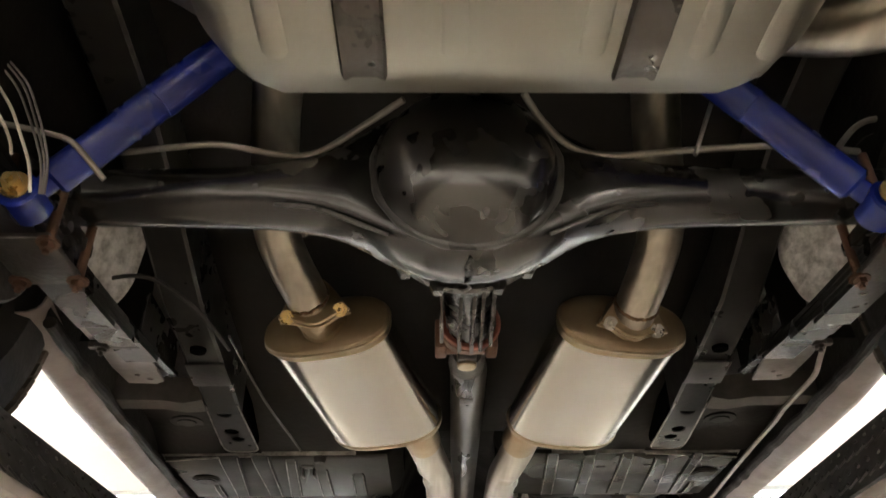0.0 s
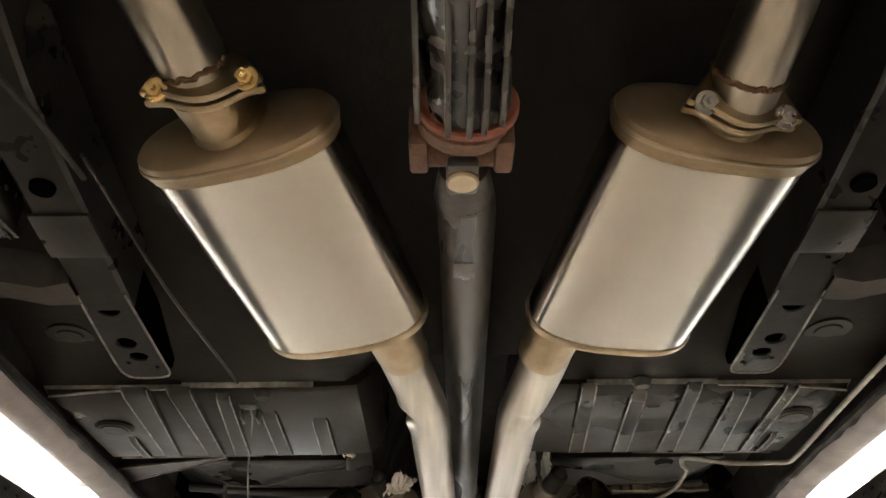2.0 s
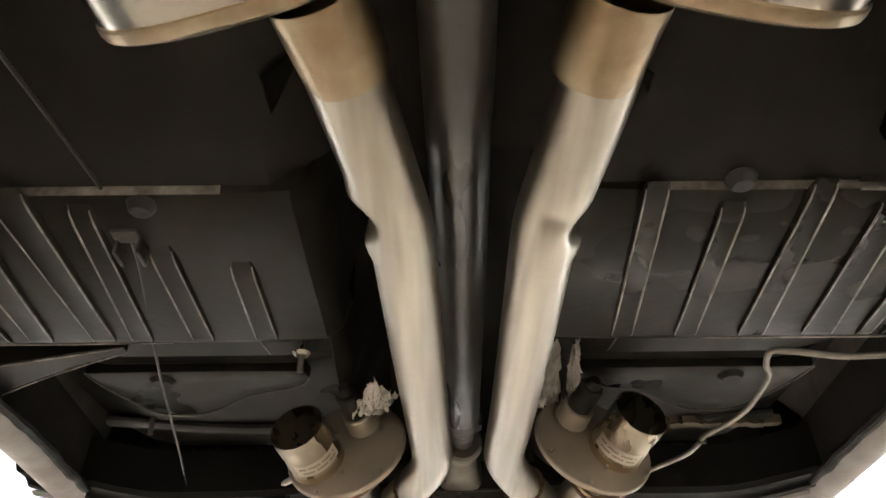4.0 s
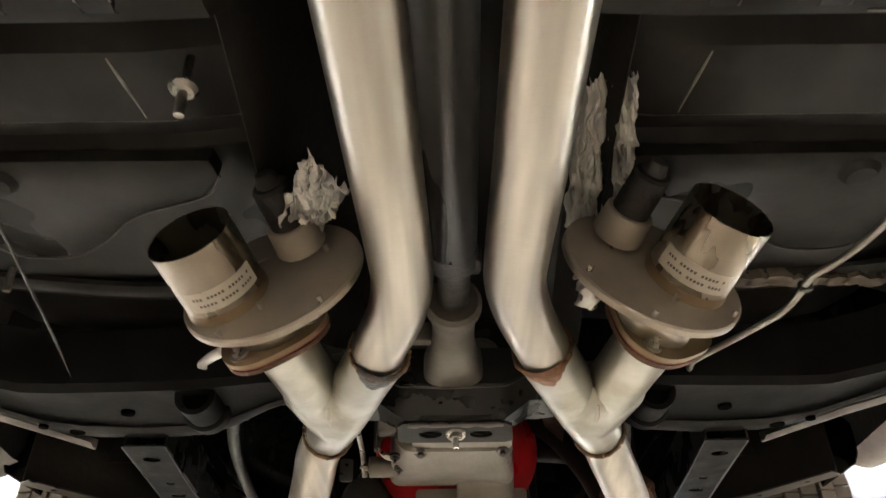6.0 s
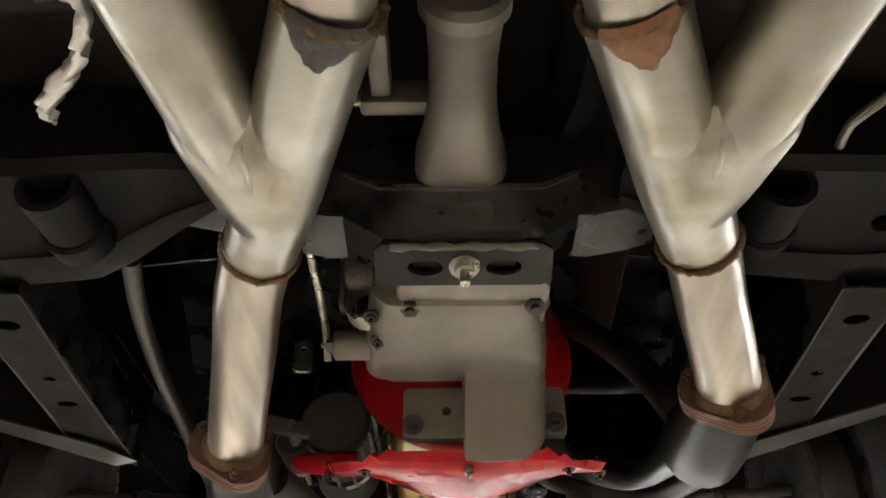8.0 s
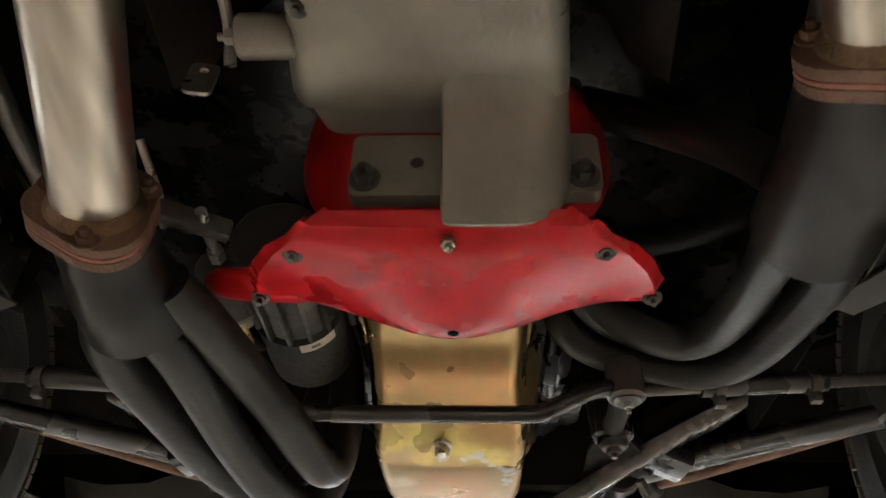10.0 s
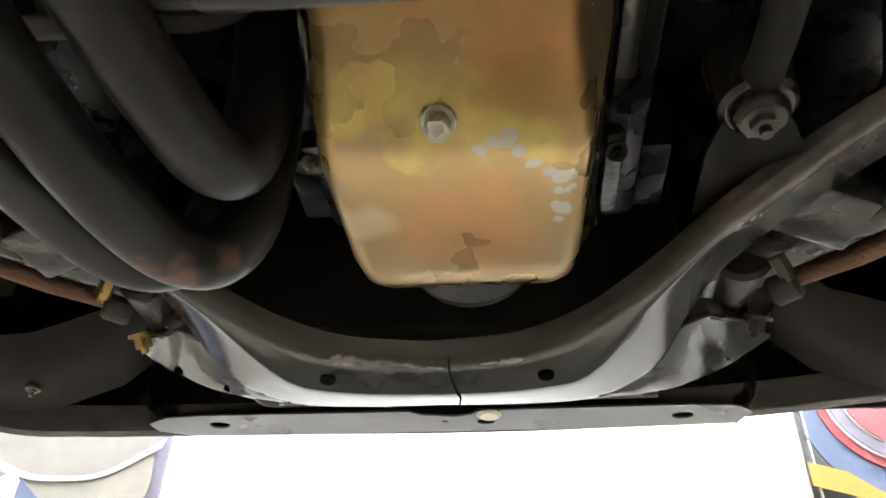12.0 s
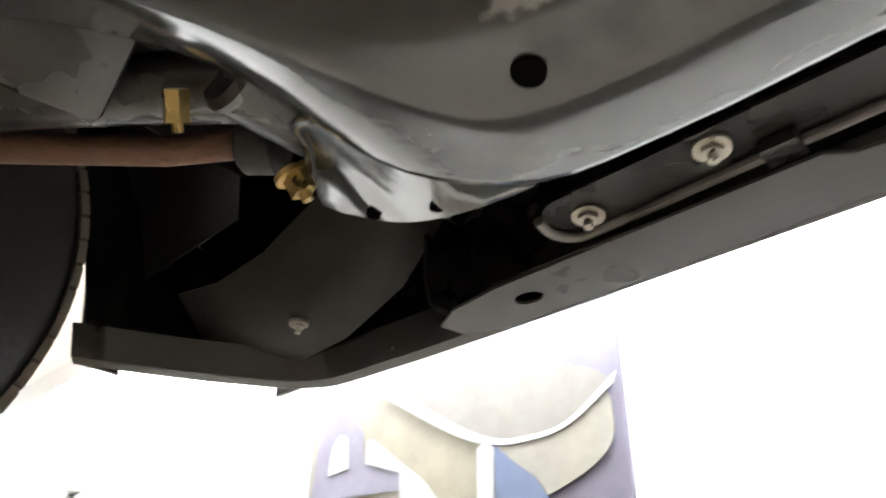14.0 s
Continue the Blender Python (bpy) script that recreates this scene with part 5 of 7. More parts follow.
    for ang, rr in ((150, 0.052), (275, 0.056), (30, 0.07), (250, 0.098), (200, 0.096), (320, 0.098)):
        q = radians(ang)
        p = c + d * 0.005 + m @ Vector((math.cos(q) * rr, math.sin(q) * rr * 0.9, 0))
        part("screw", cyl(p, p + d * 0.009, 0.003, n=10), BOLT, t)


exhaust_cutout(-1, LF, (-0.158, 2.345, 1.822), (-0.30, -0.90, 0.33), (-0.232, 2.268, 1.835), (-0.128, 2.335, 1.862), "exhaust cutouts")
exhaust_cutout(1, RF, (0.257, 2.335, 1.822), (0.34, -0.88, 0.33), (0.326, 2.254, 1.848), (0.222, 2.325, 1.865), "exhaust cutouts")


def front_pipe(pts, wide, group):
    t = exhaust_pipe("front_pipe", pts, "dented stainless front exhaust pipe ending in a rusty flange", group, r=0.034)
    a, b = Vector(pts[-2]), Vector(pts[-1])
    way = (b - a).normalized()
    m = axes_for(way)
    for off, mat, nm in ((-0.012, RUST, "flange"), (-0.002, REDRUST, "gasket"), (0.003, RUST, "flange")):
        rings = []
        for zz in (0, 0.009 if nm == "flange" else 0.004):
            rings.append([b + way * (off + zz) + m @ Vector((math.cos(q) * (wide + 0.006 * math.cos(3 * q)), math.sin(q) * (wide + 0.006 * math.cos(3 * q)), 0)) for q in (2 * math.pi * k / 42 for k in range(42))])
        part(nm, skin(rings), mat, t, "rusty collector flange" if nm == "flange" else "red gasket")
    part("weld", tube([b - way * 0.026, b - way * 0.018, b - way * 0.011], [0.0325, 0.037, 0.041], 28, 1, False), WELD, t)
    for k in range(3):
        q = 2 * math.pi * k / 3 + 0.4
        part("bolt", hexbolt(b - way * 0.012 + m @ Vector((math.cos(q) * (wide - 0.007), math.sin(q) * (wide - 0.007), 0)), -way, 0.0075, 0.008), RUST, t)


front_pipe([(-0.145, 2.725, 1.789), (-0.158, 2.765, 1.785), (-0.172, 2.81, 1.778), (-0.190, 2.89, 1.763), (-0.215, 2.99, 1.745), (-0.238, 3.085, 1.727)], 0.051, "front exhaust pipes")
front_pipe([(0.252, 2.70, 1.777), (0.267, 2.74, 1.771), (0.285, 2.79, 1.761), (0.305, 2.84, 1.748), (0.322, 2.885, 1.737), (0.336, 2.925, 1.728)], 0.048, "front exhaust pipes")


# ---- driveline ----
def driveshaft():
    t = thing("driveshaft", (0.02, 1.8, 1.86), "long dark steel driveshaft with a universal joint", "driveshaft")
    part("tube", tube([(0.008, 1.155, 1.855), (0.012, 1.20, 1.858), (0.04, 2.40, 1.905)], [0.031, 0.0315, 0.0315], 32, 1), SHAFT, t)
    part("weld_yoke", joined(tube([(0.006, 1.115, 1.853), (0.008, 1.16, 1.855)], [0.024, 0.0315], 24, 1), box((0.004, 1.10, 1.83), (0.03, 0.045, 0.014), 0.004), box((0.004, 1.10, 1.876), (0.03, 0.045, 0.014), 0.004)), CASTGREY, t, "grey welded yoke")
    part("cross_cap", cyl((0.004, 1.098, 1.818), (0.004, 1.098, 1.885), 0.0155, 0.0155, 24, 0.002), RIM, t, "tan bearing cap")
    part("cross_cap", cyl((-0.038, 1.096, 1.856), (0.044, 1.096, 1.856), 0.0145, 0.0145, 24, 0.002), RUST, t)
    part("slip_yoke", tube([(0.04, 2.395, 1.905), (0.042, 2.43, 1.905), (0.043, 2.45, 1.904), (0.043, 2.56, 1.902)], [0.0315, 0.034, 0.022, 0.021], 28, 1), DARKBOLT, t, "dark slip yoke")
    part("rear_joint", box((0.042, 2.43, 1.905), (0.07, 0.035, 0.035), 0.006), DARKBOLT, t)
    part("balance_weight", box((0.010, 1.27, 1.8295), (0.025, 0.03, 0.004), 0.001), DARKBOLT, t)


driveshaft()


def transmission():
    t = thing("transmission", (0.05, 2.85, 1.8), "bare cast aluminium manual transmission case", "transmission")
    rings = []
    for y, r, wide in ((2.528, 0.034, 1), (2.535, 0.039, 1), (2.548, 0.039, 1), (2.556, 0.033, 1), (2.60, 0.0305, 1), (2.64, 0.0305, 1.02), (2.67, 0.0315, 1.08), (2.70, 0.033, 1.18), (2.735, 0.036, 1.3), (2.762, 0.038, 1.42), (2.80, 0.045, 1.42)):
        n = 2 + 6 * max(wide - 1, 0)
        power = lambda v: math.copysign(abs(v) ** (2 / n), v)
        rings.append([(0.043 + power(math.cos(q)) * r * wide, y, 1.90 + power(math.sin(q)) * r) for q in (2 * math.pi * k / 48 for k in range(48))])
    part("tail_housing", skin(rings), CAST, t, "flared tail housing")
    part("tail_arm", joined(box((-0.012, 2.672, 1.922), (0.085, 0.020, 0.034), 0.005), box((-0.034, 2.635, 1.926), (0.020, 0.09, 0.026), 0.005)), CAST, t, "cast side arm")
    part("sensor", joined(cyl((-0.040, 2.684, 1.932), (-0.052, 2.684, 1.932), 0.013, n=6), cyl((-0.052, 2.684, 1.932), (-0.062, 2.684, 1.932), 0.008, n=12)), BOLT, t, "bright speed sensor")
    # main case: a rounded block that deepens towards the bell housing
    def sect(y, x0, x1, zb, zt, r=0.03):
        return [(x, y, z) for x, z in rounded(x0, zb, x1, zt, r, 4)]
    part("case", skin([sect(2.815, -0.02, 0.115, 1.84, 1.98), sect(2.825, -0.028, 0.125, 1.822, 1.99), sect(2.86, -0.030, 0.127, 1.815, 2.0), sect(2.866, -0.055, 0.134, 1.803, 2.0), sect(2.90, -0.060, 0.138, 1.795, 2.0), sect(2.985, -0.070, 0.150, 1.792, 2.0, 0.02), sect(3.02, -0.073, 0.153, 1.792, 2.0, 0.02), sect(3.034, -0.072, 0.153, 1.797, 2.0, 0.02), sect(3.040, -0.070, 0.153, 1.81, 2.0, 0.02), sect(3.08, -0.06, 0.153, 1.815, 2.0, 0.02)]), CAST, t, "plain cast case")
    def deep(y, zb, x1, r):
        """A section with a sharp left corner and a round right one."""
        arc = [(x1 - r + r * math.sin(q), zb + r - r * math.cos(q)) for q in (radians(15 * k) for k in range(7))]
        return [(x, y, z) for x, z in [(0.049, 1.90), (0.049, zb + 0.007), (0.051, zb + 0.002), (0.056, zb), (0.075, zb - 0.001), *arc, (x1 + 0.002, 1.90)]]
    part("deep_case", skin([deep(2.95, 1.797, 0.147, 0.02), deep(3.0, 1.7925, 0.151, 0.03), deep(3.02, 1.785, 0.152, 0.034), deep(3.035, 1.770, 0.153, 0.038), deep(3.05, 1.743, 0.154, 0.042), deep(3.062, 1.718, 0.154, 0.042), deep(3.069, 1.7035, 0.153, 0.042), deep(3.0725, 1.704, 0.151, 0.042)]), CAST, t, "deep cast half of the case")
    part("bell_flange", plate(rounded(-0.027, 1.732, 0.055, 1.80, 0.008), [(0.028, 1.768, 0.006, 0.006)], 0.014, pose(0, 3.082, 0, 90)), CAST, t, "cast flange")
    part("bell_flange", plate(rounded(0.14, 1.735, 0.179, 1.80, 0.008), [], 0.014, pose(0, 3.082, 0, 90)), CAST, t, "cast flange")
    pad = skin([[(x, y, z) for x, y in rounded(-0.026 + k, 2.824 + k, 0.140 - k, 2.934 - k, 0.022, 6)] for z, k in ((1.835, 0.0), (1.816, 0.0), (1.8105, 0.002), (1.8085, 0.006))])
    part("mount_pad", pad, CAST, t, "smooth cast mounting pad")
    part("pad_seam", tube([(-0.022, 2.932, 1.806), (-0.012, 2.942, 1.802), (0.05, 2.944, 1.800), (0.126, 2.940, 1.802), (0.137, 2.932, 1.806)], 0.0022, 8, 4), DARKBOLT, t, "dark oily joint")
    for p in ((-0.012, 2.875, 1.811), (0.124, 2.871, 1.811)):
        part("bolt", hexbolt(p, (0, -0.35, -1), 0.0115, 0.010), DARKBOLT, t, "dark pan bolt")
    for p in ((-0.014, 3.068, 1.750), (0.164, 3.068, 1.752)):
        part("bolt", hexbolt(p, (0, -1, 0), 0.009, 0.011), DARKBOLT, t, "dark flange bolt")
    part("shift_shaft", joined(cyl((-0.106, 2.972, 1.812), (-0.06, 2.972, 1.812), 0.018, 0.018, 24, 0.002), hexbolt((-0.106, 2.972, 1.812), (-1, 0, 0), 0.007, 0.01)), CAST, t, "short cast shaft boss")
    part("clamp_band", hollow((-0.066, 2.90, 1.835), (-0.062, 2.93, 1.835), 0.026, 0.004, 24), BOLT, t, "worn steel clamp band")
    for k in range(2):
        part("cover_bolt", hexbolt((-0.055 + 0.004 * k, 2.885 + 0.05 * k, 1.802 - 0.004 * k), (0, -0.3, -1), 0.006, 0.006), DARKBOLT, t)
    part("shift_lever", joined(cyl((-0.085, 2.875, 1.86), (-0.05, 2.875, 1.86), 0.026, 0.026, 24, 0.003), box((-0.088, 2.885, 1.842), (0.006, 0.018, 0.06), 0.002)), DARKBOLT, t, "dark shift lever")
    part("shift_rod", tube([(-0.115, 2.99, 1.80), (-0.118, 2.96, 1.835), (-0.12, 2.80, 1.86), (-0.11, 2.72, 1.87)], 0.005, 10, 5), BOLT, t)


transmission()


def transmission_crossmember():
    t = thing("transmission_crossmember", (0.04, 2.75, 1.82), "black steel transmission crossmember with two oval holes", "crossmember")
    rings = []
    centre = ((2.730, 1.925), (2.737, 1.868), (2.742, 1.862), (2.760, 1.826), (2.764, 1.8205), (2.790, 1.8235), (2.822, 1.8195), (2.827, 1.822), (2.828, 1.885))
    arm = ((2.735, 1.925), (2.742, 1.893), (2.747, 1.888), (2.764, 1.862), (2.770, 1.857), (2.800, 1.853), (2.836, 1.850), (2.842, 1.856), (2.843, 1.905))
    for x, k, dy, dz in ((-0.30, 1, -0.06, 0.012), (-0.20, 1, -0.03, 0.008), (-0.13, 1, -0.006, 0.0), (-0.095, 1, 0, -0.004), (-0.078, 0.86, 0, 0), (-0.045, 0.2, 0, 0), (-0.035, 0.0, 0, 0), (0.04, 0, 0, -0.001), (0.122, 0, 0, 0), (0.133, 0.2, 0, 0), (0.163, 0.86, 0, 0), (0.18, 1, 0, -0.004), (0.22, 1, -0.006, 0.0), (0.29, 1, -0.03, 0.008), (0.38, 1, -0.06, 0.012)):
        rings.append([(x, a[0] + (b[0] - a[0]) * k + dy, a[1] + (b[1] - a[1]) * k + dz) for a, b in zip(centre, arm)])
    part("beam", skin(rings), XBEAM, t, "black pressed beam with a dropped middle", 28)
    # lighter grey line paints the highlight on the beam's rear edge
    for pts in ([(-0.076, 2.7425, 1.884), (-0.040, 2.7405, 1.8645), (0.04, 2.740, 1.862), (0.125, 2.7405, 1.8645), (0.162, 2.7425, 1.884)],):
        part("edge", tube(pts, [0.0008, 0.0016, 0.0018, 0.0016, 0.0008], 6, 1), RADBAR, t, "pressed edge with painted highlight")
    outline = [(-0.036, -0.027), (0.122, -0.027), (0.134, -0.018), (0.137, 0.030), (0.126, 0.036), (-0.034, 0.036), (-0.046, 0.030), (-0.044, -0.018)]
    part("mount_plate", plate(outline, [(0.006, 0.008, 0.0185, 0.0125), (0.086, 0.008, 0.0185, 0.0125)], 0.005, pose(0, 2.791, 1.8095, -7.5)), BEAMGREY, t, "dusted plate with two oval holes")
    for x in (0.006, 0.086):
        part("slot", plate([(x + 0.0205 * math.cos(q), 0.008 + 0.0145 * math.sin(q)) for q in (2 * math.pi * k / 20 for k in range(20))], [], 0.002, pose(0, 2.791, 1.8195, -7.5)), HOLE, t, "dark slot behind the plate")
    part("weld", tube([(-0.028 + 0.0105 * k, 2.766 + 0.0015 * math.sin(k * 2.3), 1.8115) for k in range(15)], [0.004 + 0.001 * math.sin(k * 1.7) for k in range(15)], 8, 2), GREYDUST, t, "pale rough weld")
    part("mount_nut", joined(hexbolt((0.046, 2.794, 1.807), (0, -0.3, -1), 0.0105, 0.010), cyl((0.046, 2.791, 1.80), (0.046, 2.788, 1.782), 0.005, n=12)), BOLT, t, "bright mount nut")
    part("mount_rubber", box((0.046, 2.79, 1.832), (0.12, 0.06, 0.03), 0.008), RUBBER, t)


transmission_crossmember()


def torsion_crossmember(s):
    t = thing("torsion_bar_crossmember", (0.45 * s, 2.78, 1.84), "black pressed steel torsion bar crossmember", "crossmember", "torsion bar crossmembers")
    rows = []
    for x, y0, yl, y1, zb in ((0.20, 2.70, 2.74, 2.775, 1.862), (0.25, 2.685, 2.755, 2.80, 1.853), (0.31, 2.68, 2.79, 2.845, 1.845), (0.36, 2.68, 2.808, 2.875, 1.841), (0.45, 2.68, 2.813, 2.885, 1.839), (0.55, 2.685, 2.805, 2.88, 1.84), (0.61, 2.69, 2.79, 2.865, 1.844), (0.67, 2.66, 2.73, 2.79, 1.848), (0.74, 2.60, 2.665, 2.725, 1.852), (0.82, 2.54, 2.60, 2.665, 1.856)):
        rows.append([(x * s, y, z) for y, z in ((y0, zb + 0.10), (y0, zb + 0.012), (y0 + 0.012, zb + 0.002), (yl - 0.012, zb + 0.001), (yl, zb - 0.005), (yl + 0.012, zb - 0.008), (y1 - 0.02, zb - 0.004), (y1, zb + 0.012), (y1, zb + 0.06))])
    part("pressing", shell(rows, 0.003), BEAM, t, "black pressed beam")
    strip = [(0.575, 2.905, 1.836), (0.61, 2.862, 1.838), (0.67, 2.790, 1.841), (0.74, 2.722, 1.844), (0.83, 2.655, 1.848)]
    part("end_flange", shell([[(x * s, y - 0.012, z - 0.001), (x * s, y, z - 0.006), (x * s, y + 0.012, z - 0.006), (x * s, y + 0.014, z + 0.012)] for x, y, z in strip], 0.003), GREYDUST, t, "pale dusted end flange")
    part("lip", shell([[(r[4][0], r[4][1], r[4][2] - 0.0035), (r[5][0], r[5][1], r[5][2] - 0.0035), (r[6][0], r[6][1], r[6][2] - 0.0035), (r[7][0], r[7][1] + 0.003, r[7][2] - 0.002)] for r in rows], 0.002), DUSTBLACK, t, "dust greyed lip")
    for x, y, r in ((0.468, 2.768, 0.011), (0.57, 2.83, 0.0125), (0.615, 2.805, 0.008)):
        part("opening", cyl((x * s, y, 1.85), (x * s, y, 1.8355 if y < 2.8 else 1.8285), r, r * 0.95, 20), HOLE, t, "dark round opening")
    a = Vector((0.345 * s, 2.712, 1.842))
    part("torsion_socket", joined(hollow(a + Vector((0, 0.055, 0.0)), a + Vector((0, -0.012, -0.004)), 0.030, 0.008, 28), cyl(a + Vector((0, 0.05, 0)), a + Vector((0, 0.085, 0.003)), 0.036, 0.034, 28, 0.004)), BEAM, t, "round torsion bar socket")
    part("socket_core", cyl(a + Vector((0, 0.03, 0)), a + Vector((0, 0.002, -0.003)), 0.021, 0.021, 20), HOLE, t)


for s in (-1, 1):
    torsion_crossmember(s)


def front_rail(s):
    t = thing("front_rail", (0.48 * s, 3.1, 1.8), "black front chassis rail with oval slots", "chassis rail", "front chassis rails")
    g = 0.016 if s < 0 else 0.040
    outline = [(0.414 + g, 2.85), (0.486 + g, 2.85), (0.503 + g, 3.05), (0.526 + g, 3.28), (0.52 + g, 3.34), (0.456 + g, 3.345), (0.434 + g, 3.05)]
    outline = [(x * s, y) for x, y in outline]
    holes = [((0.458 + g) * s, 2.918, 0.015, 0.012), ((0.468 + g) * s, 3.058, 0.008, 0.007), ((0.476 + g) * s, 3.138, 0.014, 0.009)]
    for p, q in ((0, 6), (1, 3)):
        a, b = outline[p], outline[q]
        m = outline[2] if p else outline[6]
        part("plate_edge", tube([(*a, 1.8115), (*m, 1.8115), (*(b if p else outline[5]), 1.8115)], [0.0012, 0.002, 0.0015], 6, 4), STONEDUST, t, "pale line along the plate edge")
    part("bottom_plate", plate(outline, holes, 0.003, pose(0, 0, 1.812)), DUSTBLACK, t, "slotted bottom plate")
    for x0, x1 in ((0.416 + g, 0.458 + g), (0.484 + g, 0.522 + g)):
        part("side_plate", skin([[(x0 * s, 2.85, 1.814), (x0 * s, 2.85, 1.90), (x0 * s + 0.003, 2.85, 1.90), (x0 * s + 0.003, 2.85, 1.814)], [(x1 * s, 3.34, 1.814), (x1 * s, 3.34, 1.90), (x1 * s + 0.003, 3.34, 1.90), (x1 * s + 0.003, 3.34, 1.814)]]), BLACK, t)
    # black block added behind the slots in place of shade
    part("rail_dark", box(((0.465 + g) * s, 3.09, 1.88), (0.05, 0.46, 0.02), 0), HOLE, t)
    outline = [(0.46, 3.34), (0.50, 3.27), (0.63, 3.135), (0.72, 3.0), (0.745, 3.02), (0.655, 3.165), (0.54, 3.31), (0.50, 3.36)]
    part("brace", plate([(x * s, y) for x, y in outline], [(0.64 * s, 3.147, 0.006, 0.005), (0.7 * s, 3.06, 0.006, 0.005)], 0.003, pose(0, 0, 1.803)), RADBAR, t, "grey edged diagonal brace")
    line = [(0.74, 3.01), (0.64, 3.15), (0.52, 3.30), (0.47, 3.36)]
    part("splash_panel", shell([[(x * s, y + 0.006, 1.806), (x * s, y + 0.008, 1.95), (x * s, y + 0.02, 2.35)] for x, y in line], 0.003), UNDERCOAT, t, "black splash panel")
    pts = [(0.33 * s, 2.87, 1.87), (0.36 * s, 3.0, 1.87), (0.385 * s, 3.2, 1.865), (0.4 * s, 3.6, 1.83)]
    part("torsion_bar", tube(pts, 0.011, 14, 3), DARKBOLT, t, "dark torsion bar")


for s in (-1, 1):
    front_rail(s)


# ---- engine ----
def bell_housing():
    t = thing("bell_housing", (0.053, 3.15, 1.72), "red enamelled bell housing with a bolted lower cover", "bell housing")
    cx, cz = 0.053, 1.93
    rings = []
    for y, r in ((3.05, 0.088), (3.08, 0.096), (3.13, 0.112), (3.17, 0.135), (3.20, 0.160), (3.235, 0.172)):
        rings.append([(cx + math.cos(q) * r, y, cz + math.sin(q) * r * 0.92) for q in (2 * math.pi * k / 44 for k in range(44))])
    part("cone", skin(rings), RED, t, "red cone")
    # lower cover: flat at the back, bowed like a trough at the front, with level ears
    def bowl(d, rise):
        k = min(d / 0.168, 1)
        return rise * k * k * (3 - 2 * k)
    rows = []
    for y, half, zb, rise in ((3.067, 0.098, 1.716, 0.0), (3.069, 0.106, 1.7085, 0.001), (3.074, 0.114, 1.7035, 0.003), (3.078, 0.119, 1.7085, 0.003), (3.083, 0.124, 1.7085, 0.004), (3.090, 0.132, 1.7015, 0.005), (3.12, 0.158, 1.700, 0.010), (3.16, 0.181, 1.7005, 0.021), (3.20, 0.196, 1.702, 0.032), (3.230, 0.203, 1.7035, 0.040), (3.246, 0.203, 1.705, 0.043), (3.253, 0.200, 1.708, 0.044), (3.256, 0.196, 1.716, 0.044)):
        row = []
        for k in range(41):
            u = -1 + k / 20
            bend = max(0, abs(u) - 0.95) / 0.05
            x = 0.054 + u * half
            row.append((x, y - 0.012 * bend * (1 if y > 3.2 else 0), zb + bowl(abs(u) * half, rise) + (0.012 if y > 3.1 else 0.004) * bend * bend))
        rows.append(row)
    part("lower_cover", shell(rows, 0.005), RED, t, "red bowed lower cover", 50)
    for p in ((-0.077, 3.115, 1.7095), (0.183, 3.112, 1.7095), (-0.137, 3.233, 1.7435), (0.246, 3.233, 1.7435)):
        part("bolt", hexbolt(p, (0, -0.25, -1), 0.0062, 0.005), DARKBOLT, t, "dark cover bolt")
    part("drain_stud", hexbolt((0.055, 3.088, 1.7025), (0, -0.4, -1), 0.0062, 0.010, False), BOLT, t, "bright drain stud")
    part("hole", cyl((0.054, 3.236, 1.7055), (0.054, 3.236, 1.7030), 0.0055, 0.005, 20), HOLE, t, "dark drain hole")
    part("starter_ear", tube([(-0.10, 3.236, 1.760), (-0.15, 3.235, 1.760), (-0.180, 3.233, 1.761), (-0.194, 3.232, 1.762)], [0.024, 0.022, 0.019, 0.009], 20, 5, squash=0.7), RED, t, "rounded red starter ear")


bell_housing()


def engine():
    t = thing("engine_block", (0.04, 3.5, 1.9), "black painted engine block above the oil pan", "engine")
    part("block", box((0.045, 3.56, 1.99), (0.34, 0.60, 0.24), 0.02), BLACK, t)
    for s in (-1, 1):
        part("skirt", box((0.045 + s * 0.135, 3.54, 1.875), (0.02, 0.55, 0.05), 0.006), BLACK, t)
        part("mount_bracket", box((0.045 + s * 0.17, 3.80, 1.92), (0.06, 0.10, 0.07), 0.008), BLACK, t)
        part("mount_bolt", hexbolt((0.045 + s * 0.155, 3.842, 1.895), (0, -0.5, -1), 0.012, 0.012), BOLT, t)
    for x, y in ((0.179, 3.708), (-0.109, 3.706)):
        part("mount_bracket", joined(box((x, y - 0.005, 1.858), (0.018, 0.026, 0.026), 0.004), hexbolt((x, y, 1.842), (0, -0.3, -1), 0.007, 0.009)), BLACK, t, "black engine mount lug")
    part("damper", joined(cyl((0.032, 3.86, 1.882), (0.032, 3.91, 1.882), 0.080, 0.080, 48, 0.004), cyl((0.032, 3.91, 1.882), (0.032, 3.93, 1.882), 0.058, 0.058, 40, 0.003)), DARKBOLT, t, "dark crank damper")
    part("timing_cover", box((0.045, 3.85, 1.95), (0.22, 0.04, 0.25), 0.02), BLACK, t)
    pulley = [(0.032 + math.cos(q) * 0.070, 3.92, 1.882 + math.sin(q) * 0.070) for q in (2 * math.pi * k / 40 for k in range(41))]
    part("belt", tube(pulley, 0.006, 8, 1), RUBBER, t, "black drive belt")


engine()


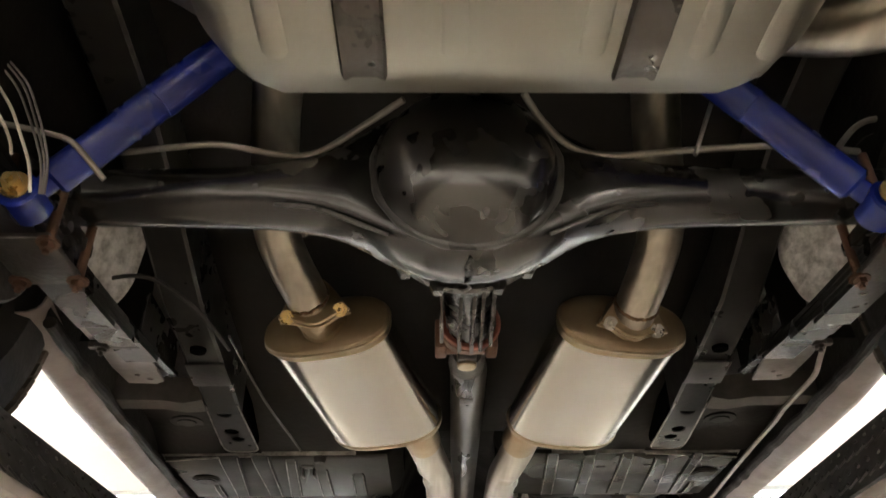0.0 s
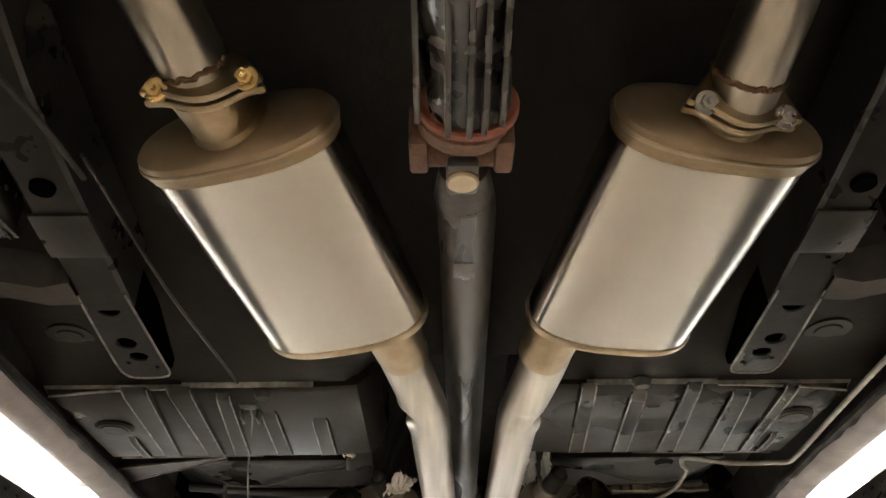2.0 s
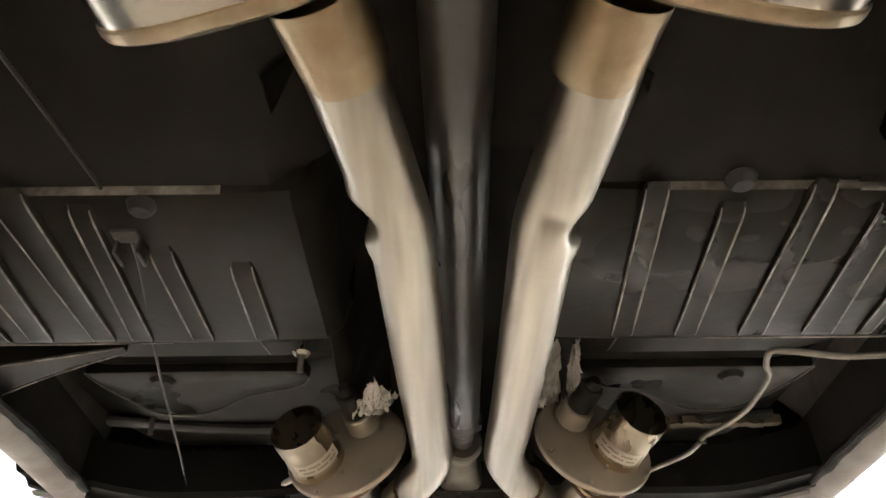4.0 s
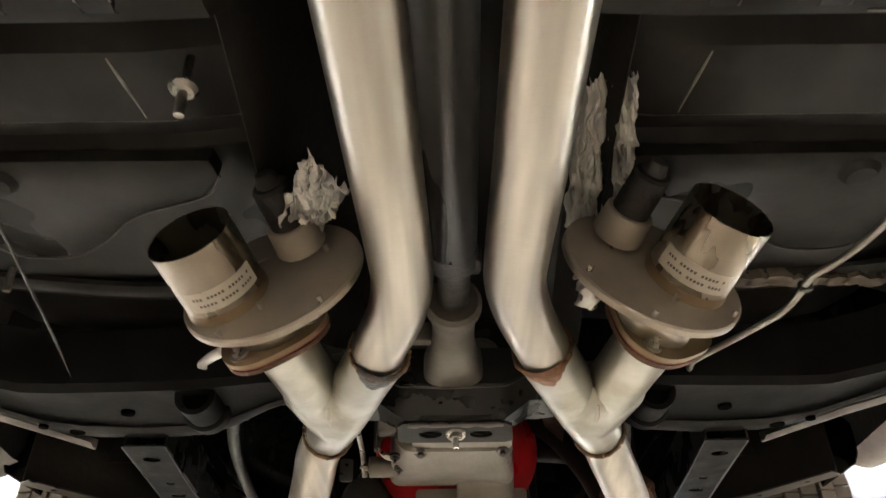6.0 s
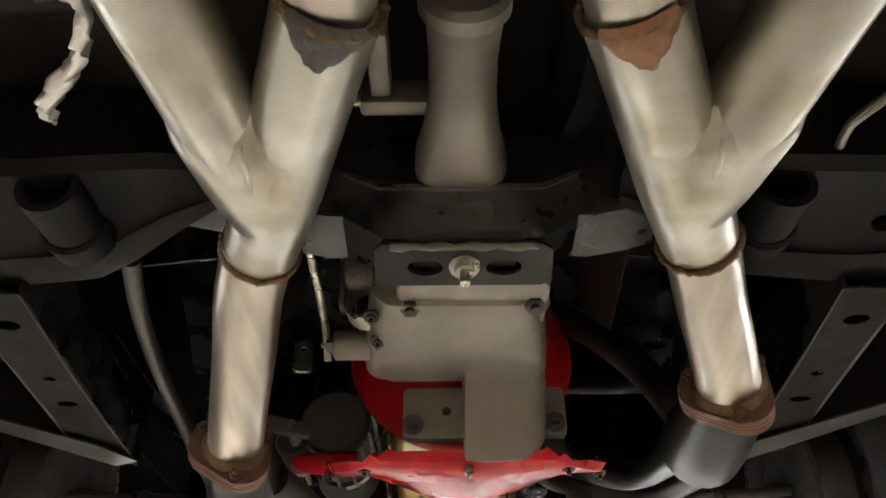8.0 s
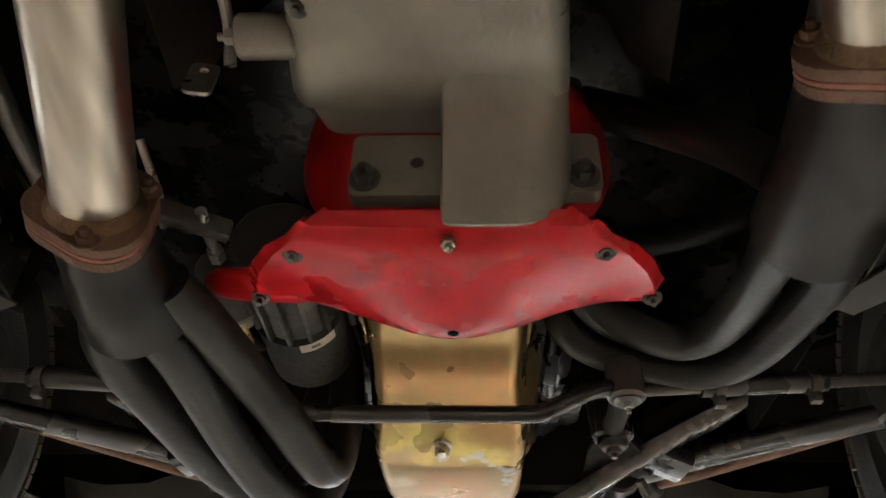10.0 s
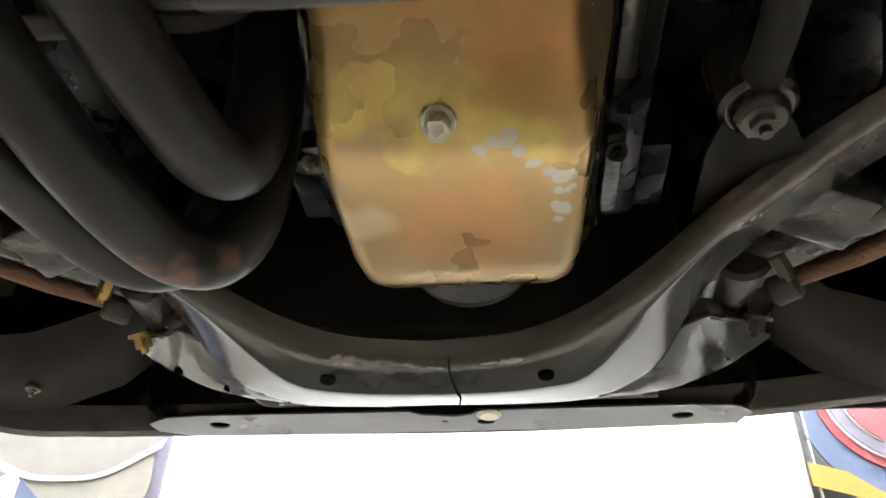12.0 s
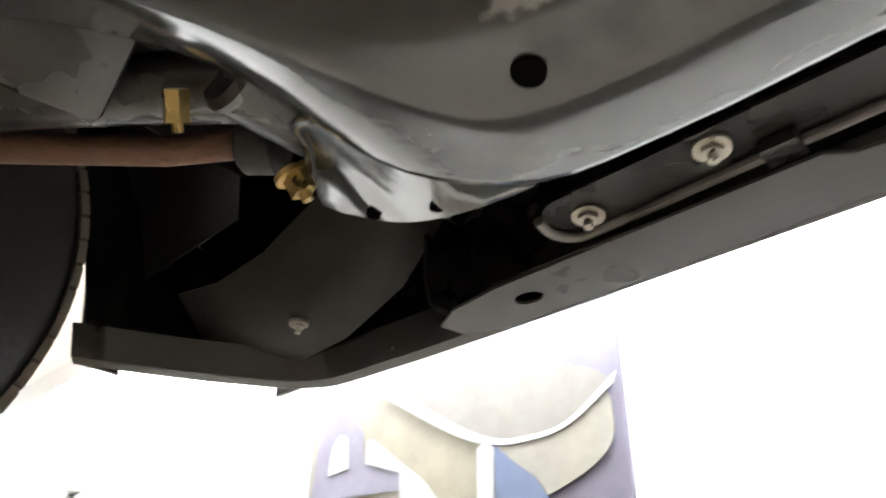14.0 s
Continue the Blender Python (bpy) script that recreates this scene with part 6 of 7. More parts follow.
def oil_pan():
    t = thing("oil_pan", (0.04, 3.5, 1.7), "gold chromate plated oil pan with bare scuffed patches", "oil pan")

    def sect(y, x0, x1, zb, zt=1.865, r=0.018):
        pts = rounded(x0, zb, x1, zt, r, 4)
        return [(x + (0.030 if x > 0.04 else -0.020) * max(0, min(1, (z - zb - r) / (zt - zb - r))), y, z) for x, z in pts]

    stations = ((3.25, -0.045, 0.125, 1.80), (3.29, -0.050, 0.130, 1.792), (3.37, -0.052, 0.132, 1.786), (3.400, -0.052, 0.130, 1.779), (3.420, -0.050, 0.128, 1.765), (3.435, -0.050, 0.127, 1.758), (3.455, -0.050, 0.127, 1.752), (3.49, -0.052, 0.129, 1.736), (3.53, -0.056, 0.131, 1.712), (3.55, -0.056, 0.131, 1.704), (3.58, -0.056, 0.131, 1.701), (3.67, -0.053, 0.128, 1.700), (3.695, -0.049, 0.124, 1.702), (3.710, -0.042, 0.117, 1.708), (3.718, -0.034, 0.110, 1.722), (3.722, -0.03, 0.106, 1.75), (3.73, -0.035, 0.112, 1.80), (3.76, -0.06, 0.135, 1.812), (3.81, -0.07, 0.145, 1.812), (3.822, -0.07, 0.145, 1.806), (3.834, -0.062, 0.137, 1.808), (3.838, -0.055, 0.13, 1.82))
    stations = [(y + 0.013 * min(max((y - 3.62) / 0.06, 0), 1), x0, x1 + 0.006 * min(max((y - 3.50) / 0.05, 0), 1), zb) for y, x0, x1, zb in stations]
    part("sump", skin([sect(*q) for q in stations]), GOLD, t, "gold plated pressing", 50)
    for s in (-1, 1):
        x = 0.04 + s * 0.112
        part("side_flange", box((x, 3.54, 1.862), (0.030, 0.58, 0.006), 0.002), BEAM, t, "black gasket flange")
        part("side_skirt", box((0.04 + s * 0.100, 3.33, 1.828), (0.004, 0.16, 0.07), 0.001, (0, s * 6, 0)), GOLD, t)
        for k in range(8):
            part("flange_bolt", hexbolt((x + s * 0.006, 3.28 + k * 0.075, 1.858), (0, 0, -1), 0.0055, 0.005), DARKBOLT, t)
    n = Vector((0, -0.35, -0.94)).normalized()
    p = Vector((0.032, 3.528, 1.714))
    part("drain_plug", joined(cyl(p, p + n * 0.004, 0.0125, 0.0125, 28, 0.001), tube([p + n * 0.003, p + n * 0.019], [0.0092, 0.0088], 6, 1)), BOLT, t, "steel hexagon drain plug")


oil_pan()


def starter_motor():
    t = thing("starter_motor", (-0.14, 3.35, 1.79), "grey finned starter motor with a black can", "starter motor")
    nose = part("nose", cyl((-0.138, 3.245, 1.828), (-0.140, 3.385, 1.83), 0.052, 0.050, 36, 0.006), CASTGREY, t, "grey finned nose casting")
    for k in range(7):
        q = radians(190 + 26 * k)
        part("fin", box((-0.139 + math.cos(q) * 0.051, 3.315, 1.828 + math.sin(q) * 0.051), (0.012, 0.13, 0.006), 0.002, (0, -math.degrees(q), 0)), CASTGREY, nose)
    part("can", cyl((-0.140, 3.38, 1.83), (-0.142, 3.50, 1.832), 0.055, 0.055, 40, 0.006), RUBBER, t, "black motor can")
    part("label", skin([[(-0.140 + math.cos(q) * 0.0556, y, 1.83 + math.sin(q) * 0.0556) for y in (3.386, 3.402)] for q in (radians(278 + 6 * k) for k in range(9))], False, False), LABEL, t, "white paper label")
    part("label_print", skin([[(-0.140 + math.cos(q) * 0.056, y, 1.83 + math.sin(q) * 0.056) for y in (3.391, 3.397)] for q in (radians(292 + 4 * k) for k in range(4))], False, False), INK, t)
    part("solenoid", cyl((-0.205, 3.27, 1.81), (-0.203, 3.36, 1.81), 0.026, 0.026, 28, 0.004), CASTGREY, t, "grey solenoid")
    part("solenoid_cap", cyl((-0.203, 3.345, 1.808), (-0.202, 3.375, 1.808), 0.0265, 0.022, 24, 0.005), LABEL, t, "cream plastic cap")
    part("terminal", cyl((-0.195, 3.36, 1.79), (-0.193, 3.40, 1.785), 0.004, n=10), BRASS, t)
    part("cable", tube([(-0.193, 3.395, 1.786), (-0.19, 3.43, 1.80), (-0.22, 3.5, 1.86), (-0.25, 3.55, 1.95)], 0.006, 10, 6), RUBBER, t, "black cable")


starter_motor()


def header_left():
    t = thing("exhaust_header", (-0.24, 3.1, 1.7), "black coated tubular exhaust header swept under the engine", "exhaust header", "exhaust headers")
    part("collector", tube([(-0.239, 3.088, 1.727), (-0.243, 3.13, 1.722), (-0.244, 3.17, 1.717), (-0.243, 3.215, 1.713)], [0.040, 0.043, 0.050, 0.053], 30, 4), TUBING, t, "black collector")
    runs = (
        [(-0.275, 3.20, 1.712), (-0.292, 3.27, 1.704), (-0.280, 3.37, 1.696), (-0.262, 3.52, 1.690), (-0.236, 3.62, 1.690), (-0.205, 3.662, 1.70), (-0.178, 3.668, 1.735), (-0.165, 3.66, 1.82), (-0.14, 3.65, 1.93)],
        [(-0.236, 3.19, 1.704), (-0.216, 3.27, 1.692), (-0.202, 3.41, 1.674), (-0.188, 3.51, 1.663), (-0.166, 3.585, 1.660), (-0.138, 3.614, 1.672), (-0.118, 3.615, 1.715), (-0.112, 3.60, 1.81), (-0.12, 3.59, 1.93)],
        [(-0.205, 3.17, 1.716), (-0.186, 3.23, 1.712), (-0.168, 3.30, 1.705), (-0.142, 3.38, 1.690), (-0.126, 3.46, 1.680), (-0.112, 3.518, 1.679), (-0.100, 3.540, 1.705), (-0.098, 3.535, 1.79), (-0.12, 3.53, 1.93)],
        [(-0.25, 3.20, 1.735), (-0.25, 3.30, 1.76), (-0.235, 3.40, 1.80), (-0.19, 3.46, 1.87), (-0.15, 3.46, 1.95)],
    )
    for run in runs:
        part("primary_tube", tube(run, 0.0235, 24, 6), TUBING, t, "black coated primary tube")
    for p in ((-0.13, 3.65, 1.94), (-0.13, 3.57, 1.94), (-0.13, 3.47, 1.94)):
        part("port_flange", box(p, (0.02, 0.08, 0.06), 0.006), TUBING, t)


header_left()


def header_right():
    t = thing("exhaust_header", (0.34, 2.95, 1.7), "black coated tubular exhaust header bent towards the block", "exhaust header", "exhaust headers")
    part("collector", tube([(0.337, 2.925, 1.728), (0.343, 2.97, 1.726), (0.352, 3.05, 1.73), (0.36, 3.12, 1.737)], [0.040, 0.042, 0.049, 0.052], 30, 4), TUBING, t, "black collector")
    runs = (
        [(0.385, 3.09, 1.742), (0.408, 3.18, 1.752), (0.412, 3.28, 1.765), (0.396, 3.40, 1.777), (0.365, 3.455, 1.785), (0.32, 3.468, 1.790), (0.255, 3.452, 1.798), (0.20, 3.425, 1.808), (0.175, 3.40, 1.84), (0.18, 3.39, 1.93)],
        [(0.345, 3.09, 1.737), (0.348, 3.17, 1.752), (0.353, 3.29, 1.775), (0.347, 3.375, 1.790), (0.318, 3.412, 1.798), (0.27, 3.402, 1.806), (0.215, 3.37, 1.818), (0.19, 3.33, 1.85), (0.19, 3.32, 1.95)],
        [(0.375, 3.08, 1.76), (0.405, 3.20, 1.84), (0.40, 3.33, 1.93), (0.33, 3.46, 1.99), (0.2, 3.52, 2.02)],
        [(0.33, 3.08, 1.765), (0.305, 3.13, 1.85), (0.26, 3.19, 1.94), (0.2, 3.22, 2.0)],
    )
    for run in runs:
        part("primary_tube", tube(run, 0.0225, 24, 6), TUBING, t, "black coated primary tube")


header_right()


# ---- steering and front suspension ----
def drag_link():
    t = thing("drag_link", (0.03, 3.41, 1.70), "black steering centre link bent at both ends", "centre link")
    part("bar", tube([(-0.26, 3.34, 1.735), (-0.20, 3.375, 1.718), (-0.155, 3.40, 1.708), (-0.12, 3.411, 1.704), (-0.06, 3.413, 1.703), (0.04, 3.412, 1.703), (0.13, 3.411, 1.703), (0.155, 3.407, 1.706), (0.18, 3.396, 1.714), (0.21, 3.398, 1.728), (0.25, 3.42, 1.742)], 0.0102, 20, 5), BLACK, t)
    part("end_eye", cyl((-0.262, 3.338, 1.715), (-0.262, 3.338, 1.76), 0.022, 0.022, 24, 0.004), BLACK, t)


drag_link()


def idler_arm():
    t = thing("idler_arm", (0.246, 3.48, 1.72), "dusty grey idler arm with round bushed ends", "idler arm")
    part("end_cap", joined(cyl((0.246, 3.413, 1.77), (0.246, 3.413, 1.722), 0.022, 0.022, 32, 0.003), cyl((0.246, 3.413, 1.722), (0.246, 3.413, 1.717), 0.016, 0.014, 28, 0.002)), RADBAR, t, "round greased end")
    part("nut", hexbolt((0.247, 3.414, 1.718), (0, 0, -1), 0.006, 0.005, False), BOLT, t)
    part("arm", tube([(0.246, 3.43, 1.74), (0.246, 3.48, 1.737), (0.248, 3.515, 1.742), (0.25, 3.555, 1.752)], [0.014, 0.013, 0.013, 0.016], 18, 5), DUSTBLACK, t, "dusty forged arm")
    part("pivot", joined(cyl((0.25, 3.555, 1.79), (0.25, 3.555, 1.735), 0.030, 0.027, 32, 0.004), cyl((0.25, 3.555, 1.735), (0.25, 3.555, 1.724), 0.020, 0.019, 28, 0.003)), BLACK, t, "dark bushed pivot")
    part("pivot_nut", hexbolt((0.25, 3.555, 1.725), (0, 0, -1), 0.010, 0.008), DARKBOLT, t)


idler_arm()


def tie_rod(s):
    t = thing("tie_rod", (0.4 * s, 3.55, 1.8), "dark steering tie rod with an adjusting sleeve", "tie rod", "tie rods")
    a, b = Vector((0.20 * s, 3.47, 1.76)), Vector((0.63 * s, 3.50, 1.80))
    part("rod", tube([a, a + (b - a) * 0.3, b], 0.009, 14, 1), DARKBOLT, t)
    part("sleeve", tube([a + (b - a) * 0.35, a + (b - a) * 0.72], 0.0135, 18, 1), BLACK, t)
    for k in (0.4, 0.68):
        p = a + (b - a) * k
        part("clamp", joined(tube([p - (b - a) * 0.015, p + (b - a) * 0.015], 0.017, 18, 1), box(p + Vector((0, 0, -0.02)), (0.014, 0.012, 0.018), 0.002)), DARKBOLT, t)


for s in (-1, 1):
    tie_rod(s)


def k_member():
    t = thing("k_member", (0.0, 3.85, 1.68), "glossy black welded front crossmember with scuffed paint", "crossmember")
    rim_line = [(0.0, 3.812, 1.704), (0.08, 3.800, 1.705), (0.136, 3.772, 1.711), (0.172, 3.735, 1.716), (0.203, 3.695, 1.721), (0.235, 3.650, 1.728), (0.28, 3.610, 1.742), (0.34, 3.575, 1.765), (0.43, 3.540, 1.80)]
    edge_line = [(0.0, 3.928, 1.690), (0.08, 3.929, 1.690), (0.16, 3.921, 1.692), (0.214, 3.876, 1.6995), (0.237, 3.817, 1.717), (0.258, 3.769, 1.735), (0.299, 3.721, 1.751), (0.353, 3.683, 1.771), (0.43, 3.640, 1.80)]
    rims, edges = ([Vector((-p.x, p.y, p.z)) for p in reversed(half[1:])] + half for half in (curve_points(rim_line, 4), curve_points(edge_line, 4)))
    front_profile = [(0.03, 0.013), (0.08, 0.021), (0.2, 0.0205), (0.38, 0.0203), (0.52, 0.02), (0.57, 0.019), (0.62, 0.0172), (0.75, 0.0116), (0.9, 0.0048), (0.97, 0.0014)]
    arm_profile = [(0.02, 0.010), (0.05, 0.0175), (0.09, 0.0215), (0.13, 0.0229), (0.17, 0.0228), (0.22, 0.0216), (0.3, 0.0193), (0.55, 0.0124), (0.8, 0.0055), (0.95, 0.0014)]
    stations = []
    for a, b in zip(rims, edges):
        up, across = Vector((0, 0, 1)), b - a
        out = Vector((across.x, across.y, 0)).normalized()
        ease = lambda u: u * u * (3 - 2 * u)
        k = 1 - 0.3 * ease(min(max((abs(a.x) - 0.26) / 0.12, 0), 1))
        arm = ease(min(max((abs(a.x) - 0.12) / 0.07, 0), 1))
        low = [a + across * (u0 + (u1 - u0) * arm) - up * (d0 + (d1 - d0) * arm) * k for (u0, d0), (u1, d1) in zip(front_profile, arm_profile)]
        stations.append([a + across * 0.8 + up * 0.03, a + across * 0.06 + up * 0.004, a, *low, b, b + out * 0.005 + up * 0.006, b + out * 0.008 + up * 0.02, b + out * 0.008 + up * 0.07])
    part("belly", shell(stations, 0.004), KPAINT, t, "scuffed glossy black belly and arms", 60)
    part("seam", tube([(0.016, 3.812, 1.703), (0.0155, 3.820, 1.6805), (0.016, 3.835, 1.6765), (0.019, 3.857, 1.6745), (0.0205, 3.869, 1.6740), (0.022, 3.887, 1.6790), (0.020, 3.908, 1.6845), (0.018, 3.928, 1.690)], 0.0010, 6, 4), HOLE, t, "dark centre seam")
    for x in (-0.105, 0.107):
        part("hole", cyl((x, 3.8436, 1.698), (x, 3.8399, 1.6780), 0.0078, 0.0078, 24), HOLE, t, "dark round opening")
    for s in (-1, 1):
        inner = [(0.163, 3.919, 1.6935), (0.193, 3.897, 1.6975), (0.214, 3.876, 1.7015), (0.237, 3.824, 1.721), (0.262, 3.830, 1.734), (0.288, 3.858, 1.748), (0.322, 3.884, 1.760)]
        outer = [(0.166, 3.924, 1.6935), (0.200, 3.928, 1.700), (0.232, 3.933, 1.709), (0.262, 3.936, 1.719), (0.295, 3.938, 1.733), (0.325, 3.931, 1.748), (0.352, 3.918, 1.762)]
        if s > 0:  # this ear is bent flatter
            outer = [(x, y, z - 0.005 * min((x - 0.166) / 0.06, 1)) for x, y, z in outer]
        rows = []
        for p, q in zip(curve_points(inner, 3), curve_points(outer, 3)):
            rows.append([(v.x * s, v.y, v.z) for v in (p + Vector((0, 0, 0.02)), p, p.lerp(q, 0.35) - Vector((0, 0, 0.0025 * noise.noise(p * 40))), p.lerp(q, 0.7) + Vector((0, 0, 0.005 * noise.noise(q * 45))), q + Vector((0, 0.004, 0.003)) * noise.noise(q * 60), q + Vector((0, 0.004, 0.006)), q + Vector((0, 0.006, 0.03)))])
        part("front_ear", shell(rows, 0.004), KPAINT, t, "glossy black ear")
        part("ear_lip", tube([(x * s, y, z - 0.001) for x, y, z in inner[3:]], 0.0035, 8, 4), KPAINT, t)
        for p in ((0.236, 3.920, 1.7075), (0.300, 3.924, 1.732)):
            part("hole", cyl((p[0] * s, p[1], p[2] + 0.01), (p[0] * s, p[1], p[2] + 0.0015), 0.005, 0.005, 14), HOLE, t, "dark round opening")
        part("pivot_boss", joined(cyl((0.30 * s, 3.80, 1.79), (0.30 * s, 3.90, 1.795), 0.034, 0.034, 28, 0.005)), BLACK, t)
        part("pivot_bolt", hexbolt((0.328 * s, 3.876, 1.756), (-0.2 * s, 0.5, -0.8), 0.0095, 0.015), BRASS if s < 0 else DARKBOLT, t, "gold passivated pivot bolt" if s < 0 else "dark pivot bolt")
        part("arm_bracket", box((0.335 * s, 3.72, 1.785), (0.11, 0.07, 0.03), 0.006, (0, 18 * s, 10 * s)), BLACK, t)
        part("bracket_bolt", hexbolt((0.325 * s, 3.783, 1.768), (0.5 * s, 0.5, -0.7), 0.0085, 0.020, False), BRASS if s < 0 else DARKBOLT, t, "gold passivated bolt" if s < 0 else "dark bolt")
    outline = [(0.226, 3.675), (0.223, 3.60), (0.229, 3.567), (0.240, 3.546), (0.262, 3.546), (0.280, 3.575), (0.300, 3.612), (0.268, 3.650)]
    part("idler_bracket", plate(outline, [], 0.005, pose(0, 0, 1.738)), DUSTBLACK, t, "black idler bracket")


k_member()


def control_arm(s):
    t = thing("control_arm", (0.5 * s, 3.8, 1.8), "black lower control arm with a rusty strut rod", "control arm", "lower control arms")
    part("arm", tube([(0.30 * s, 3.84, 1.795), (0.45 * s, 3.72, 1.795), (0.64 * s, 3.58, 1.79)], [0.03, 0.026, 0.022], 20, 4, squash=0.7), BLACK, t)
    part("strut_rod", tube([(0.355 * s, 3.865, 1.792), (0.42 * s, 3.825, 1.795), (0.62 * s, 3.64, 1.80)], 0.0115, 14, 1), RUST, t, "rust brown strut rod")
    part("strut_bush", cyl((0.37 * s, 3.857, 1.793), (0.345 * s, 3.875, 1.79), 0.022, 0.022, 24, 0.004), RUBBER, t)
    part("ball_joint", cyl((0.635 * s, 3.575, 1.775), (0.635 * s, 3.575, 1.83), 0.028, 0.03, 24, 0.005), DARKBOLT, t)


for s in (-1, 1):
    control_arm(s)


# ---- front of the car ----
def radiator_support():
    t = thing("radiator_support", (0, 4.11, 1.75), "grey dusted black radiator support bar with round holes", "radiator support")
    holes = [(-0.319, 4.118, 0.014, 0.010), (0.289, 4.112, 0.014, 0.010), (0.038, 4.122, 0.012, 0.008), (-0.015, 4.118, 0.005, 0.003)]
    outline = [(-0.415, 4.11), (-0.385, 4.093), (-0.33, 4.086), (-0.06, 4.086), (-0.045, 4.098), (0.0, 4.104), (0.02, 4.098), (0.03, 4.086), (0.30, 4.080), (0.35, 4.085), (0.375, 4.105), (0.36, 4.14), (0.2, 4.15), (-0.2, 4.154), (-0.37, 4.152), (-0.41, 4.135)]
    part("bottom_bar", plate(outline, holes, 0.003, pose(0, 0, 1.752)), RADBAR, t, "dusted bar with round holes")
    part("back_wall", box((0, 4.165, 2.08), (1.5, 0.006, 0.60), 0.001), BLACK, t)
    part("radiator", box((0, 4.06, 2.08), (0.62, 0.05, 0.46), 0.01), UNDERCOAT, t, "dark radiator core")
    for x in (-0.40, 0.365):
        part("end_gusset", shell([[(x + dx, 4.09, 1.756 + dz), (x + dx, 4.155, 1.756 + dz)] for dx, dz in ((0.0, 0), (math.copysign(0.012, x), 0.01), (math.copysign(0.02, x), 0.04), (math.copysign(0.022, x), 0.12))], 0.003), BLACK, t)
    strip = part("stone_strip", plate(rounded(-0.252, 4.035, 0.26, 4.085, 0.022), [], 0.003, pose(0, 0, 1.769)), BLACK, t, "black folded strip")
    lip = [(0.255, 4.078), (0.10, 4.080), (-0.10, 4.083), (-0.22, 4.086), (-0.245, 4.082), (-0.255, 4.066), (-0.252, 4.045)]
    part("lip", tube([(x, y, 1.766) for x, y in lip], 0.0042, 10, 4), GREYDUST, strip, "pale worn lip")
    for x in (-0.08, 0.079):
        part("tab", box((x, 4.078, 1.7635), (0.026, 0.022, 0.010), 0.002), BLACK, strip)
    for x, y in ((-0.220, 4.064), (-0.115, 4.052), (0.081, 4.048), (0.117, 4.049), (0.20, 4.055)):
        part("strip_bolt", hexbolt((x, y, 1.767), (0, -0.1, -1), 0.0085, 0.006), BOLT, strip, "pale strip bolt")
    part("rubber_plug", cyl((0.043, 4.098, 1.752), (0.043, 4.098, 1.748), 0.016, 0.013, 20, 0.001), LABEL, t, "cream plug")


radiator_support()


def front_valance():
    t = thing("front_valance", (0, 4.2, 1.76), "black front valance and inner fenders of the car", "front valance")
    pts = [(-0.775, 3.925, 1.757), (-0.745, 3.955, 1.752), (-0.69, 4.045, 1.75), (-0.62, 4.125, 1.748), (-0.52, 4.145, 1.75), (-0.40, 4.158, 1.754), (-0.2, 4.168, 1.757), (0.0, 4.170, 1.757), (0.2, 4.162, 1.757), (0.40, 4.14, 1.762), (0.52, 4.125, 1.769), (0.62, 4.10, 1.768), (0.69, 4.04, 1.766), (0.745, 3.955, 1.766), (0.775, 3.925, 1.769)]
    path = curve_points(pts, 4)
    rows = []
    for p in path:
        out = Vector((p.x * 0.9, (p.y - 3.3), 0)).normalized()
        rows.append([p - out * 0.03 + Vector((0, 0, 0.035)), p - out * 0.012 + Vector((0, 0, 0.004)), p, p + out * 0.008 + Vector((0, 0, 0.006)), p + out * 0.03 + Vector((0, 0, 0.07)), p + out * 0.05 + Vector((0, 0, 0.22)), p + out * 0.04 + Vector((0, 0, 0.5))])
    part("skin", shell(rows, 0.003), GLOSS, t, "glossy black lower panel")
    for s in (-1, 1):
        rows = []
        for x, z in ((0.38, 1.90), (0.46, 1.82), (0.54, 1.79), (0.62, 1.785), (0.70, 1.80)):
            rows.append([(x * s, y, z + dz) for y, dz in ((3.99, 0.04), (4.03, 0.0), (4.07, -0.008), (4.10, -0.012))])
        part("splash_shield", shell(rows, 0.003), UNDERCOAT, t, "black splash shield")
        part("inner_fender", shell([[(0.40 * s, y, 1.86), (0.50 * s, y, 1.98), (0.62 * s, y, 2.06), (0.80 * s, y, 2.10)] for y in (3.2, 3.5, 3.8, 4.1)], 0.003), BLACK, t, "black inner fender")
        rows = []
        for y in (3.04, 3.12, 3.19, 3.22, 3.28, 3.36, 3.46, 3.56, 3.66, 3.76, 3.84, 3.90, 3.922, 3.935, 3.98):
            low = 1.80 + math.sqrt(max(0, 0.365**2 - (y - 3.56) ** 2)) if abs(y - 3.56) < 0.3651 else (1.764 if y > 3.5 else 1.83)
            rows.append([(0.79 * s, y, low), (0.80 * s, y, low + 0.02), (0.83 * s, y, 2.25), (0.80 * s, y, 2.42)])
        part("fender", shell(rows, 0.003), GLOSS, t, "glossy black fender")
        part("fender_tail", shell([[(0.845 * s, y, 1.94), (0.85 * s, y, 1.96), (0.86 * s, y, 2.2), (0.84 * s, y, 2.42)] for y in (2.66, 2.80, 2.92, 3.05)], 0.003), GLOSS, t, "glossy black fender tail")
        part("bolt", hexbolt((0.555 * s, 4.05, 1.779), (0, 0, -1), 0.0065, 0.005), BOLT, t)
    part("upper_closing", box((0, 3.7, 2.36), (1.7, 1.4, 0.02), 0), BLACK, t)


front_valance()


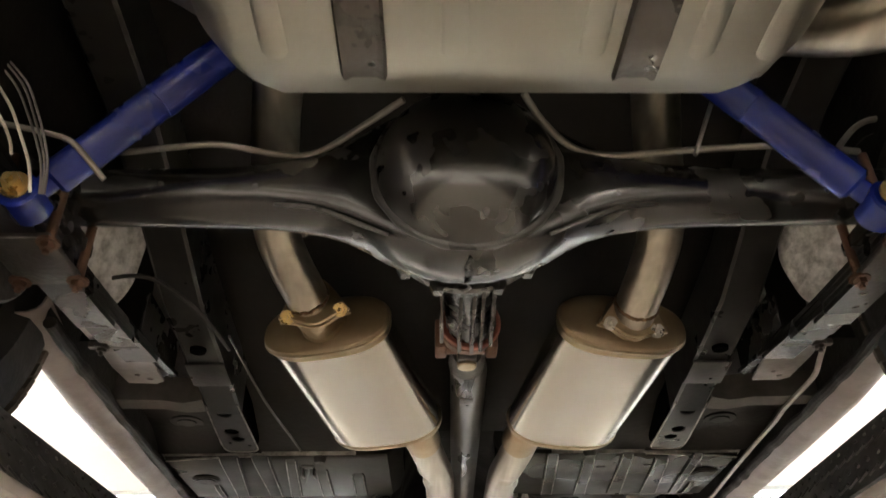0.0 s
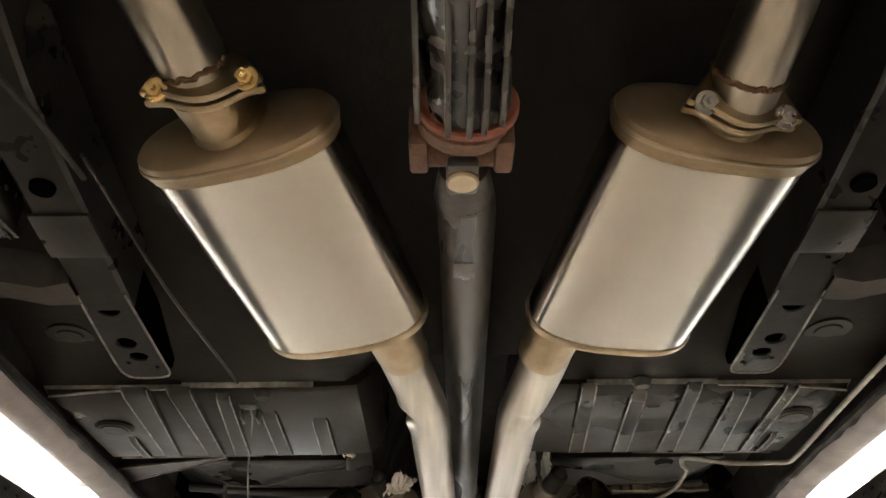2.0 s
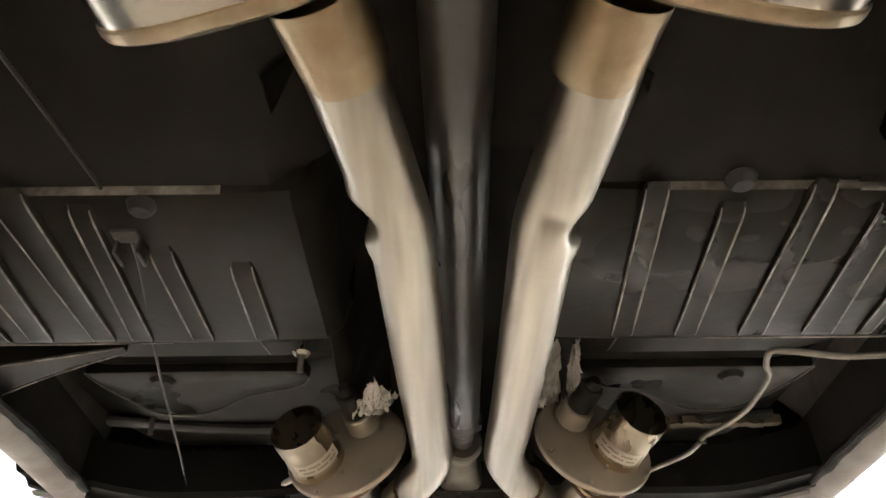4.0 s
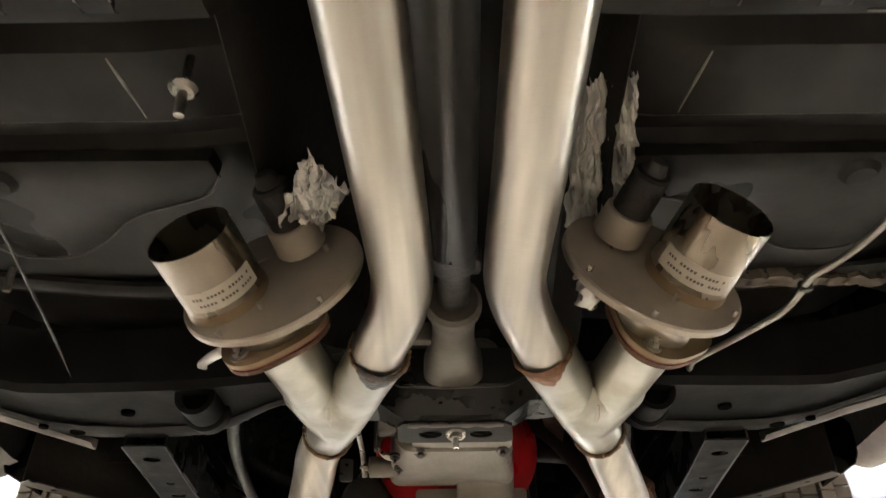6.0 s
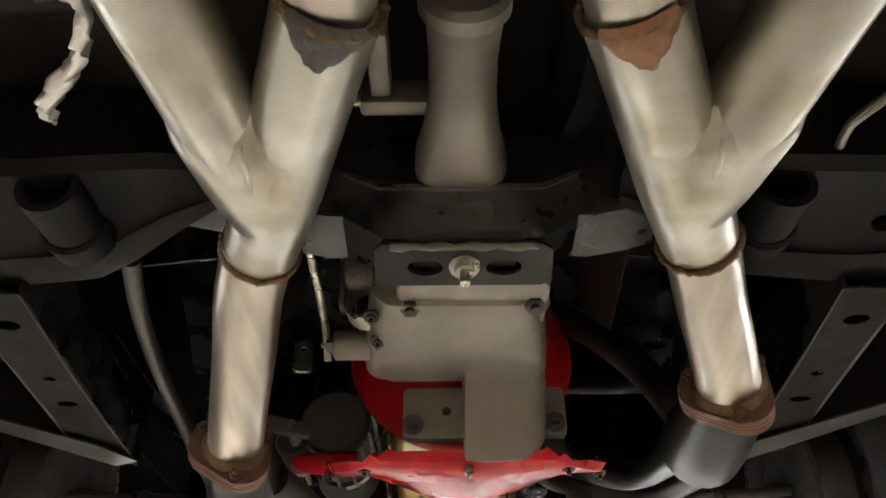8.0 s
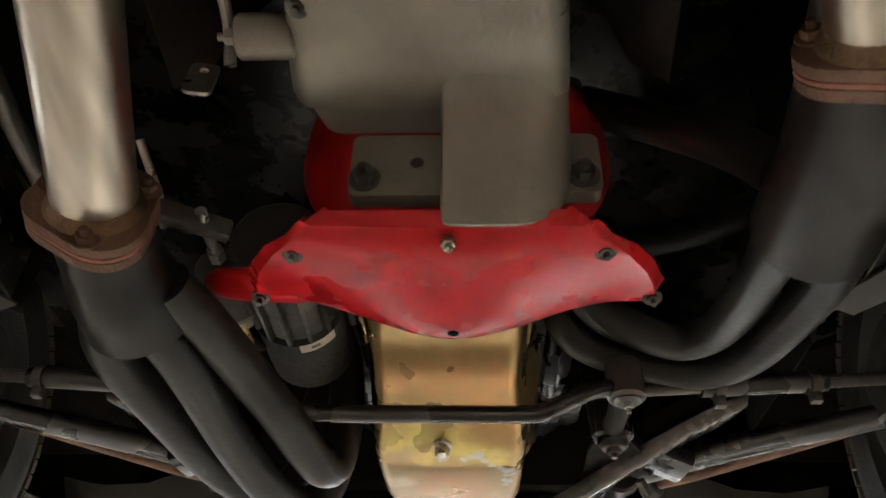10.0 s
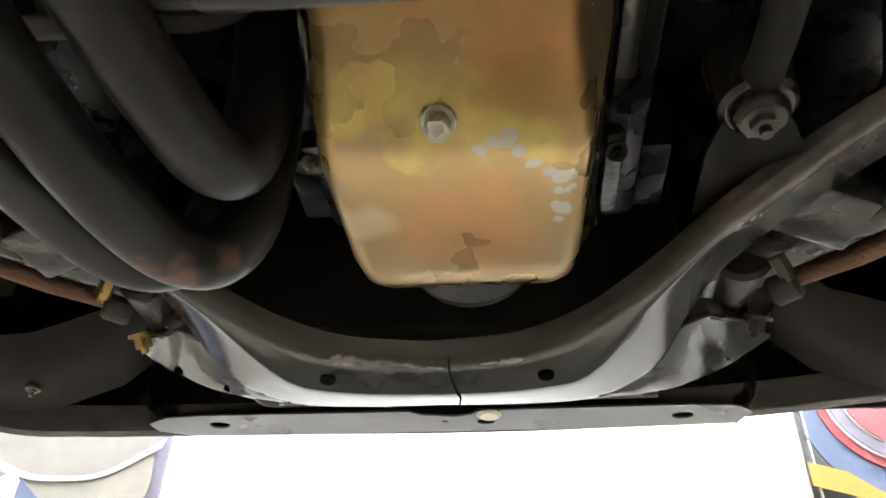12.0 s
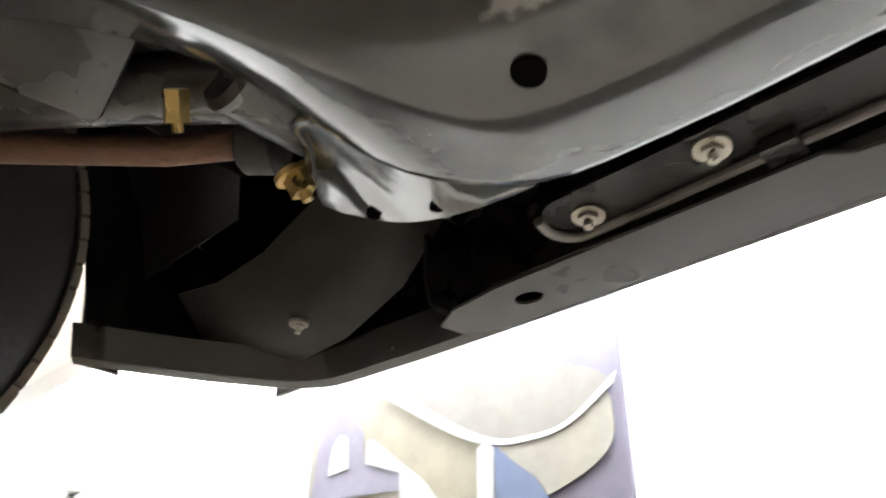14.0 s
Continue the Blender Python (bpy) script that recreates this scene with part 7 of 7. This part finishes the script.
def firewall():
    rows = []
    for z in (1.93, 2.1, 2.38):
        rows.append([(x, 3.0 if abs(x) > 0.2 else 2.95, z + (0.12 if abs(x) < 0.2 and z < 2 else 0)) for x in (-0.86, -0.5, -0.2, -0.1, 0.1, 0.2, 0.5, 0.86)])
    whole("firewall", shell(rows, 0.004), BLACK, "black painted steel engine bay firewall", "firewall")


firewall()


def body_top():
    whole("car_roof_shell", box((0, 1.9, 2.45), (1.66, 5.0, 0.06), 0.02), BLACK, "dark upper shell of the car body", "car body")


body_top()

# ---- lines, cables, foil ----
t = thing("clutch_linkage", (-0.19, 3.16, 1.78), "worn steel clutch linkage with a threaded rod", "linkage")
part("lever", box((-0.197, 3.17, 1.79), (0.075, 0.016, 0.022), 0.004, (0, 0, 30)), CASTGREY, t, "grey lever")
part("rod", tube([(-0.185, 3.155, 1.79), (-0.188, 3.19, 1.79), (-0.192, 3.235, 1.795)], 0.0055, 14, 3), BOLT, t, "threaded steel rod")
part("collar", cyl((-0.191, 3.222, 1.794), (-0.193, 3.24, 1.796), 0.009, 0.009, 6), BOLT, t)
part("return_rod", tube([(-0.235, 3.10, 1.83), (-0.225, 3.15, 1.80), (-0.232, 3.185, 1.795)], 0.004, 10, 4), BOLT, t)
part("bracket", plate(rounded(-0.012, 0, 0.012, 0.045, 0.006), [(0, 0.034, 0.004, 0.004)], 0.003, pose(-0.152, 3.02, 1.80, 80, 0, 10)), BOLT, t, "bright small bracket")
t = thing("brake_pipe", (0.49, 2.2, 1.87), "bent grey steel brake pipe clipped under the floor", "brake pipe")
part("line", tube([(0.640, 2.045, 1.849), (0.60, 2.055, 1.851), (0.56, 2.062, 1.855), (0.498, 2.068, 1.866), (0.478, 2.08, 1.87), (0.490, 2.13, 1.872), (0.512, 2.18, 1.875), (0.527, 2.30, 1.880), (0.524, 2.35, 1.88), (0.505, 2.40, 1.876), (0.483, 2.432, 1.872), (0.479, 2.475, 1.868), (0.464, 2.525, 1.864), (0.398, 2.632, 1.86), (0.392, 2.66, 1.862), (0.40, 2.72, 1.868), (0.405, 2.80, 1.90)], 0.0048, 10, 5), LINE, t)
part("line", tube([(0.635, 2.045, 1.850), (0.662, 2.035, 1.846), (0.672, 2.00, 1.846), (0.655, 1.80, 1.848), (0.640, 1.60, 1.850), (0.632, 1.45, 1.852), (0.624, 1.38, 1.853), (0.620, 1.30, 1.853), (0.616, 1.22, 1.854), (0.606, 1.17, 1.862), (0.596, 1.12, 1.872)], 0.0046, 10, 5), LINE, t)
part("clip", box((0.482, 2.452, 1.870), (0.016, 0.008, 0.014), 0.002), DARKBOLT, t)

t = thing("brake_pipe", (0.5, 0.9, 2.0), "thin bent grey brake pipe near the rear axle", "brake pipe")
part("line", tube([(0.375, 0.94, 2.03), (0.385, 0.985, 2.03), (0.40, 1.01, 2.035), (0.45, 1.012, 2.04), (0.462, 0.99, 2.045), (0.458, 0.95, 2.05)], 0.0045, 10, 5), LINE, t)
part("line", tube([(0.458, 1.03, 2.0), (0.462, 1.09, 1.98), (0.48, 1.125, 1.965), (0.53, 1.15, 1.95), (0.57, 1.17, 1.94)], 0.0035, 10, 5), LINE, t)

t = thing("handbrake_cable", (-0.35, 1.7, 1.87), "grey handbrake cable held by a dark spring clip", "handbrake cable")
part("cable", tube([(-0.62, 1.02, 1.92), (-0.50, 1.00, 1.93), (-0.44, 1.03, 1.91), (-0.405, 1.09, 1.89), (-0.392, 1.17, 1.885)], 0.0036, 10, 6), RUBBER, t)
part("cable", tube([(-0.39, 1.15, 1.90), (-0.375, 1.40, 1.885), (-0.352, 1.60, 1.878), (-0.338, 1.72, 1.872), (-0.334, 1.78, 1.866)], 0.0022, 8, 4), SHAFT, t)
part("cable", tube([(-0.334, 1.76, 1.862), (-0.345, 1.83, 1.86), (-0.39, 2.02, 1.862), (-0.43, 2.20, 1.866), (-0.50, 2.55, 1.864), (-0.546, 2.765, 1.858)], 0.002, 8, 4), SHAFT, t)
part("clip", joined(box((-0.335, 1.752, 1.862), (0.030, 0.024, 0.010), 0.003), box((-0.347, 1.772, 1.850), (0.005, 0.03, 0.018), 0.002), box((-0.322, 1.772, 1.850), (0.005, 0.03, 0.018), 0.002)), DARKBOLT, t, "dark spring clip")
part("grommet", cyl((-0.302, 1.70, 1.866), (-0.302, 1.70, 1.852), 0.016, 0.013, 20, 0.003), RUBBER, t)
part("grommet", cyl((0.302, 1.665, 1.866), (0.302, 1.665, 1.852), 0.016, 0.013, 20, 0.003), RUBBER, t)

t = thing("brake_hose_cables", (-0.5, 0.6, 1.83), "pale bundled cables hanging beside the axle", "cable")
for dx, dz in ((0.0, 0.0), (0.006, 0.003), (0.011, 0.004)):
    part("cable", tube([(-0.536 + dx, 0.600, 1.971 + dz), (-0.507 + dx, 0.600, 1.936 + dz), (-0.484 + dx, 0.601, 1.895), (-0.467 + dx * 0.8, 0.603, 1.860), (-0.456 + dx * 0.6, 0.606, 1.831), (-0.452 + dx * 0.4, 0.612, 1.80)], 0.0014, 8, 5), GREYDUST, t)
# cream on these two strands stands in for their bright highlights
part("cable", tube([(-0.540, 0.598, 1.958), (-0.526, 0.598, 1.936), (-0.503, 0.598, 1.903), (-0.484, 0.599, 1.867), (-0.467, 0.602, 1.831), (-0.460, 0.608, 1.80)], 0.0018, 8, 5), LABEL, t)
part("cable", tube([(-0.530, 0.597, 1.92), (-0.514, 0.597, 1.895), (-0.501, 0.597, 1.875), (-0.491, 0.598, 1.856), (-0.487, 0.60, 1.842)], 0.0018, 8, 5), LABEL, t)
part("cable", tube([(-0.530, 0.606, 1.892), (-0.512, 0.606, 1.889), (-0.477, 0.607, 1.881), (-0.442, 0.609, 1.871), (-0.427, 0.612, 1.860), (-0.414, 0.616, 1.846), (-0.40, 0.63, 1.832)], 0.0033, 10, 5), LINE, t)
t = thing("hanger_bracket", (-0.263, 1.02, 2.05), "small grey steel exhaust hanger bracket with a bolt", "bracket")
part("tab", plate(rounded(-0.012, -0.055, 0.012, 0.018, 0.006), [(0, -0.025, 0.004, 0.004)], 0.003, pose(-0.263, 1.022, 2.03, 25)), GREYDUST, t)
part("bolt", hexbolt((-0.263, 1.026, 2.029), (0, -0.4, -1), 0.008, 0.007), BOLT, t)
t = thing("brake_hose", (0.5, 0.72, 1.99), "thin grey brake hose looped beside the shock absorber", "brake hose")
part("hose", tube([(0.279, 0.722, 1.94), (0.30, 0.72, 1.99), (0.322, 0.722, 2.04)], 0.003, 8, 4), LINE, t)
part("hose", tube([(0.455, 0.722, 1.94), (0.470, 0.72, 1.960), (0.499, 0.72, 1.988), (0.532, 0.72, 1.998), (0.60, 0.722, 1.99)], 0.0042, 8, 5), LINE, t)


def foil_piece(points, radius, seed, label):
    """A crushed tube of foil."""
    bm = tube(points, radius, 22, 8)
    for v in bm.verts:
        w = noise.noise(v.co * 75 + Vector((seed, 0, 0))) * 0.007 + noise.noise(v.co * 170 + Vector((0, seed, 0))) * 0.003
        v.co += v.co.normalized().cross(Vector((0.3, 0.2, 1))) * w + Vector((w, -w, w * 0.8))
    ob = part("foil_wrap", bm, FOIL, angle=14)
    return tagged(ob, label, "foil")


def foil_sheet(corners, bulge, seed, label):
    """A crumpled sheet of foil between four corners."""
    a, b, c, d = (Vector(p) for p in corners)
    rows = []
    for i in range(61):
        row = []
        for k in range(37):
            u, v = i / 60, k / 36
            edge = 0.006 * noise.noise((u * 7, v * 7, seed)) + 0.003 * noise.noise((u * 19, v * 19, seed))
            p = (a * (1 - u) + d * u) * (1 - v) + (b * (1 - u) + c * u) * v
            bend = noise.noise((u * 3, v * 3, seed)) * 0.5
            w = abs(noise.noise((u * 3 + seed + bend, v * 6 + bend, 0.0))) * 0.020 + abs(noise.noise((u * 7 + bend, v * 15 + bend, seed))) * 0.009 + abs(noise.noise((u * 18 + bend, v * 24, seed + 4))) * 0.0035
            row.append(p + Vector((edge, edge, -w - bulge * math.sin(math.pi * v) * math.sin(math.pi * min(u + 0.15, 1)))))
        rows.append(row)
    return tagged(part("foil_wrap", skin(rows, False, False), FOIL, angle=25), label, "foil")


foil_sheet([(-0.105, 2.205, 1.895), (-0.066, 2.262, 1.895), (-0.115, 2.335, 1.875), (-0.148, 2.285, 1.870)], 0.016, 3.0, "crumpled silver foil wrapped round a wire")
foil_sheet([(0.160, 2.150, 1.93), (0.196, 2.128, 1.93), (0.212, 2.350, 1.905), (0.172, 2.360, 1.905)], 0.012, 5.0, "long crumpled sheet of silver foil along the pipe")
foil_sheet([(0.190, 2.118, 1.925), (0.216, 2.135, 1.925), (0.238, 2.290, 1.900), (0.216, 2.296, 1.895)], 0.008, 12.0, "crumpled silver foil wrap")
foil_piece([(0.196, 2.375, 1.85), (0.200, 2.40, 1.838), (0.204, 2.42, 1.825)], [0.010, 0.013, 0.005], 15.0, "torn tip of silver foil")
foil_piece([(-0.212, 2.435, 1.812), (-0.228, 2.48, 1.826), (-0.251, 2.538, 1.842), (-0.278, 2.572, 1.845), (-0.299, 2.596, 1.847), (-0.312, 2.628, 1.85)], [0.004, 0.004, 0.0055, 0.0075, 0.0065, 0.004], 18.0, "short foil wrapped wire end")

# ---- pictures on the far wall ----
PURPLE = material("pale violet print", (0.092, 0.084, 0.112), 0.5, bump=0.02)
CREAM = material("pale cream print", (0.15, 0.138, 0.112), 0.5, bump=0.02)
IVORY = material("ivory print", (0.110, 0.100, 0.087), 0.5, bump=0.02)
STRAW = material("pale straw print", (0.138, 0.122, 0.086), 0.5, bump=0.02)
SLATE = material("slate grey print", (0.032, 0.032, 0.033), 0.5, bump=0.02)
YELLOW = material("warm yellow print", (0.252, 0.147, 0.01), 0.5, bump=0.02)
SIGNRED = material("bright red print", (0.195, 0.016, 0.022), 0.5, bump=0.02)
SIGNBLUE = material("dull blue print", (0.043, 0.062, 0.113), 0.5, bump=0.02)
WHITEINK = material("white print", (0.264, 0.264, 0.264), 0.5, bump=0.02)
EDGE = material("brushed metal frame", (0.45, 0.44, 0.44), 0.35, 0.8)


def on_wall(pts, d):
    """A flat shape on the far wall, d in front of it."""
    bm = bmesh.new()
    bm.faces.new([bm.verts.new((x, 5.488 - d, z)) for x, z in pts])
    got = bmesh.ops.extrude_face_region(bm, geom=bm.faces[:])
    bmesh.ops.translate(bm, vec=(0, 0.002, 0), verts=[g for g in got["geom"] if isinstance(g, bmesh.types.BMVert)])
    return bm


def smooth_line(pts, closed=True):
    """A smooth outline through points on the wall."""
    line = curve_points([(x, z, 0) for x, z in (pts + pts[:1] if closed else pts)], 5)
    return [(p.x, p.y) for p in (line[:-1] if closed else line)]


def disc_on_wall(x, z, r, d):
    return on_wall([(x + math.cos(q) * r, z + math.sin(q) * r) for q in (2 * math.pi * k / 48 for k in range(48))], d)


t = thing("wall_picture", (-1.74, 5.49, 2.2), "large pale violet and cream picture of a car on the wall", "picture")
part("board", box((-1.738, 5.487, 2.2), (1.41, 0.016, 1.5), 0.003), PURPLE, t, "pale violet board")
part("bonnet_side", on_wall([(-2.43, 2.52), (-2.05, 2.52), (-1.92, 2.42), (-1.66, 2.25), (-1.51, 2.175), (-1.52, 1.46), (-2.43, 1.46)], 0.011), STRAW, t)
part("hood", on_wall(smooth_line([(-1.97, 2.47), (-1.88, 2.60), (-1.70, 2.565), (-1.506, 2.496), (-1.33, 2.41), (-1.07, 2.275), (-1.20, 2.175), (-1.40, 2.16), (-1.50, 2.18), (-1.66, 2.26), (-1.92, 2.42)]), 0.015), IVORY, t)
part("front_panel", on_wall(smooth_line([(-1.48, 2.165), (-1.38, 2.150), (-1.22, 2.165), (-1.09, 2.24), (-1.065, 2.17), (-1.075, 2.09), (-1.15, 2.03), (-1.30, 1.98), (-1.42, 1.97)]), 0.019), CREAM, t)
part("highlight", on_wall([*smooth_line([(-2.03, 2.50), (-1.66, 2.265), (-1.50, 2.185), (-1.38, 2.165), (-1.22, 2.178), (-1.04, 2.285)], False), *smooth_line([(-1.05, 2.25), (-1.22, 2.160), (-1.38, 2.147), (-1.51, 2.165), (-1.68, 2.235), (-2.05, 2.46)], False)], 0.023), WHITEINK, t)
part("pillar", on_wall([(-1.56, 2.16), (-1.52, 2.18), (-1.49, 2.15), (-1.50, 1.6), (-1.56, 1.6)], 0.027), WHITEINK, t)
part("grille", on_wall([(-1.485, 2.155), (-1.42, 2.10), (-1.33, 2.03), (-1.29, 1.97), (-1.31, 1.6), (-1.47, 1.6)], 0.031), SIGNBLUE, t)
part("arch", on_wall([*smooth_line([(-2.40, 2.20), (-2.39, 2.33), (-2.33, 2.41), (-2.26, 2.425), (-2.19, 2.40), (-2.13, 2.33), (-2.115, 2.22)], False), (-1.92, 2.17), (-1.92, 2.09), (-2.41, 2.12)], 0.015), PURPLE, t)
part("arch_inside", on_wall([*smooth_line([(-2.31, 2.20), (-2.30, 2.29), (-2.26, 2.345), (-2.21, 2.32), (-2.195, 2.21)], False)], 0.019), WHITEINK, t)
part("bright_panel", on_wall([(-2.10, 2.30), (-2.06, 2.29), (-1.80, 2.10), (-1.62, 1.9), (-1.90, 1.9), (-1.92, 2.15), (-2.10, 2.21)], 0.019), WHITEINK, t)
t = thing("wall_picture", (1.62, 5.49, 2.2), "framed wall picture with a red and white roundel", "picture")
part("board", box((1.63, 5.487, 2.2), (1.44, 0.016, 1.5), 0.003), SLATE, t, "slate grey board")
part("frame_side", joined(box((0.912, 5.482, 2.2), (0.022, 0.026, 1.5), 0.004), box((0.948, 5.480, 2.2), (0.008, 0.020, 1.5), 0.003)), EDGE, t, "brushed metal edge")
part("blue_field", disc_on_wall(1.27, 2.36, 0.335, 0.011), SIGNBLUE, t)
part("roundel", disc_on_wall(1.25, 2.40, 0.262, 0.015), SIGNRED, t, "red roundel")
part("roundel_ring", disc_on_wall(1.25, 2.40, 0.236, 0.019), WHITEINK, t)
part("roundel_band", disc_on_wall(1.25, 2.40, 0.226, 0.021), PURPLE, t, "pale blue band")
part("roundel_inner_ring", disc_on_wall(1.25, 2.40, 0.190, 0.023), WHITEINK, t)
part("roundel_centre", disc_on_wall(1.25, 2.40, 0.182, 0.025), SIGNRED, t)
part("yellow_band", on_wall([(0.925, 2.175), (1.03, 2.145), (1.09, 2.10), (1.20, 2.03), (1.20, 1.97), (1.03, 2.075), (0.925, 2.105)], 0.029), YELLOW, t)
t = thing("ceiling_nozzle", (-4.4, 5.3, 2.6), "small white fitting high in the corner", "fitting")
part("body", joined(cyl((-4.45, 5.42, 2.66), (-4.45, 5.42, 2.45), 0.05, 0.07, 20, 0.01), box((-4.45, 5.44, 2.35), (0.5, 0.1, 0.2), 0.02)), GREYDUST, t)
